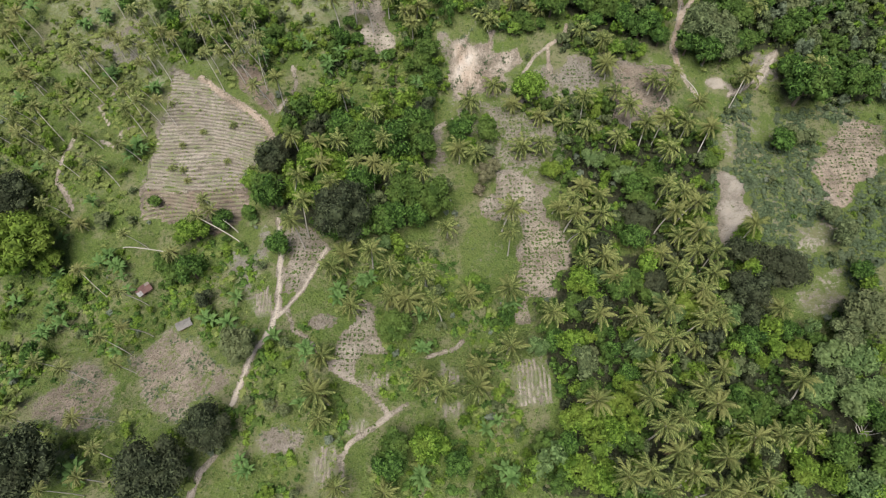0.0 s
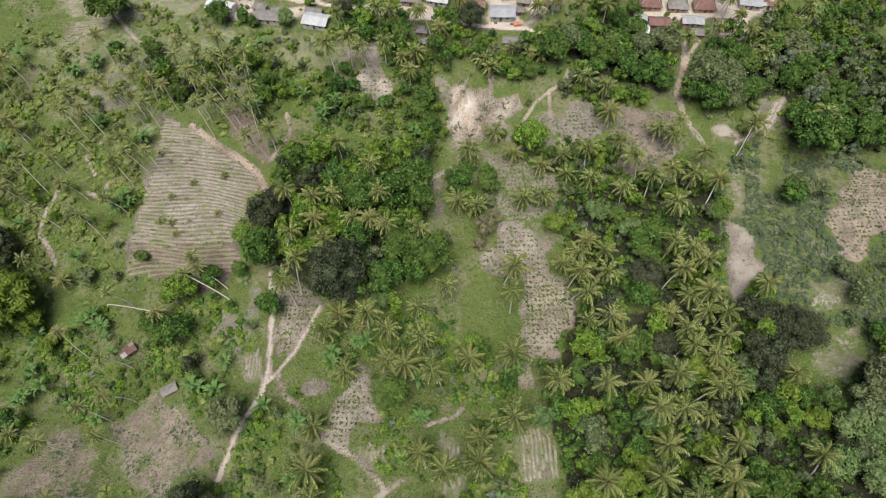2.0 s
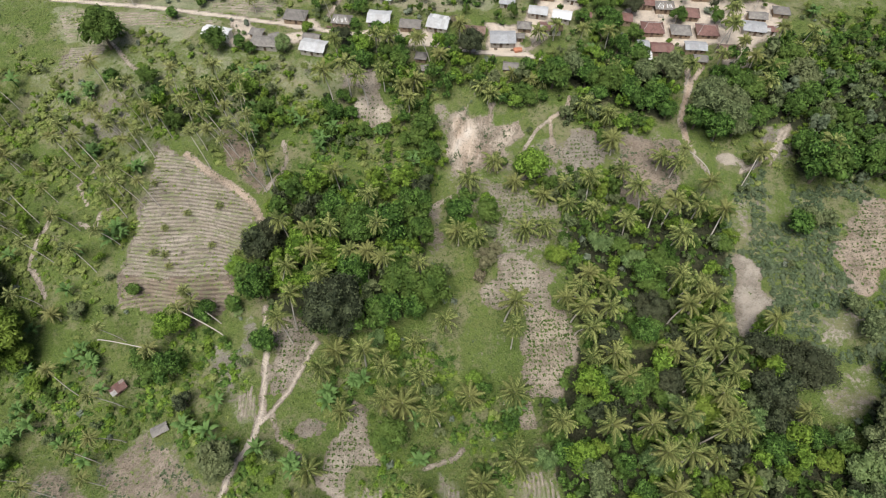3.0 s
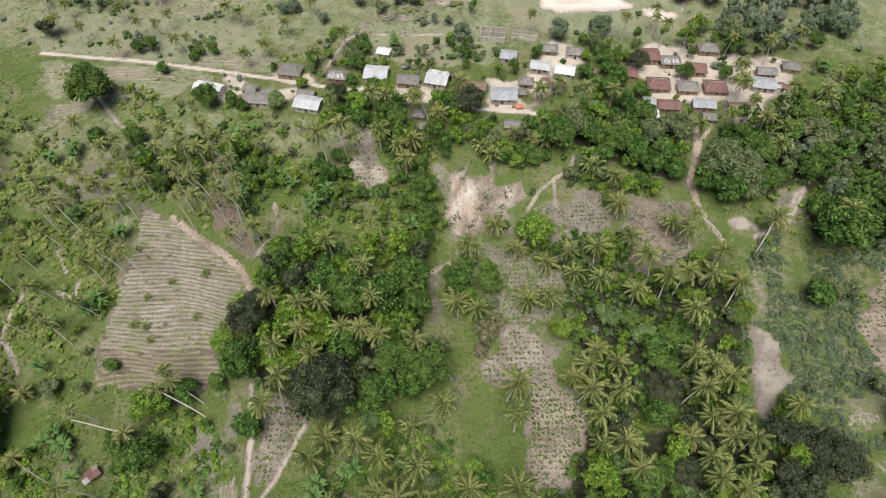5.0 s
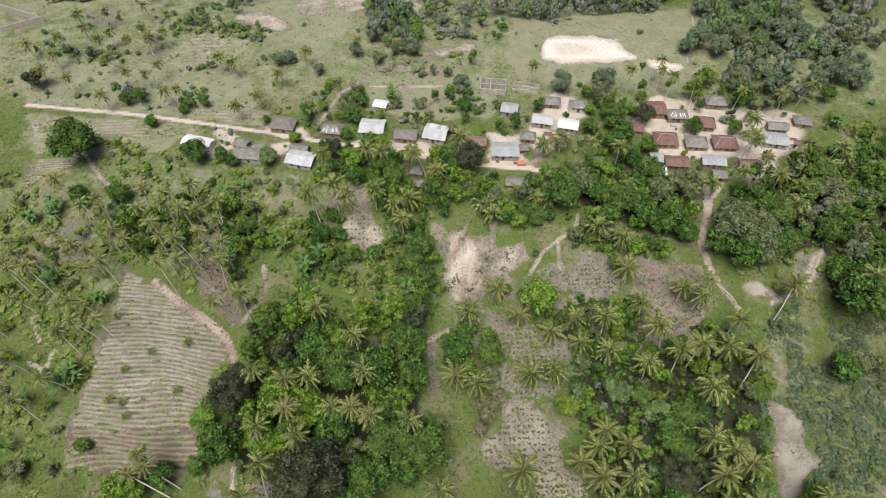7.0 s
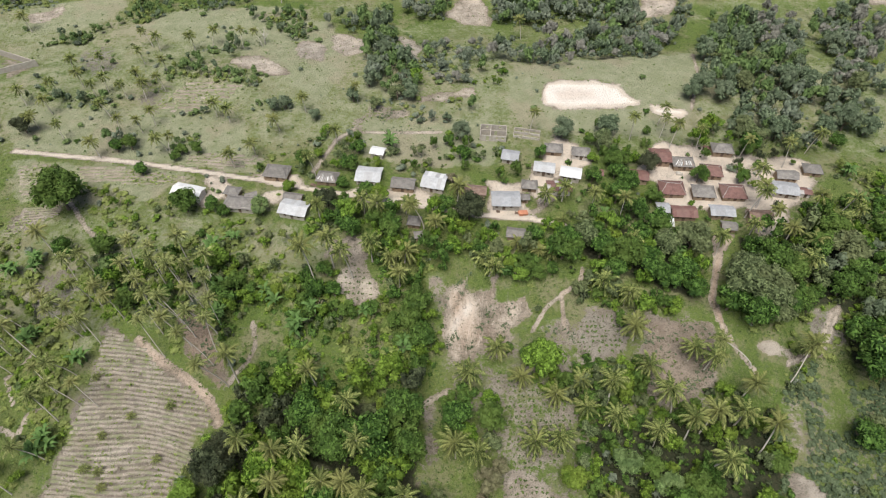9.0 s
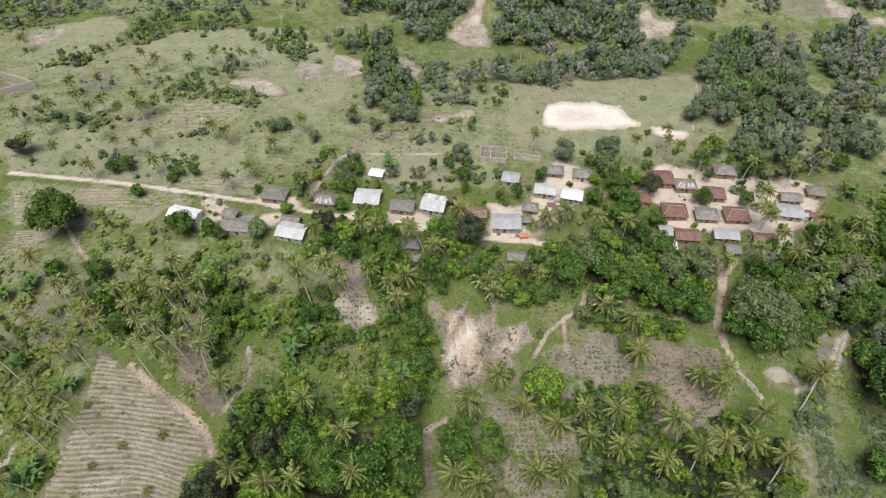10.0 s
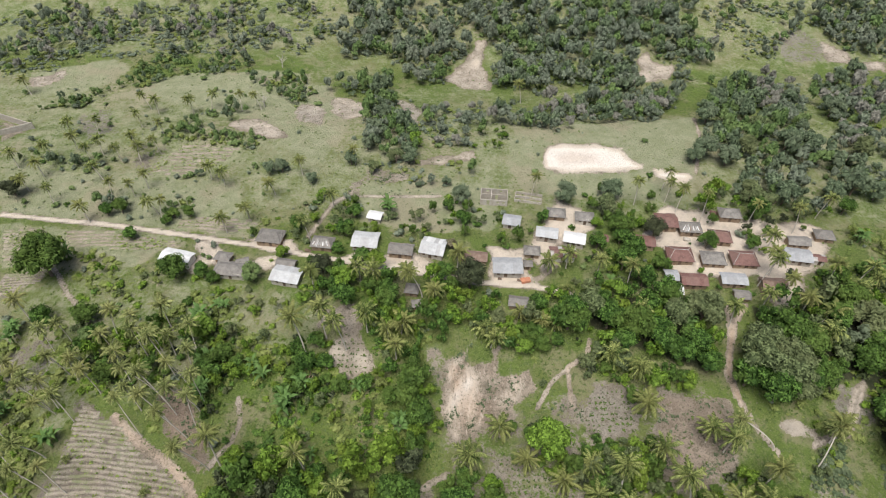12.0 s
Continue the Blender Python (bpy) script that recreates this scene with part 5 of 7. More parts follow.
PALMS += [(-125.2, 117.9, 9.7), (36.2, 118.3, 3.8), (-63.8, 119.2, 1), (54.4, 119.9, 10.2), (-83, 120.4, 9.9), (40.9, 121.1, 11.8), (-112.2, 121.6, 6.1), (29.4, 121.9, 3), (75.5, 122, 8.8), (-29.6, 123.3, 13.2), (-54.7, 123.5, 13.1), (-93.2, 123.8, 9.7), (35.6, 124.8, 3.9), (-90.6, 124.9, 9.7), (-83, 125.7, 1), (-48.6, 126.1, 13.1), (21.4, 126.7, 3.9), (8.1, 127.4, 6.2), (52.2, 127.8, 6.1), (68.1, 129.3, 7.2), (108.8, 129.9, 13.1), (-59.8, 130.2, 14.5), (92.1, 131.2, 7.7), (-118.2, 131.3, 3.3), (-125.9, 131.7, 7.1), (64.5, 132.5, 5.4), (-102.8, 132.8, 12.7), (-70.4, 134, 12.3), (-54.4, 134.3, 14), (-65.5, 135, 12.3), (15.9, 135.4, 3), (-91.8, 135.5, 7.1), (-86.7, 136.2, 9.3), (-59.7, 136.4, 13.1)]
PALMS += [(-95.1, 138, 10.8), (50.6, 138.1, 6.1), (-109.1, 138.2, 11.8), (-65.6, 138.4, 15.7), (-54.8, 139.1, 14), (-69.7, 139.3, 15.1), (-91.2, 139.6, 9.3), (-81.4, 141.4, 10.8), (-60.8, 141.6, 14), (-73.7, 144.6, 13.1), (-91, 144.9, 10.8), (-86.5, 145.5, 8.8), (-57.3, 145.6, 14), (-65.6, 146.6, 16.4), (50.4, 147, 6.1), (-77.4, 147.6, 15.1), (-72.4, 150.8, 12.1), (44.4, 150.9, 5.4), (-9.6, 152.4, 6.2), (96.2, 152.5, 7.7), (-24.4, 153, 13.1), (-34.4, 153.7, 14), (15.7, 156.1, 3.9), (-27.7, 156.1, 14), (-12.2, 156.2, 6.2), (-17.3, 157.9, 9.1), (-7.9, 158, 6.2), (99.4, 158.2, 7.7), (13.4, 158.5, 3.9), (31.8, 160.4, 3.9), (-105.2, 160.4, 10.8), (27.9, 160.9, 3.9), (76.6, 161.3, 7.2), (94.7, 162.1, 7.7)]
PALMS += [(53.8, 162.7, 6.1), (22.5, 163.2, 3.9), (85.9, 164.2, 7), (110, 166.1, 7.7), (-0.2, 167.2, 6.2), (92.9, 168, 8), (-6.7, 168.3, 11), (115.3, 168.7, 8.8), (35.8, 170, 3.9), (113.9, 170.4, 11), (104.3, 170.7, 11), (-16.2, 171.2, 8), (52.1, 172.1, 11), (89.7, 172.1, 11), (-33.3, 172.1, 7), (-20.5, 172.3, 8), (-7.9, 172.3, 7), (45.2, 176.7, 8), (92.5, 177.5, 8), (31.7, 178.8, 5), (6.4, 179.6, 6.5), (37.4, 180.7, 6), (95, 185.6, 7.7), (-63.3, 194.1, 6.5), (106.3, 195.7, 9.5), (94.7, 197.3, 9.5), (-106.2, 198.2, 6.5), (-57.6, 198.5, 6.5), (117.7, 200.1, 9.5), (-87.3, 200.3, 6.5), (-83.5, 201.4, 6.5), (75.1, 204.4, 9.5), (-32.3, 204.7, 6.5), (-120.8, 207.3, 6.5)]
PALMS += [(61.8, 207.3, 9.5), (-52.4, 209.4, 6.5), (-96.4, 209.6, 6.5), (-102.6, 210.3, 6.5), (-130.6, 210.8, 6.5), (31.2, 211.1, 8.4), (73.3, 213, 8.8), (-93.4, 214.5, 6.5), (-68.7, 215.1, 6.5), (-111.1, 217.9, 6.5), (-73.9, 218.2, 6.5), (-130, 219.3, 6.5), (-44.8, 220.6, 6.5), (-140, 223.7, 6.5), (-27.8, 227, 6.5), (-117.6, 227.7, 6.5), (-131.5, 228, 6.5), (-107.9, 228.3, 6.5), (-100.7, 229.2, 6.5), (-114.9, 231.9, 6.5), (-96.6, 232.3, 6.5), (-124.4, 233.5, 6.5), (-104.3, 234.3, 6.5), (-129.8, 242, 6.5), (-98.1, 242.5, 6.5), (-121.1, 244.8, 6.5), (-108.3, 248.4, 6.5), (-93, 259.4, 6.5), (-105.8, 259.8, 6.5), (-111.9, 262.5, 6.5), (-69.8, 263.4, 6.5), (-85, 263.9, 6.5), (-75.3, 264.4, 6.5), (-162.5, 274.4, 6.5)]
TREES = []
TREES += [(34.9, 18.3, 4.5, "l"), (85, 18.6, 4, "l"), (-62.4, 19.6, 8.8, "d"), (28.9, 20, 4.5, "l"), (-90.1, 20.2, 8.8, "d"), (79.5, 20.4, 4, "l"), (-11.7, 20.9, 4.7, "g"), (3.3, 21.5, 3.7, "g"), (87.9, 23.9, 4.7, "g"), (27.2, 25.4, 3.5, "g"), (-3, 25.5, 5.1, "l"), (-10.7, 26.3, 4, "g"), (90.1, 27.9, 3, "o"), (38.9, 28, 4, "l"), (-52.9, 28.9, 6.5, "d"), (61.1, 30.6, 3, "b"), (30, 30.8, 4.5, "l"), (97.5, 31.2, 4, "g"), (71.4, 31.6, 4.6, "g"), (39.7, 33.7, 4.2, "l"), (35.8, 34.2, 4, "l"), (74.9, 34.3, 4, "g"), (95, 35.1, 4.6, "k"), (70.1, 36.3, 4, "g"), (34.2, 36.9, 3.5, "g"), (100.6, 37.5, 4.4, "k"), (44.7, 38, 3.2, "l"), (89, 38.2, 4.5, "k"), (44.1, 42.2, 3.2, "g"), (32.7, 43.9, 4.4, "o"), (71.7, 43.9, 2.4, "k"), (99.7, 44.6, 4.6, "k"), (59.8, 45.1, 2.6, "o"), (65, 45.9, 2.6, "o")]
TREES += [(79.4, 46.2, 2.4, "l"), (94.2, 46.5, 4.6, "k"), (8.1, 47.2, 2, "g"), (40.9, 48, 3, "g"), (-49.5, 48.4, 5.4, "o"), (23.1, 48.5, 3.4, "k"), (31, 48.7, 4.6, "l"), (87.9, 48.7, 3.4, "l"), (-106.5, 50.3, 3.5, "g"), (27.7, 50.3, 3.6, "g"), (77.5, 51.7, 4, "g"), (99.9, 52.1, 5.1, "o"), (40.4, 52.7, 3.2, "g"), (-11.8, 54.2, 5.4, "g"), (26.5, 54.5, 3, "g"), (103.7, 55.5, 6.9, "o"), (79.1, 57.8, 4.1, "d"), (75.1, 58.2, 3.2, "k"), (16.6, 58.4, 2.8, "g"), (76.2, 62.9, 3.6, "o"), (-62.3, 63.3, 2.9, "d"), (79.1, 64.7, 6.3, "d"), (-1.6, 66.5, 2.4, "o"), (10.3, 66.6, 2.6, "g"), (36, 66.6, 4.6, "l"), (47.5, 66.8, 4.9, "g"), (56.1, 67.5, 3.9, "d"), (108.4, 69.1, 3.6, "g"), (8.3, 69.3, 2.6, "b"), (88.8, 69.9, 7.2, "d"), (-104.3, 70.6, 3.2, "l"), (-73.6, 71.7, 3.7, "g"), (-67.8, 71.8, 4.6, "g"), (84.1, 75.4, 4.2, "d")]
TREES += [(-119.3, 75.8, 6.7, "l"), (-77.5, 75.9, 3.4, "g"), (-110, 76.2, 4.8, "l"), (80.1, 76.5, 4.4, "d"), (59.4, 77.5, 4, "d"), (-43.9, 77.9, 4.2, "g"), (-16.2, 78.9, 3.2, "k"), (108.3, 79.4, 4.4, "o"), (-114.7, 80.1, 9.6, "l"), (52, 80.4, 4.8, "g"), (83.3, 80.9, 4.6, "l"), (-24.9, 81.8, 4.5, "d"), (-29.6, 82.1, 3.4, "g"), (-120.3, 83.2, 6.6, "l"), (-69.7, 83.6, 5.5, "l"), (-26.7, 84.7, 7, "d"), (-114.9, 85.8, 3.8, "g"), (-14.8, 85.9, 4.4, "g"), (54.1, 86.3, 5.2, "d"), (105.6, 86.3, 3.2, "o"), (-7, 87, 3.4, "g"), (-61.6, 87, 3.6, "g"), (-97.8, 88.7, 3, "o"), (-54.5, 88.8, 2.8, "g"), (-2.2, 91.5, 4.7, "g"), (-48.5, 91.7, 4.6, "g"), (-36.7, 91.9, 4.4, "l"), (56.7, 92.6, 4, "g"), (-10.3, 93.2, 4.8, "g"), (-122.2, 93.9, 8, "d"), (-83.4, 94.1, 2.2, "g"), (-32.5, 95.2, 3.8, "g"), (-23.1, 95.6, 4.5, "g"), (54, 96.3, 5, "g")]
TREES += [(10.4, 97.8, 2.2, "r"), (-54.8, 99, 3.6, "b"), (-30.7, 100.2, 4.6, "l"), (58.8, 100.7, 4.4, "g"), (52.1, 101.1, 3.6, "k"), (11.9, 102.2, 3.4, "r"), (31.3, 102.3, 3.6, "l"), (-36.2, 103.3, 4.6, "l"), (-48.7, 103.4, 4.2, "d"), (48.6, 104.4, 3.4, "g"), (62.3, 104.8, 3.1, "g"), (14.9, 105.4, 2.4, "r"), (43.3, 105.8, 3.8, "k"), (77.8, 106.2, 3.4, "g"), (-47.6, 108.1, 3.6, "d"), (10, 108.5, 2.3, "g"), (-5.7, 109.3, 4.1, "g"), (-22.3, 110.2, 5.1, "g"), (-14.1, 110.5, 5, "g"), (98.3, 110.6, 4.6, "g"), (13.7, 111.2, 2.7, "o"), (107.8, 112.4, 3, "o"), (103.3, 113.2, 3.6, "o"), (8, 113.9, 3, "l"), (-29.4, 115.5, 4.3, "g"), (3.6, 115.6, 2.4, "g"), (13.1, 116.1, 4.4, "g"), (5.2, 117.1, 4.8, "g"), (-7.5, 117.4, 4.8, "g"), (-35.8, 120.7, 2.5, "g"), (3.6, 121.4, 2.7, "g"), (-31, 121.9, 2.7, "g"), (13.5, 122.2, 2.7, "l"), (-21, 122.6, 2.7, "g")]
TREES += [(-9.7, 122.8, 2.4, "g"), (7.5, 123.5, 3, "g"), (-26.3, 123.6, 2.7, "g"), (-16.2, 124.3, 2.4, "l"), (108, 126.9, 8.4, "g"), (26.5, 129.5, 6.2, "b"), (125.7, 129.6, 6.6, "g"), (120.1, 131.9, 4.4, "g"), (18.8, 135.9, 1.7, "g"), (106.9, 136.1, 4.6, "g"), (115.6, 136.6, 5, "g"), (-1.1, 137.6, 1.9, "o"), (-9.3, 137.7, 2.5, "g"), (-3.5, 138.2, 3.9, "g"), (129, 138.2, 4.4, "o"), (-3.9, 140.3, 2.8, "g"), (81.6, 140.4, 5.1, "g"), (87.2, 141.5, 4.9, "o"), (48.6, 141.9, 2.3, "g"), (-6.6, 142.1, 3.9, "g"), (-10.8, 142.4, 2.8, "g"), (-36.8, 142.4, 2.3, "g"), (-7.4, 143.7, 3.1, "g"), (91.8, 143.9, 5, "g"), (-23.1, 144.3, 2.6, "g"), (-3.3, 144.4, 2.2, "l"), (76.4, 144.7, 5.1, "g"), (-79.6, 144.7, 3.4, "g"), (-17, 145.3, 2.6, "g"), (85, 145.8, 6.9, "o"), (-34.6, 146.4, 2.6, "g"), (-5.1, 147.1, 4.3, "g"), (104.8, 147.1, 4.4, "g"), (-46, 147.3, 2.1, "l")]
TREES += [(-55, 147.4, 3.8, "g"), (-78.4, 148.2, 2.6, "d"), (79.3, 148.3, 6.8, "o"), (-32, 148.6, 3.5, "g"), (68.7, 148.8, 3.9, "g"), (-11.2, 149, 2.3, "g"), (43.5, 149.2, 2.2, "g"), (-27.3, 149.3, 2.6, "g"), (-49.1, 149.3, 2.4, "g"), (-42.2, 149.5, 2.1, "l"), (46.9, 149.9, 3.3, "o"), (38.6, 150.5, 2.6, "o"), (-52.7, 151.1, 3.2, "g"), (92.4, 151.5, 5.8, "g"), (110.2, 152.1, 5.4, "g"), (62.6, 152.2, 3.9, "g"), (41.7, 153.1, 3, "o"), (87.8, 154.3, 5.4, "g"), (65.5, 154.4, 4.7, "g"), (58.7, 154.7, 4.6, "g"), (-30, 154.7, 3, "g"), (27.7, 155.1, 2.6, "g"), (22.7, 155.1, 2.6, "b"), (48.4, 155.5, 3.8, "g"), (-89.1, 156, 2.4, "k"), (31.5, 156.7, 2.2, "g"), (14.7, 157, 1.7, "l"), (-59.6, 157.4, 4, "b"), (57.2, 157.9, 4.6, "g"), (19.9, 158.2, 2.3, "l"), (109.4, 158.2, 6.2, "o"), (52.1, 158.3, 5.2, "g"), (101, 158.3, 5, "g"), (25.8, 158.5, 2.9, "g")]
TREES += [(-101.5, 160.3, 3.4, "g"), (35, 160.8, 6, "g"), (-90.4, 160.8, 3.8, "g"), (45.5, 161.2, 4.6, "g"), (63, 161.7, 4.4, "o"), (69.8, 161.9, 5.9, "o"), (16.4, 162.3, 3, "o"), (11.9, 162.4, 2.7, "g"), (-10.7, 162.7, 2.6, "l"), (106.4, 163.7, 5.1, "g"), (40.8, 164.3, 4.6, "o"), (27.4, 165.1, 3.2, "g"), (-12, 166, 4.2, "g"), (-23.5, 166.2, 3.7, "g"), (62.2, 169.1, 4.6, "g"), (-17.2, 170.5, 3.4, "g"), (-24.7, 171.7, 3.8, "b"), (4.6, 172.5, 2.3, "g"), (9.4, 172.5, 5, "d"), (-61.2, 174.1, 2.2, "g"), (57.2, 174.2, 3.6, "g"), (-50.7, 175, 3.2, "k"), (-72.3, 175.4, 4.2, "g"), (2.1, 176, 3, "g"), (-107.2, 176.3, 7.2, "g"), (-65, 176.5, 2.6, "g"), (-31.6, 177.3, 3.4, "d"), (-16.6, 178.6, 3.2, "l"), (-20.4, 179.5, 3.2, "g"), (63.4, 180.1, 3, "g"), (52.9, 180.1, 4, "g"), (7, 182.2, 2, "r"), (10.3, 184, 2.4, "r"), (-44, 184.1, 2.4, "l")]
TREES += [(-28.1, 185.1, 2.2, "g"), (56.7, 185.7, 4, "g"), (37.9, 187, 2.6, "b"), (4.6, 187.2, 2.2, "r"), (92, 187.6, 2.6, "g"), (79.3, 188.5, 3.2, "g"), (47.5, 188.8, 3, "g"), (54.5, 190.6, 3, "g"), (-90.3, 190.9, 2.4, "g"), (-26.8, 193.1, 3, "g"), (65, 193.3, 3.6, "d"), (-41.4, 195.8, 3, "g"), (54.4, 195.8, 3.6, "g"), (-81.8, 197.3, 2.4, "g"), (8.1, 197.4, 4, "g"), (48.8, 197.6, 3, "l"), (32.4, 198.8, 3.2, "g"), (-37.2, 199.2, 2.4, "l"), (-80.4, 200.2, 3, "g"), (-75.7, 200.6, 2.8, "g"), (-101.1, 200.8, 3.1, "g"), (-24.9, 200.8, 3.6, "g"), (98.3, 201.4, 4.9, "g"), (-97.2, 202.1, 3.5, "g"), (111.5, 202.5, 5.1, "o"), (102.6, 203.9, 7.3, "o"), (53.3, 203.9, 5.4, "o"), (126.7, 204, 4.2, "g"), (3.9, 204.7, 3, "g"), (109.4, 207.9, 7.3, "g"), (7.4, 208, 4.4, "g"), (40.4, 208.7, 5.2, "g"), (55.1, 209.4, 5.2, "g"), (-134.1, 209.9, 4.9, "d")]
TREES += [(100.1, 210.2, 6.5, "o"), (139.7, 210.5, 5.4, "g"), (126, 211.1, 5.2, "g"), (133.6, 212.9, 5.8, "g"), (-6.1, 215.6, 1.6, "g"), (-40.8, 216.9, 3.2, "g"), (3.1, 217, 2.4, "g"), (-55.5, 221.6, 3.5, "g"), (-51.5, 222.3, 3.5, "g"), (-21.2, 222.9, 3.4, "o"), (-29, 226.5, 3.8, "g"), (97.8, 227.7, 6.9, "g"), (-14, 227.9, 4.2, "o"), (-9.3, 228.1, 4.2, "g"), (87.6, 229.3, 5, "g"), (91.2, 231.6, 7.8, "g"), (145.9, 231.8, 6.8, "o"), (128, 233.3, 6, "g"), (107.2, 233.7, 5.8, "o"), (-24.2, 235.1, 3.6, "g"), (121.1, 235.8, 6.5, "g"), (-7.8, 238.4, 4, "b"), (-22.6, 244.1, 4.5, "g"), (115.3, 245.8, 6.1, "o"), (99.4, 254.1, 8.2, "g"), (-19.7, 254.2, 4.7, "g"), (148.8, 260.3, 6.4, "g"), (169.4, 293, 6, "g")]
for x, y, h in PALMS:
    palm(x, y, h, y < 66)
for bx, by, x, y, h in [(-56.7, 81.2, -67.9, 86.2, 8), (-58, 84.8, -64.4, 87.8, 8), (-92.1, 82.1, -74.2, 76.5, 7), (79.4, 129.8, 70.3, 132.9, 8), (88, 125.6, 90.2, 130.1, 8)]:  # palms blown far over
    slant = palm_maker(int(bx * 3 + by * 5) + 900, (h + height(x, y) - height(bx, by)) / 0.66, math.hypot(x - bx, y - by) / 0.66, True, FRONDS, True)()
    slant.matrix_basis = pose(bx, by, height(bx, by), 0, 0, math.degrees(math.atan2(y - by, x - bx)))
    slant.scale = (0.66, 0.66, 0.66)
    STANDS.append((bx, by, 1.2))
for x, y, R, kind in TREES:
    if -52 < x < 0 and 82 < y < 125 and R > 3:  # the tall wood
        R *= 1.27
    if y > 196:
        R = min(0.75 * R, 4.4)
    if all(math.hypot(x - hx, y - hy) > 0.72 * hr + 0.3 * R for hx, hy, hr in HOUSES):
        # beyond y 205 green trees take the leaf with haze in its colour
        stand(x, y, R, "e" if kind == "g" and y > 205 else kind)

# ---- thickets ----
MIX = {  # trees per 100 m2, palms, bushes, bananas, undergrowth; tree kinds; size range
    "wood": (10.0, 0.0, 0.1, 0.0, 20.0, "glbgdllbog", 2.2, 4.8), "forest": (9.5, 0.1, 0.2, 0.06, 32.0, "glbkgldlbog", 1.6, 4.6), "grove": (8.0, 0.12, 0.3, 0.3, 28.0, "gglol", 1.4, 3.0), "scrub": (2.0, 0.02, 0.6, 0.4, 32.0, "loyly", 1.1, 2.2),
    "belt": (17.0, 0.2, 0.3, 1.6, 12.0, "gglolb", 1.6, 3.8), "gardens": (2.6, 0.05, 0.6, 1.2, 12.0, "gglo", 1.2, 2.4), "grass": (0.15, 0.0, 0.4, 0.1, 10.0, "gl", 1.0, 1.8),
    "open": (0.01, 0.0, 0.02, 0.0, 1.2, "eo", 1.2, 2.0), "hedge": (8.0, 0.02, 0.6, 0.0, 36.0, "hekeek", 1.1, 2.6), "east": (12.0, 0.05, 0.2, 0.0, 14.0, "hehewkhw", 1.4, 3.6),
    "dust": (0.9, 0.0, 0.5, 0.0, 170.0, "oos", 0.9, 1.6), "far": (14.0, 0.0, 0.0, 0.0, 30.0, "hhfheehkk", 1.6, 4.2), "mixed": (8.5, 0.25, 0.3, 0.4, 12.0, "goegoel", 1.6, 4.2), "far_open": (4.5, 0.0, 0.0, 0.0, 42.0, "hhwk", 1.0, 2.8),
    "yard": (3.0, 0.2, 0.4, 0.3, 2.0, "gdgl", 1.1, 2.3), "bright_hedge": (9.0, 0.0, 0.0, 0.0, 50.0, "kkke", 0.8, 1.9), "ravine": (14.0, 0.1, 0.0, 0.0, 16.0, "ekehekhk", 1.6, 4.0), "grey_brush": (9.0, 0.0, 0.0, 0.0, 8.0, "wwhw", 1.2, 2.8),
    "valley": (1.8, 0.0, 0.9, 0.9, 55.0, "glglo", 1.0, 2.0), "palmy": (0.6, 0.9, 0.3, 0.2, 40.0, "yl", 1.0, 1.8), "orchard": (4.0, 0.0, 0.0, 0.0, 8.0, "gll", 0.9, 1.5),
}
MANY = 330
COUNT = {"tree": len(TREES), "palm": len(PALMS), "bush": 0, "banana": 0}


class Heap:
    """Plants past counting, gathered into one mesh."""

    def __init__(self, shapes):
        self.shapes = [(np.asarray(v), np.array(f)) for v, f in shapes]
        self.v, self.f, self.n = [], [], 0

    def add(self, r, x, y, s, tall=1.0):
        v, f = r.choice(self.shapes)
        t = r.uniform(0, 6.283)
        c, d = math.cos(t) * s, math.sin(t) * s
        q = np.stack([v[:, 0] * c - v[:, 1] * d + x, v[:, 0] * d + v[:, 1] * c + y, v[:, 2] * s * tall + height(x, y) - 0.1], 1)
        self.v.append(q)
        self.f.append(f + self.n)
        self.n += len(q)

    def build(self, name, material, label, category):
        if self.v:
            tagged(new(name, trimesh(name, np.concatenate(self.v), np.concatenate(self.f), material)), label, category, kind="stuff")


def shapes(seed, count, R, lift, clumps, per, size, low=-0.4, **more):
    return [foliage(np.random.default_rng(seed + k), R, lift, clumps, per, size, 0.85, low, **more) for k in range(count)]


WOODS = {(k, near): Heap(shapes(1200 + ord(k) + near, 5, 3.0, 3.3, *((8, 52, 0.56) if near else (6, 42, 0.70)))) for k in "gdlobyek" for near in (False, True)}
FAR_WOODS = {k: Heap(shapes(1500 + ord(k), 6, 3.0, 2.9, 7, 26, 0.78, spread=(0.25, 0.66), lump=(0.26, 0.44), core=0.86, stray=0.2, blob=LOW_BALL)) for k in "fgohekw"}
SHRUBS = {k: Heap(shapes(1600 + ord(k), 8, 1.0, 0.5, 2, 16, 0.54, 0.0, spread=(0.1, 0.5), lump=(0.4, 0.65), core=0.95, blob=LOW_BALL)) for k in "glosdyhk"}
SPOT = {}


def clear_of(x, y, gap):
    """Keeps trunks apart."""
    i, j = int(x // 6), int(y // 6)
    for a in (-1, 0, 1):
        for b in (-1, 0, 1):
            for sx, sy, sr in SPOT.get((i + a, j + b), ()):
                if math.hypot(sx - x, sy - y) < gap + sr:
                    return False
    return True


def claim(x, y, r):
    SPOT.setdefault((int(x // 6), int(y // 6)), []).append((x, y, r))


for sx, sy, sr in STANDS:
    claim(sx, sy, min(sr, 5.0) * 0.55)


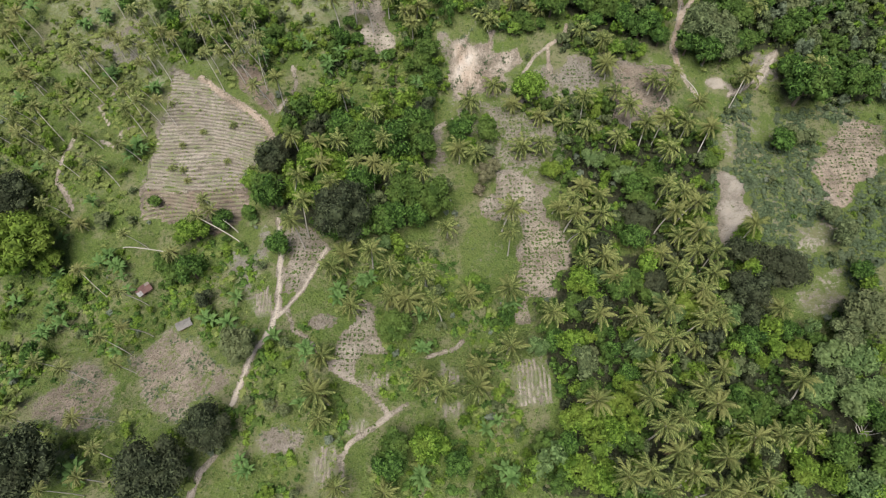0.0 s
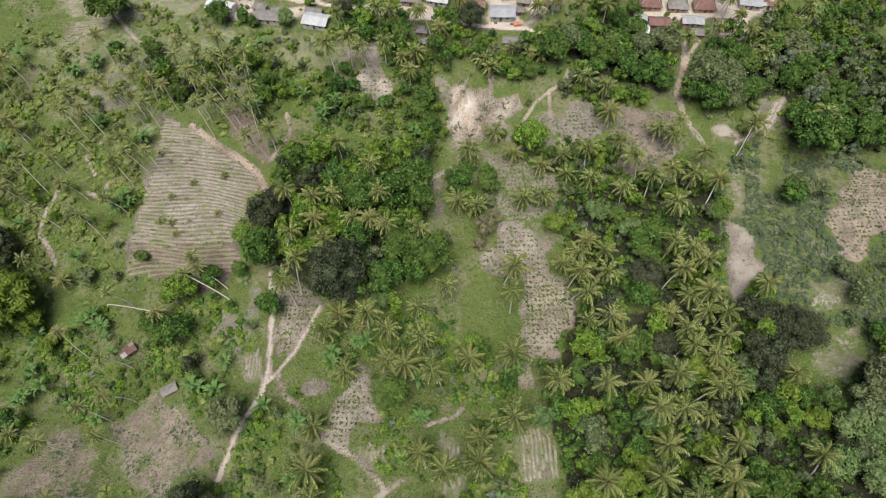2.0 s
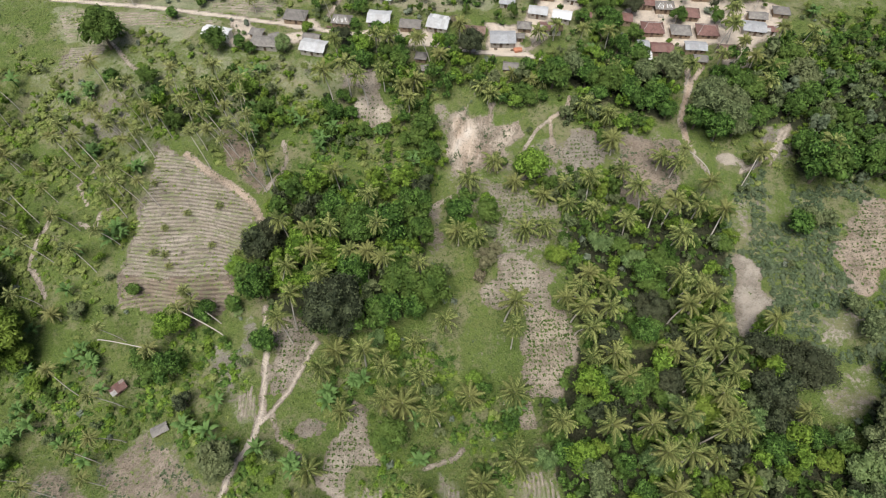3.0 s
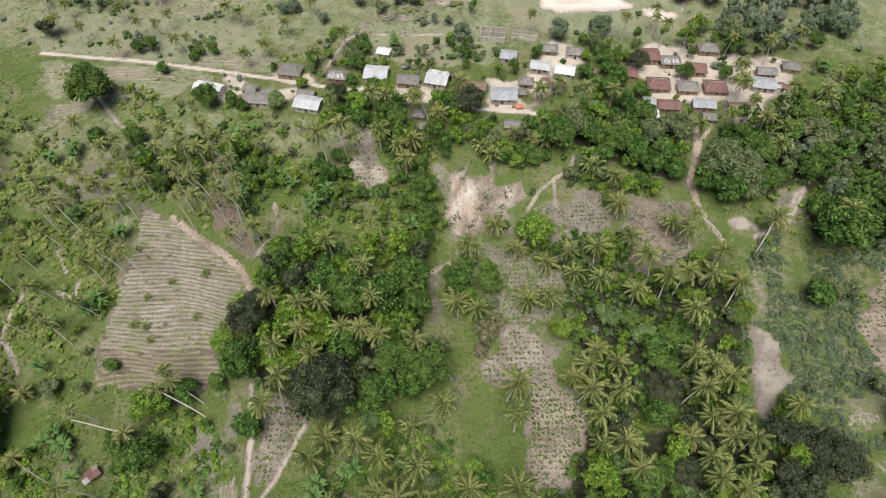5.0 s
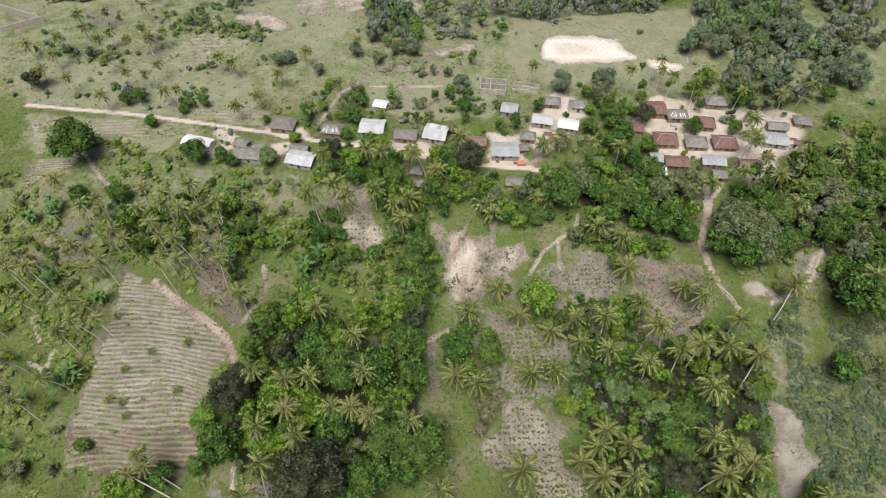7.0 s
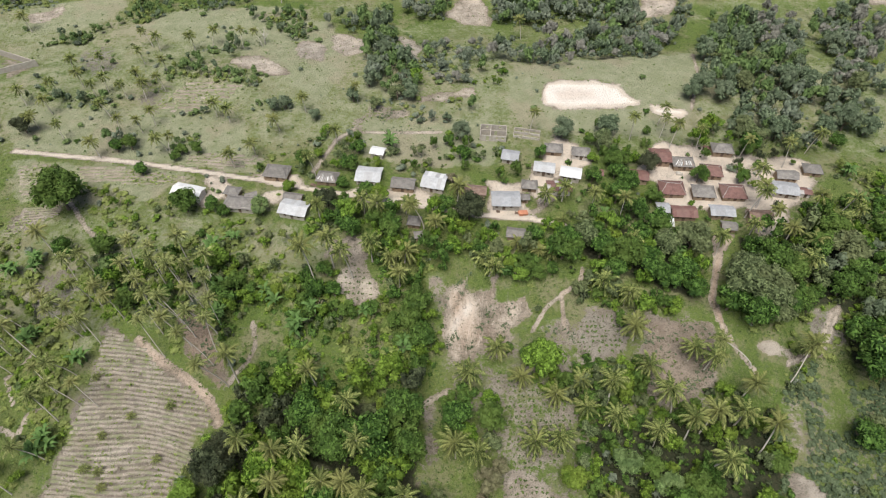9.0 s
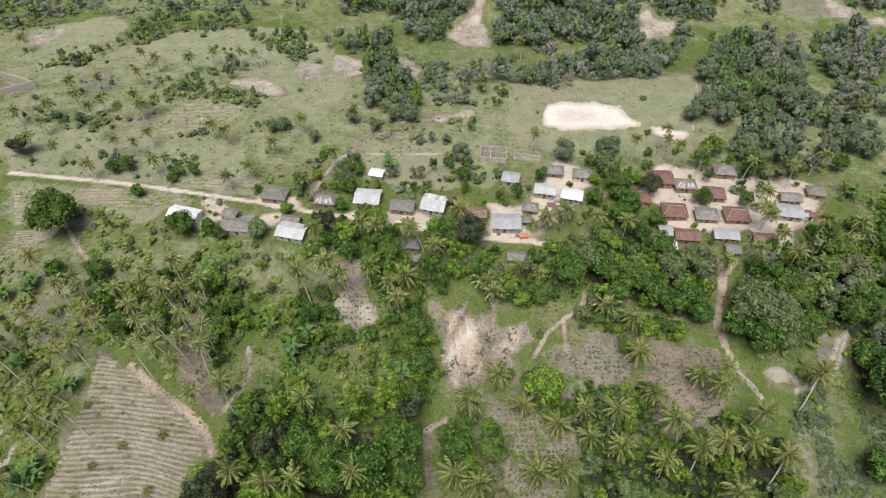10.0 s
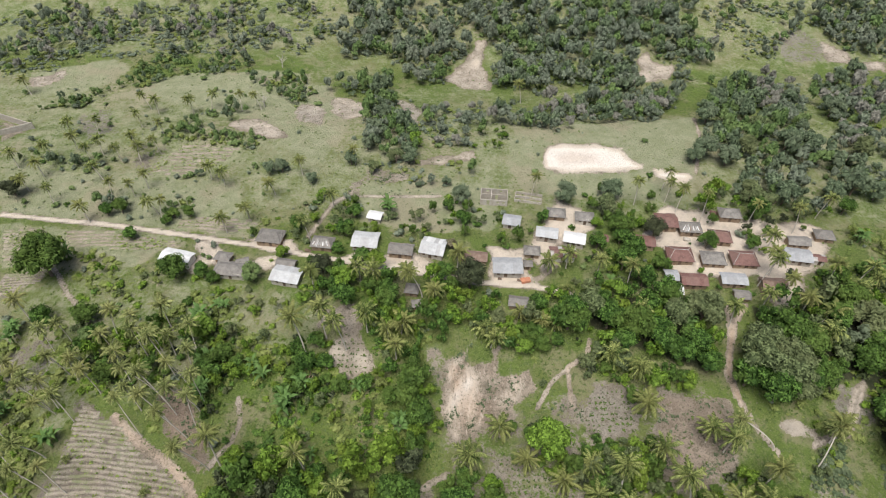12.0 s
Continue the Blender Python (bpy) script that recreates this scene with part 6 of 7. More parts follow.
def zone(name, kind, poly):
    """Fills an area with wild growth of its kind."""
    per = MIX[kind]
    p = np.array(poly)
    lo, hi = p.min(0), p.max(0)
    edge = min(3.0, 0.06 * min(hi - lo))
    lo, hi = lo - edge, hi + edge
    box_area = (hi[0] - lo[0]) * (hi[1] - lo[1])
    r = random.Random(len(name) * 1000 + int(box_area))
    for which, rate in enumerate(per[:5]):
        for _ in range(int(box_area / 100 * rate)):
            x, y = r.uniform(lo[0], hi[0]), r.uniform(lo[1], hi[1])
            if inside(poly, np.array([x]), np.array([y]))[0] < edge * (math.sin(x / 4.3 + 2 * math.sin(y / 6.1)) + 0.6 * math.sin(y / 3.1 + x / 7)):
                continue
            R = r.uniform(per[6], per[7])
            own = (R * 0.38, 1.2, 0.5, 0.9, 0.1)[which]
            if not free(x, y, (R * 0.75, 1.2, 0.8, 1.5, 0.4)[which]) or which < 4 and not clear_of(x, y, own):
                continue
            if which == 4 and kind not in ("dust", "grove") and math.sin(x / 5.3 + 2 * math.sin(y / 9.1)) + math.sin(y / 4.7 + 2 * math.sin(x / 7.7)) < r.uniform(-1.2, 0.7):
                continue
            if which == 0 and kind in ("far", "far_open", "east") and math.sin(x / 11.3 + 2 * math.sin(y / 19.0)) + math.sin(y / 9.7 + 2 * math.sin(x / 17.0)) < (r.uniform(-2.2, -0.5) if kind == "far" else r.uniform(-1.6, 0.1)):
                continue
            if which < 4:
                claim(x, y, own)
            if which == 0:
                k = r.choice(per[5])
                k = "o" if k == "s" else k
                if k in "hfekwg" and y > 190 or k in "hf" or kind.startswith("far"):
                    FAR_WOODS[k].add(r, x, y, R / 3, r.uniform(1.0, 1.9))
                else:
                    if COUNT["tree"] < MANY:
                        COUNT["tree"] += 1
                        stand(x, y, R, k)
                    else:
                        WOODS[k, y < 150].add(r, x, y, R / 3, r.uniform(0.85, 1.5))
            elif which == 1 and COUNT["palm"] < MANY:
                COUNT["palm"] += 1
                palm(x, y, r.uniform(8, 12))
            elif which == 2 and COUNT["bush"] < MANY:
                COUNT["bush"] += 1
                r.choice(BUSH[r.choice("gglod" if kind in ("forest", "grove") else "llo" if kind in ("scrub", "palmy") else "gglo")]).put(x, y, r.uniform(0.6, 1.4), r.uniform(0, 360), r.uniform(0.8, 1.2))
            elif which == 3 and COUNT["banana"] < 170:
                COUNT["banana"] += 1
                for _ in range(r.randint(1, 4)):
                    r.choice(BANANAS).put(x + r.uniform(-1.6, 1.6), y + r.uniform(-1.6, 1.6), r.uniform(0.95, 1.4), r.uniform(0, 360))
            elif which == 4:
                SHRUBS[r.choice({"dust": "sss", "far": "hhk", "far_open": "hhy", "open": "hhk", "scrub": "yyyyl", "palmy": "yyyl", "forest": "ggd", "valley": "ggglly", "grove": "ggdl", "hedge": "kkh", "bright_hedge": "kky", "grey_brush": "hs", "ravine": "kh", "east": "h"}.get(kind, "gglol"))].add(r, x, y, (0.9 if kind == "forest" else 0.35 if kind == "dust" else 0.45) + (1.05 if kind == "dust" else 1.5) * r.random() ** 1.8, r.uniform(0.35, 0.7) if kind in ("dust", "scrub", "valley", "palmy", "grass", "far_open") else r.uniform(0.7, 1.1))


zone("jungle", "forest", [(31.9, 80.1), (79, 81.7), (89.9, 53.2), (111.1, 51.6), (97.5, 14.6), (9.5, 14.6), (26.3, 29.4), (25.7, 37.3), (22.4, 52.5)])
zone("far_jungle", "forest", [(90.5, 59.6), (116.7, 67.2), (109.9, 48.6), (88.9, 50.1)])
zone("centre_wood", "wood", [(-50.2, 121.8), (-39.4, 126.3), (-0.7, 130.9), (-0.6, 87.4), (-28.9, 79.1), (-48.6, 86.2)])
zone("palm_floor_b", "grove", [(25.9, 131.8), (51.2, 132.4), (51.1, 119.7), (20.9, 120.2)])
zone("palm_floor", "grove", [(17.5, 137.8), (31.4, 131), (69.6, 127.1), (37, 114.9), (25.4, 119.5)])
zone("west_stand", "palmy", [(-141, 139.4), (-86.9, 133.6), (-87.1, 99.8), (-113.6, 95.2), (-131, 100.2)])
zone("palm_grove", "grove", [(31, 125.5), (84.7, 124.6), (77, 79.8), (34.4, 81.5)])
zone("west_slope", "scrub", [(-142.4, 145.6), (-87.6, 137.9), (-87.7, 88.5), (-125.6, 74.8)])
zone("south_west", "valley", [(-125.6, 75.1), (-53, 82.7), (-44.3, 58.3), (-50.9, 46.1), (-86.4, 48.7), (-112.1, 39.5)])
zone("north_west_belt", "palmy", [(-144.3, 154), (-88.2, 153.6), (-57, 167.5), (-53.3, 128.7), (-71, 134.5), (-85.9, 140.8), (-141, 139.4)])
zone("brush", "valley", [(-52, 154.3), (1.1, 155.1), (1, 124.8), (-49.2, 120.9)])
zone("south_mid", "valley", [(-51.4, 49), (-32.7, 58.4), (-22.3, 37.7), (-28, 14.8), (-48.2, 14.8)])
zone("south_centre", "valley", [(-20.2, 46.3), (16.2, 46.2), (24.4, 14.7), (-18.1, 14.8)])
zone("mid_valley", "valley", [(-28.9, 79.1), (20.1, 80.5), (18.2, 52.7), (-13.2, 46.5), (-27, 58.5)])
zone("south_left", "scrub", [(-112.1, 39.5), (-49.1, 34.9), (-45.7, 14.8), (-98.7, 14.8)])
zone("east_scrub", "dust", [(83.9, 125.5), (137.8, 127.1), (116.7, 67.2), (97.7, 72), (87.1, 83.1), (80.2, 79.8), (81, 105.5)])
zone("north_east", "mixed", [(80.9, 165.9), (148.5, 168.6), (137.8, 127.2), (107.4, 126.7), (94.7, 140.2), (79.7, 142.6)])
zone("village_wood", "belt", [(34.6, 175.4), (73.2, 172.9), (69.1, 145.5), (41.5, 158)])
zone("east_wood", "mixed", [(79.2, 163.2), (124.1, 171.7), (109.1, 139.3), (99.1, 146.6), (89.8, 142.8), (78.3, 144.8)])
zone("under_village", "belt", [(-36.6, 177.2), (14, 172.6), (35.7, 171.5), (35.7, 158), (25.1, 154.6), (9, 160.3), (3.1, 152.4), (1.7, 144.5), (-9.5, 141.4), (-13.1, 156.9), (-31.5, 163.8)])
zone("left_brush", "scrub", [(-83.1, 169.8), (-36.8, 178.3), (-30.4, 142.6), (-48.3, 142.1), (-60, 156.8)])
zone("west_palms", "palmy", [(-113.2, 157), (-90.7, 161.2), (-54.9, 160.1), (-50.4, 139.2), (-62.2, 133.3), (-84.7, 141.1), (-102.2, 133.2)])
zone("plateau_west", "open", [(-176.2, 277.2), (-43.2, 298.8), (-23.3, 202.3), (-56.2, 192.6), (-136.5, 204)])
zone("slope_a", "grove", [(-39.5, 156.7), (-26.2, 156.6), (-25.1, 144.2), (-28.8, 140), (-37.2, 142.3)])
zone("slope_c", "grove", [(-61.7, 163.3), (-50.5, 160.1), (-48.6, 143.5), (-53, 133.6), (-57.7, 141.6)])
zone("slope_d", "scrub", [(-25.1, 144.2), (-11.2, 147.6), (-10.7, 136.2), (-19.9, 132.9), (-28.2, 134.8)])
zone("slope_e", "grass", [(-51.3, 143.4), (-29.1, 142.7), (-27.4, 128.5), (-47.6, 126.2)])
zone("slope_g", "grove", [(-92.2, 161.1), (-54.6, 158.5), (-54, 149.2), (-70.2, 142.7), (-78.3, 142.5), (-88.1, 150)])
zone("slope_i", "belt", [(7.6, 164.1), (35.4, 169.6), (34.2, 158), (23.5, 152.4), (13.4, 158.1)])
zone("slope_j", "grove", [(37.1, 158), (48, 152), (51, 144.7), (38.6, 146.4)])
zone("slope_l", "belt", [(60.6, 157.7), (70.5, 157.2), (68.2, 144.1), (51.2, 146.1)])
zone("yards", "yard", [(-79, 195.5), (-46, 192.4), (4.7, 187.3), (41.5, 213.5), (73.7, 210.7), (121.9, 200.8), (113.9, 180.9), (92.5, 160.3), (74.7, 172.8), (29.7, 174.2), (-11.1, 176.7), (-59.2, 178.4)])
zone("east_edge", "grove", [(104, 173.7), (113.9, 180.9), (156.8, 191.7), (141.2, 163.8), (97.5, 162)])
zone("east_field", "scrub", [(116.7, 217.6), (123.7, 200.8), (158.3, 194.1), (151.5, 182.7), (118.5, 190.4)])
zone("right_wood", "mixed", [(124.1, 171.7), (154.6, 176.8), (134.8, 135.3), (109.1, 139.3)])
zone("left_wood", "scrub", [(-152.9, 174.4), (-121.1, 174.3), (-105.2, 139), (-133.1, 139.2)])
zone("left_plateau", "open", [(-225.3, 276.2), (-176.2, 277.2), (-136.5, 204), (-175.4, 203.9)])
zone("left_jungle", "scrub", [(-159.2, 154.1), (-144.3, 154), (-98.7, 14.7), (-109, 14.7)])
zone("village_mid", "gardens", [(51.2, 206.6), (66.5, 202.9), (59.4, 179.8), (64.7, 175.4), (48.5, 173.6), (46.4, 188.4)])
zone("village_row", "gardens", [(-42.1, 210.1), (-15.1, 210.6), (-13.7, 191.7), (-35.8, 192.4)])
zone("village_green", "gardens", [(-16.9, 210.5), (23.2, 213.5), (28, 188), (14.5, 185.2), (4.7, 189.6), (-16.1, 199.6)])
zone("village_edge", "scrub", [(-114.8, 191.6), (-75.7, 180.3), (-55.1, 174.5), (-41.8, 170.6), (-66.9, 166.6), (-99.6, 168.2)])
zone("hedge_a", "bright_hedge", [(-128.4, 285.8), (-128.5, 298.6), (-119.9, 305.4), (-110, 304.8), (-102, 292.3), (-111.2, 286.6), (-119.7, 281.1)])
zone("hedge_b", "hedge", [(-102.5, 292.3), (-96.1, 303.4), (-82.7, 303.8), (-80.9, 296.2), (-97.8, 288.6)])
zone("hedge_c", "hedge", [(-136.3, 230.7), (-130.4, 229.9), (-120.1, 228.1), (-115.6, 235.8), (-110, 228.8), (-116.5, 223.8), (-127.4, 222.9), (-132.4, 225.6)])
zone("hedge_d", "bright_hedge", [(-99.1, 242.7), (-95.4, 252.5), (-90.8, 254.6), (-84.4, 245.9), (-68, 243.7), (-57.4, 241.6), (-68, 235.4), (-71.1, 228.2), (-75.9, 231.5), (-85, 239.5), (-94.8, 238.7)])
zone("hedge_e", "hedge", [(-89.6, 259.5), (-81.6, 263.3), (-72.1, 261.6), (-72.4, 254.3), (-84.5, 254.6)])
zone("hedge_f", "bright_hedge", [(-79.8, 291.9), (-58.4, 290.5), (-48.1, 280.5), (-54.1, 266.2), (-61.4, 270.1), (-68.4, 282.5), (-76.3, 282.1)])
zone("hedge_g", "hedge", [(-98, 219.3), (-89.5, 222.1), (-81.5, 223.8), (-79.5, 220.1), (-90, 217.9)])
zone("hedge_h", "hedge", [(-107.1, 203.5), (-105.2, 209.7), (-99.1, 209.9), (-96.3, 204.3)])
zone("hedge_i", "bright_hedge", [(-86.3, 201.8), (-82.7, 207), (-76.8, 208.4), (-75.3, 203.1)])
zone("fence_line", "bright_hedge", [(-157.5, 266.8), (-143.1, 269.1), (-129.2, 281.9), (-126.1, 278.2), (-139, 264.9), (-152.4, 260.9)])
zone("far_scrub", "far_open", [(-164.1, 305.5), (-134.7, 305.8), (-81.2, 307.8), (-55.4, 316.2), (-48.5, 343), (-49.7, 355.9), (-182.1, 353.2)])
zone("far_scrub_b", "far_open", [(-178.5, 281.5), (-168.9, 290.4), (-137.1, 305.7), (-143.6, 328.7), (-186.2, 348.7), (-213.8, 348.8)])
zone("wood_a", "far", [(-42.9, 312.2), (-46.7, 332.2), (-35.4, 342.7), (-25.7, 335.1), (-22, 316.4), (-34.4, 312.6)])
zone("wood_b", "far", [(-24.3, 312.1), (-15.3, 330.1), (5.9, 334.2), (11.5, 317.3), (5.8, 308.4), (3.2, 295.6), (-13.7, 292.5), (-21.2, 297.4)])
zone("wood_c", "far", [(-49.8, 356.6), (117.4, 356.6), (117.7, 342.5), (126.8, 334.3), (120.4, 319.1), (104.9, 299.5), (88.3, 294.8), (53.3, 288.8), (24.5, 285.6), (23.7, 294.6), (26.2, 313), (22.2, 329.1), (0.6, 334.2), (-20.9, 335.1)])
zone("wood_d", "far_open", [(119.9, 319.1), (126.9, 335.1), (120.9, 356.8), (184.8, 357.6), (177.9, 336.3), (161.9, 336.4), (152.7, 316.8)])
zone("wood_e", "far", [(185.1, 358.4), (219.1, 356.8), (202.7, 316.3), (187.7, 319.5), (180.2, 335.3)])
zone("hedge_row", "east", [(19.4, 252), (23, 270.9), (33.2, 278.2), (41.5, 270.5), (53.8, 276.4), (65.9, 279.3), (78.1, 293), (94.2, 289.6), (96, 277.9), (87.7, 259.7), (71.5, 256.8), (60.1, 253.6), (38.4, 249.6), (26, 250.3)])
zone("ravine", "ravine", [(-21, 294.2), (-12.7, 282), (-6.8, 248.2), (-10.2, 233.4), (-14, 224), (-23.1, 223.8), (-27, 236.4), (-26.9, 259.4), (-31.7, 280.7), (-40.4, 277.5), (-49.9, 280.1), (-32.7, 291)])
zone("dull_gully", "far_open", [(-7.7, 262.3), (16.7, 271.3), (17.7, 250.7), (11, 236.9), (-2.8, 233.8), (-6.7, 246.4)])
zone("wood_east", "ravine", [(90.7, 232.3), (112.4, 288.4), (125, 295.4), (125.8, 283.5), (121.1, 263.2), (135.6, 262.5), (130.6, 245.9), (137, 242.2), (138.6, 232.3), (150.7, 225.8), (147.1, 216.9), (129.7, 216.9), (118, 219.9), (114.8, 226.3), (104.6, 230.1)])
zone("grey_brush", "grey_brush", [(125, 285.7), (134.4, 300.8), (150.4, 295.2), (139.7, 267.9), (122.4, 264.5)])
zone("wood_far_east", "east", [(153, 277.9), (165.1, 294.9), (179, 305.4), (198.4, 306.5), (152.6, 228.1), (148.7, 241.3), (141.9, 245.7), (146.2, 261.7)])
zone("grey_brush_b", "grey_brush", [(123.9, 226.1), (138.4, 237.1), (148.6, 246), (151.1, 235), (141.1, 226.2)])
zone("valley_shrubs", "far_open", [(117.3, 301.2), (135.7, 297.9), (155.9, 293.9), (143.5, 275.2), (126.8, 287.3), (116.8, 292.7)])
zone("village_trees", "ravine", [(93.9, 212.9), (101.7, 222.4), (111.2, 227.1), (119.8, 217.2), (119.5, 205.9), (113.2, 199.8), (103.5, 206.3)])
zone("pitch_trees", "belt", [(78.5, 202.3), (83.7, 212.1), (98.3, 219.8), (93.6, 199), (84, 196.2)])
zone("orchard", "orchard", [(12.6, 236.9), (15.4, 246.7), (26.1, 255.8), (26.3, 238.3), (20.8, 233.8)])
zone("row_scrub", "far_open", [(-25.7, 227.4), (-6.6, 231), (10.8, 228.2), (14.2, 216.7), (-9.9, 216.1), (-15.8, 223.1)])
zone("hill_top", "far", [(-300, 405), (300, 405), (300, 470), (-300, 470)])
zone("all_over", "open", [(-130.5, 9.8), (130, 10), (150, 260), (-170, 260)])
zone("yard_hedge", "scrub", [(-58.5, 202.4), (-39.7, 199.9), (-35.7, 191.1), (-49.4, 192.6)])
zone("slope_m", "scrub", [(-31.4, 163), (3, 163.8), (3.1, 136.6), (-27.5, 129.7)])
zone("slope_n", "grass", [(-103.3, 170.1), (-64, 166.7), (-60, 156.8), (-97.9, 156.4)])
zone("slope_o", "scrub", [(25.1, 155.3), (56.6, 151.9), (53.6, 143.2), (27.1, 143.9)])
zone("slope_p", "scrub", [(75.9, 150.7), (114.3, 150.9), (100.4, 119), (82.5, 119.4), (85.2, 136.4)])
for k, label in (("g", "thicket of crowded green leafy trees"), ("d", "thicket of crowded dark green trees"), ("l", "thicket of light yellow-green trees"), ("o", "thicket of dusty olive trees"), ("b", "thicket of bright green leafy trees"), ("y", "thicket of pale yellowish trees"), ("e", "thicket of green leafy trees in a haze-paled colour"), ("k", "thicket of pale green leafy trees")):
    for near in (True, False):
        WOODS[k, near].build("thicket", LEAF[k], label, "trees")
for k, label in (("f", "dense grey-green woodland over the far hillside"), ("h", "green woodland over the far hillside"), ("g", "dark green trees among the far hillside woods"), ("o", "olive trees among the far hillside woods"), ("e", "green trees among the far hillside woods, haze-paled in colour"), ("k", "pale green leafy trees among the far woods"), ("w", "grey nearly leafless trees among the far woods")):
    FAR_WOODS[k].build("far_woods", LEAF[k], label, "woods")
for k, label in (("g", "green undergrowth of low leafy shrubs"), ("y", "pale yellowish undergrowth of low weedy shrubs"), ("h", "grey-green undergrowth over the far hillside"), ("k", "pale green low hedge shrubs"), ("d", "dark green undergrowth of low leafy shrubs"), ("l", "yellow-green undergrowth of low shrubs"), ("o", "olive undergrowth of low shrubs"), ("s", "dusty grey-green undergrowth of low shrubs")):
    SHRUBS[k].build("undergrowth", LEAF[k], label, "shrubs")

# ---- dead wood and yard clutter ----


def bare_tree(x, y, size, lean, turn, material, label):
    """A dead tree: trunk and forked bare branches."""
    r = np.random.default_rng(int(abs(x * 3 + y)))
    base = tagged(new("dead_tree"), label, "dead tree")
    base.matrix_basis = pose(x, y, height(x, y), 0, lean, turn)
    part("trunk", mesh("trunk", *tube([(0, 0, -0.4), (0.1, 0, size * 0.3), (0.05, 0.1, size * 0.6)], [0.22, 0.16, 0.1]), material, True), base)
    for k in range(9):
        t, z = k * 2.4, size * (0.28 + 0.04 * k)
        d = np.array([math.cos(t), math.sin(t), 0.9])
        p0 = np.array([0.07, 0.05, z])
        p1 = p0 + d * size * 0.2
        p2 = p1 + (d + r.normal(0, 0.5, 3)) * size * 0.2
        part("branch", mesh("branch", *tube([p0, p1, p2], [0.1, 0.07, 0.03], 5), material, True), base)


GREY_WOOD = bark("grey_dead_wood", (0.30, 0.28, 0.25), (0.52, 0.49, 0.45))
RED_WOOD = bark("reddish_dead_wood", (0.30, 0.20, 0.15), (0.50, 0.36, 0.28))
bare_tree(-31.9, 143.6, 5, 35, 60, RED_WOOD, "reddish dead tree with bare branches on the slope")
bare_tree(94.6, 25.9, 7, 50, 60, GREY_WOOD, "grey bare dead tree leaning in the thicket")
bare_tree(-67.4, 265.5, 6, 5, 60, GREY_WOOD, "grey leafless tree at the edge of the meadow")
bare_tree(-66.9, 298, 6, 8, 60, GREY_WOOD, "grey leafless tree at the edge of the meadow")


def pile(name, x, y, w, d, h, material, label, rows=3):
    """A low stack: courses of rough pieces, each one a part."""
    r = np.random.default_rng(int(abs(x * 7 + y * 3)))
    base = tagged(new(name), label, "pile")
    base.matrix_basis = pose(x, y, height(x, y) - 0.02, 0, 0, float(r.uniform(-15, 15)))
    piece = mesh("block", *box(-0.5, -0.5, 0, 0.5, 0.5, 1), material)
    n = max(2, int(w / 0.5))
    for j in range(rows):
        for i in range(n - j // 2):
            ob = part("block", piece, base)
            ob.matrix_basis = pose((i - n / 2 + 0.5 + 0.25 * (j % 2)) * w / n, float(r.normal(0, 0.04)), j * h / rows, 0, 0, float(r.uniform(-6, 6))) @ Matrix.Diagonal((w / n * 0.92, d, h / rows * 0.96, 1))


ORANGE = roof_material("orange_brick", (0.40, 0.17, 0.10), (0.50, 0.23, 0.14), (0.34, 0.16, 0.10), 0.8)
pile("brick_stack", 25.1, 175.4, 2.6, 1.6, 0.8, ORANGE, "stack of bright orange fired bricks in the yard")
pile("firewood_pile", 17.9, 176.1, 1, 0.8, 0.3, WOOD, "low dark heap of firewood in the sandy yard")
pile("firewood_pile", 23.3, 175.6, 1.1, 0.8, 0.3, WOOD, "low dark heap of firewood in the sandy yard")
pile("firewood_pile", -51.2, 189.7, 1.6, 0.9, 0.4, WOOD, "low dark heap of firewood beside the road")
pile("firewood_pile", -37.3, 186.3, 1.8, 0.9, 0.4, WOOD, "low dark heap of firewood beside the road")
pile("brick_stack", 86.4, 203.5, 2.2, 1.4, 0.6, ROOF["rust"], "stack of dull red fired bricks between houses")
pile("block_stack", 74.9, 192.1, 2, 1.2, 0.6, WALL["p"], "stack of grey concrete blocks beside a house")
pile("block_stack", -21.3, 182.2, 1.6, 1, 0.5, WALL["p"], "stack of grey concrete blocks beside a house")

# ---- tilled ridges ----
RIDGE_SOIL = {"ridge": soil_material("ridge_soil", 0.25, 0.5), "ridge_m": soil_material("mauve_ridge_soil", 0.1, 0.05), "ridge_pale": soil_material("dry_ridge_soil", 0.26, 0.35), "ridge_y": soil_material("pale_ridge_soil", 0.3, 0.5)}


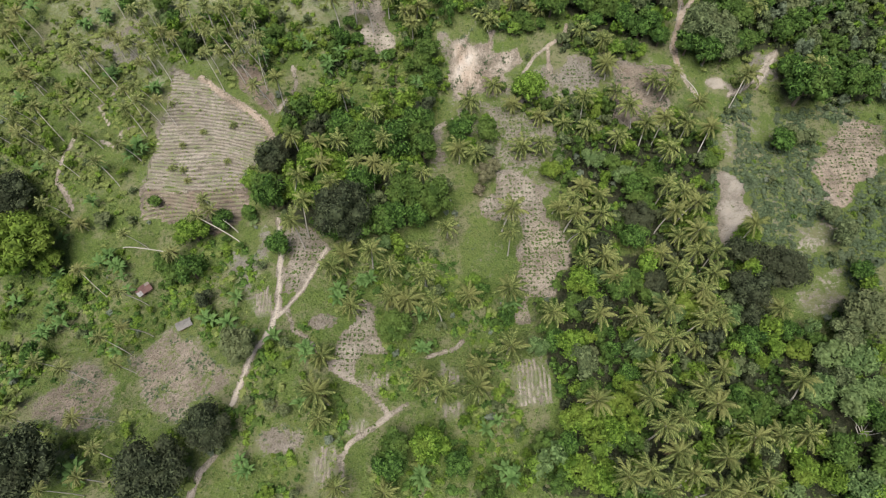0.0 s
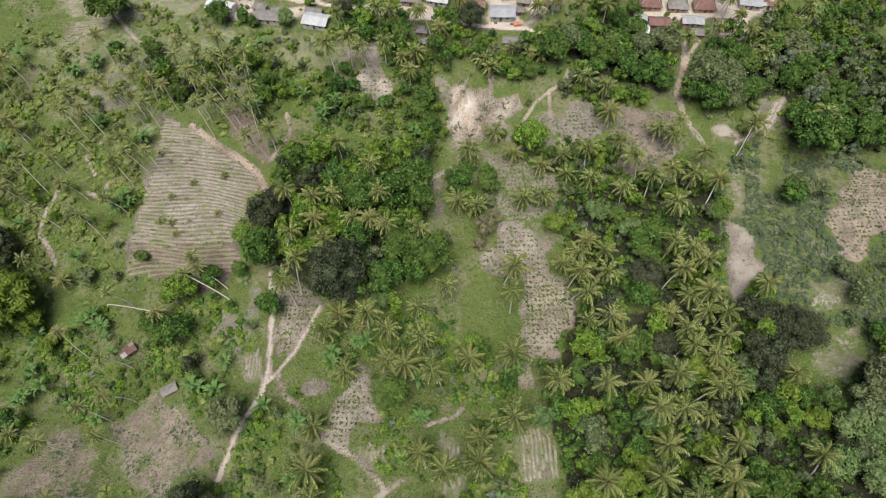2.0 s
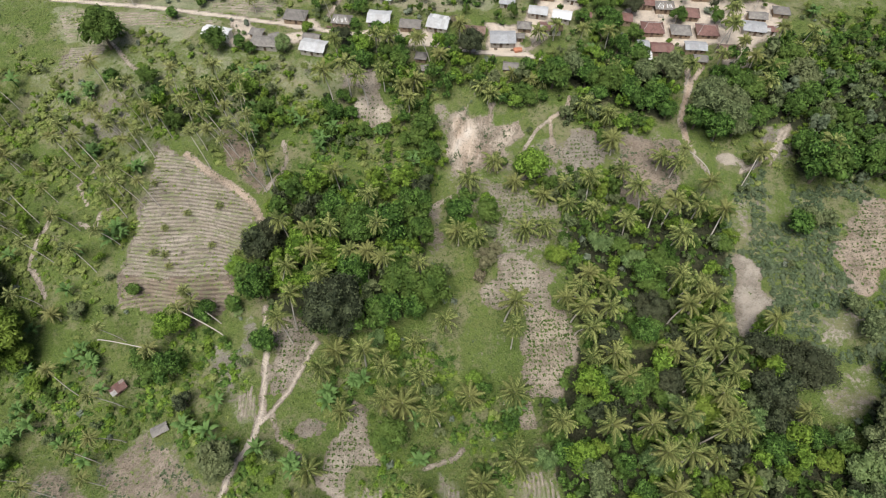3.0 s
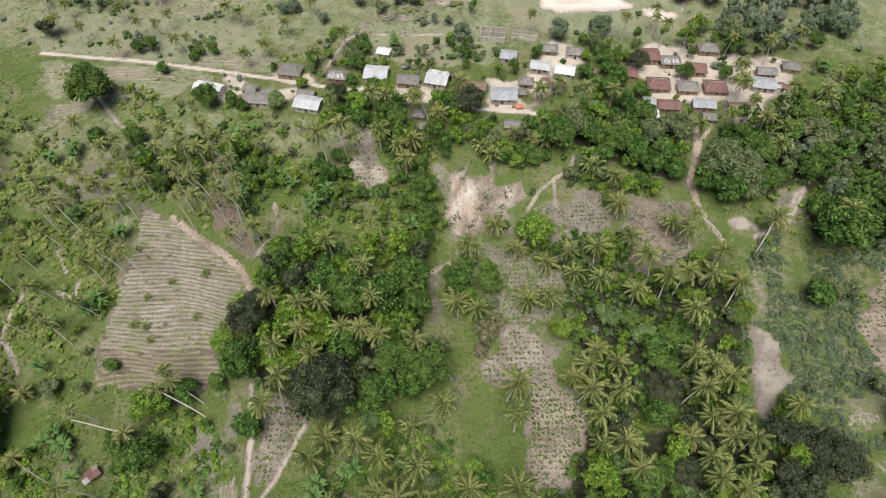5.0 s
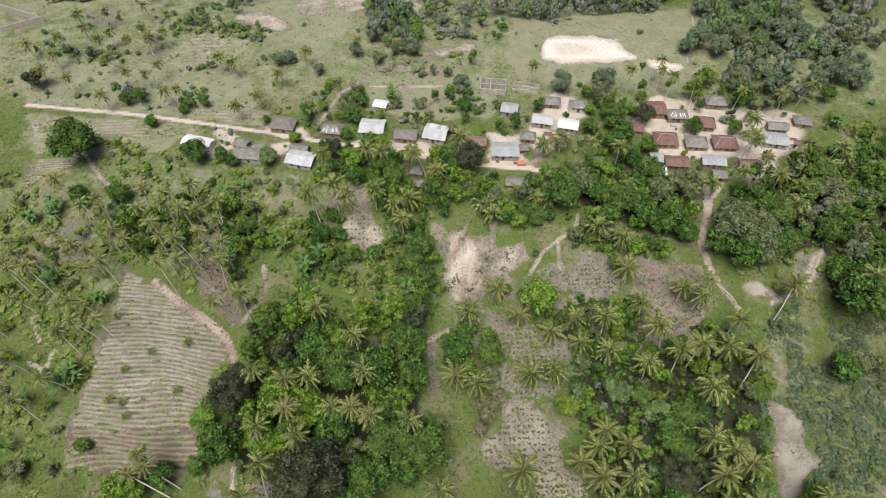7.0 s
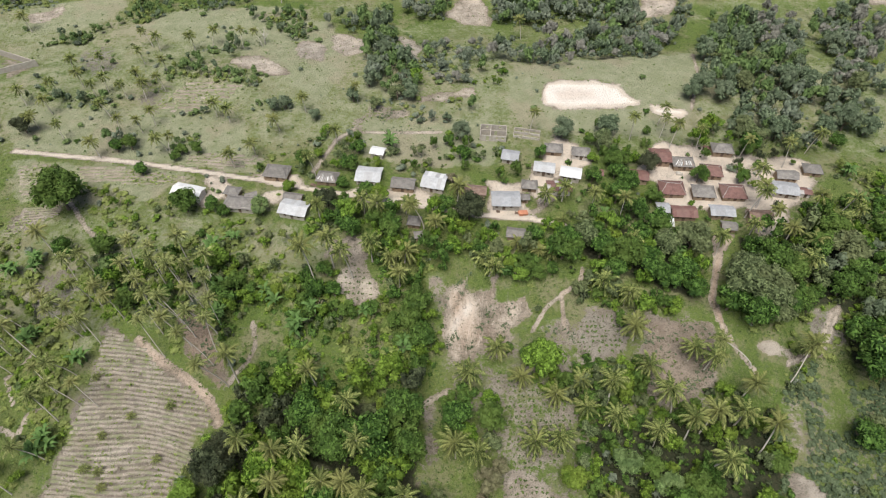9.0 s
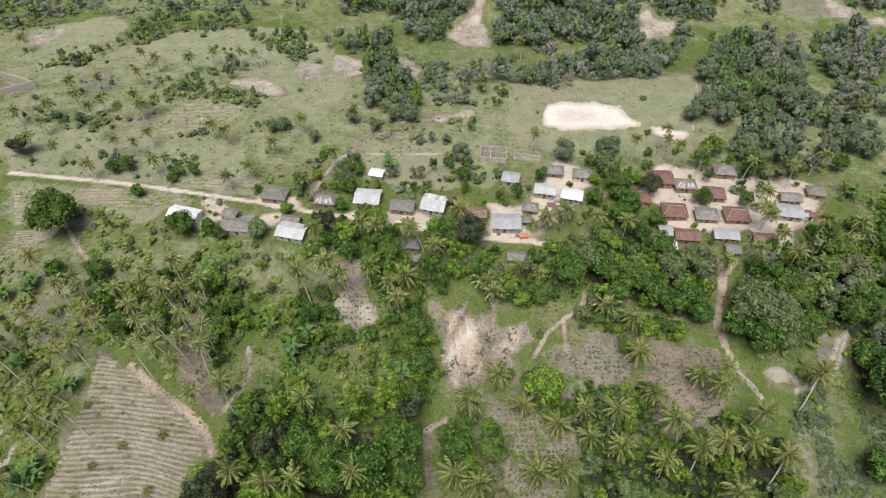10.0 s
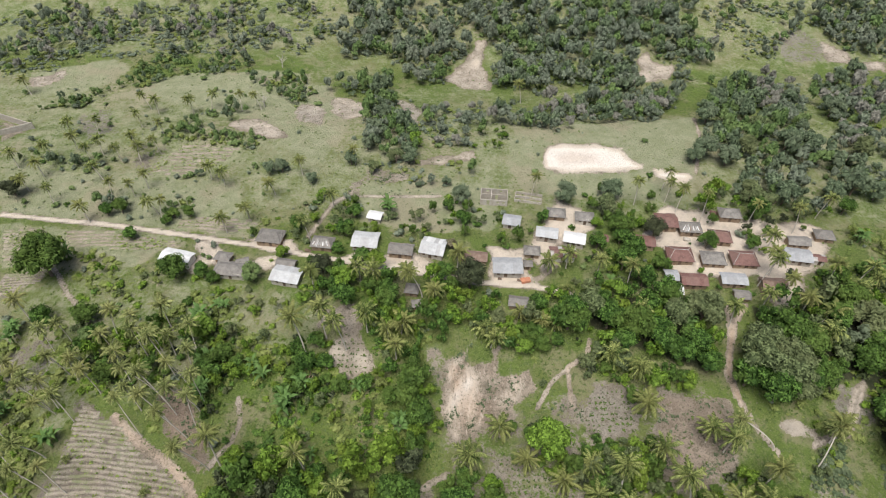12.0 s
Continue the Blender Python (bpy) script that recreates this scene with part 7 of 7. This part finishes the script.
def ridges(name, kind, poly):
    """Raised planting beds, one mesh a bed, following the slope."""
    p = np.array(poly)
    base = None
    lo, hi = p.min(0), p.max(0)
    cross = kind == "ridge_y"
    gap = {"garden": 1.5, "tilled_hill": 1.12, "field_foot": 1.12, "furrows_west": 1.9, "west_strip": 0.9}.get(name, {"ridge": 1.1, "ridge_m": 1.32, "ridge_pale": 1.5, "ridge_y": 0.95}[kind])
    lines = np.arange(lo[0 if cross else 1], hi[0 if cross else 1] + (6 if name in ("tilled_hill", "field_foot") else 0), gap)
    r = np.random.default_rng(len(name))
    for c in lines:
        s = np.arange(lo[1 if cross else 0], hi[1 if cross else 0], 0.6)
        off = c + 0.25 * np.sin(s / 6.0 + c * 0.3) + 0.9 * np.sin(s / 17.0) + 0.1 * np.sin(s / 1.3 + c * 2.1) + r.normal(0, 0.06, len(s))
        if name in ("tilled_hill", "field_foot"):  # the rows bend down along the path
            off = off - 0.006 * np.clip(s + 70, 0, None) ** 2 + 0.5 * np.sin(s / 4.7 + c / 5.0)
        xx, yy = (off, s) if cross else (s, off)
        ok = (inside(poly, xx, yy) > 0.1 + r.uniform(0, 0.8)) & (r.random(len(s)) > (0.007 if kind in ("ridge", "ridge_m") else 0.05))
        start = None
        for i in range(len(s) + 1):
            good = i < len(s) and ok[i]
            if good and start is None:
                start = i
            if not good and start is not None:
                if i - start > 3:
                    v, f = [], []
                    for k in range(start, i):
                        end = min(1.0, (k - start) / 2, (i - 1 - k) / 2)
                        hgt = (0.27 if name == "tilled_hill" else {"ridge": 0.19, "ridge_m": 0.26, "ridge_pale": 0.1, "ridge_y": 0.18}[kind]) * end * r.uniform(0.8, 1.2)
                        for o, zz in ((-0.36 * gap, -0.1), (-0.14 * gap, 0.9), (0.14 * gap, 0.9), (0.36 * gap, -0.1)):
                            X, Y = (xx[k] + o, yy[k]) if cross else (xx[k], yy[k] + o)
                            v.append((X, Y, height(X, Y) + 0.01 + zz * hgt))
                    for k in range(i - start - 1):
                        q = 4 * k
                        for e_ in range(3):
                            f.append((q + e_, q + 4 + e_, q + 5 + e_, q + 1 + e_) if not cross else (q + e_, q + 1 + e_, q + 5 + e_, q + 4 + e_))
                    base = base or tagged(new("tilled_field"), "tilled field of raised earth planting ridges", "field", kind="structure")
                    part("ridge", mesh("ridge", v, f, RIDGE_SOIL[kind], True), base)
                start = None


for name, kind, poly in RIDGED:
    ridges(name, kind, poly)

# ---- low weeds, seedlings ----


def tufts(name, xs, ys, size, material, label, blades=3):
    """Small ragged tufts, too many to count."""
    n = len(xs)
    r = np.random.default_rng(n)
    s = size * r.uniform(0.5, 1.5, n)
    z = terrain(xs, ys)
    vs = []
    for b in range(blades):
        t = r.uniform(0, 2 * np.pi, n)
        c, d = np.cos(t), np.sin(t)
        up = r.uniform(0.25, 0.8, n)
        w = 0.42 * s
        vs.append(np.stack([
            np.stack([xs, ys, z - 0.03], 1),
            np.stack([xs + c * s * 0.5 + d * w, ys + d * s * 0.5 - c * w, z + s * up], 1),
            np.stack([xs + c * s, ys + d * s, z + s * up * 0.7], 1),
            np.stack([xs + c * s * 0.5 - d * w, ys + d * s * 0.5 + c * w, z + s * up], 1)], 1))
    v = np.concatenate(vs).reshape(-1, 3)
    k = np.arange(len(v) // 4) * 4
    tri = np.concatenate([np.stack([k, k + 1, k + 2], 1), np.stack([k, k + 2, k + 3], 1)])
    tagged(new(name, trimesh(name, v, tri, material)), label, "weeds", kind="stuff")


def layer_at(key, x, y):
    i = np.clip(np.searchsorted(gy, y), 0, rows_ - 1)
    j = np.clip(np.searchsorted(gx, x), 0, cols_ - 1)
    return LAYER[key][i, j]


n = 46000
wy = 8 + 300 * rng.random(n) ** 1.35
wx = (rng.random(n) - 0.5) * (190 + 0.75 * wy)
patchy = np.sin(wx / 9 + 2 * np.sin(wy / 13)) * np.sin(wy / 8 + 1.5 * np.sin(wx / 11)) + rng.normal(0, 0.5, n)
keep = ((layer_at("soil", wx, wy) < 0.3) | (rng.random(n) < 0.3) & (layer_at("pale", wx, wy) < 0.84)) & (patchy > -0.3) & ((layer_at("dry", wx, wy) < 0.4) | (rng.random(n) < 0.25))
tufts("weeds", wx[keep], wy[keep], 0.44, WEED, "tangled green weeds and tall grass over the slope")
bx_, by_ = [], []
for poly in SANDY * 2 + [q for n_, k_, q in BARE]:
    p = np.array(poly)
    area = (p[:, 0].max() - p[:, 0].min()) * (p[:, 1].max() - p[:, 1].min())
    cx, cy = rng.uniform(p[:, 0].min(), p[:, 0].max(), int(area * 0.9)), rng.uniform(p[:, 1].min(), p[:, 1].max(), int(area * 0.9))
    clump = np.sin(cx / 2.6 + 2 * np.sin(cy / 3.7)) + np.sin(cy / 2.2 + 1.5 * np.sin(cx / 4.1)) + rng.normal(0, 0.5, len(cx))
    ok = (inside(poly, cx, cy) > 0.2) & (clump > 0.35)
    bx_.append(cx[ok]), by_.append(cy[ok])
tufts("dry_tufts", np.concatenate(bx_), np.concatenate(by_), 0.4, LEAF["s"], "low dusty tufts on bare washed earth", 4)
fx_, fy_ = [], []
for name, kind, poly in RIDGED:  # weeds coming up between the ridges
    p = np.array(poly)
    area = (p[:, 0].max() - p[:, 0].min()) * (p[:, 1].max() - p[:, 1].min())
    cx, cy = rng.uniform(p[:, 0].min(), p[:, 0].max(), int(area * 1.1)), rng.uniform(p[:, 1].min(), p[:, 1].max(), int(area * 1.1))
    clump = np.sin(cx / 4.6 + 2 * np.sin(cy / 3.7)) + np.sin(cy / 3.2 + 1.5 * np.sin(cx / 6.1)) + rng.normal(0, 0.8, len(cx))
    ok = (inside(poly, cx, cy) > 0.3) & (clump > 0.6)
    fx_.append(cx[ok]), fy_.append(cy[ok])
tufts("furrow_weeds", np.concatenate(fx_), np.concatenate(fy_), 0.42, LEAF["y"], "small green weeds sprouting between tilled ridges", 4)
sx_, sy_ = [], []
for poly in MOUNDED:
    p = np.array(poly)
    for yy in np.arange(p[:, 1].min(), p[:, 1].max(), 1.35):
        for xx in np.arange(p[:, 0].min(), p[:, 0].max(), 1.15):
            sx_.append(xx + rng.normal(0, 0.12)), sy_.append(yy + rng.normal(0, 0.12))
sx_, sy_ = np.array(sx_), np.array(sy_)
ok = np.zeros(len(sx_), bool)
for poly in MOUNDED:
    ok |= inside(poly, sx_, sy_) > 0.5
ok &= rng.random(len(sx_)) < 0.9
tufts("seedlings", sx_[ok], sy_[ok], 0.42, LEAF["g"], "rows of small seedlings planted on bare sandy soil", 4)
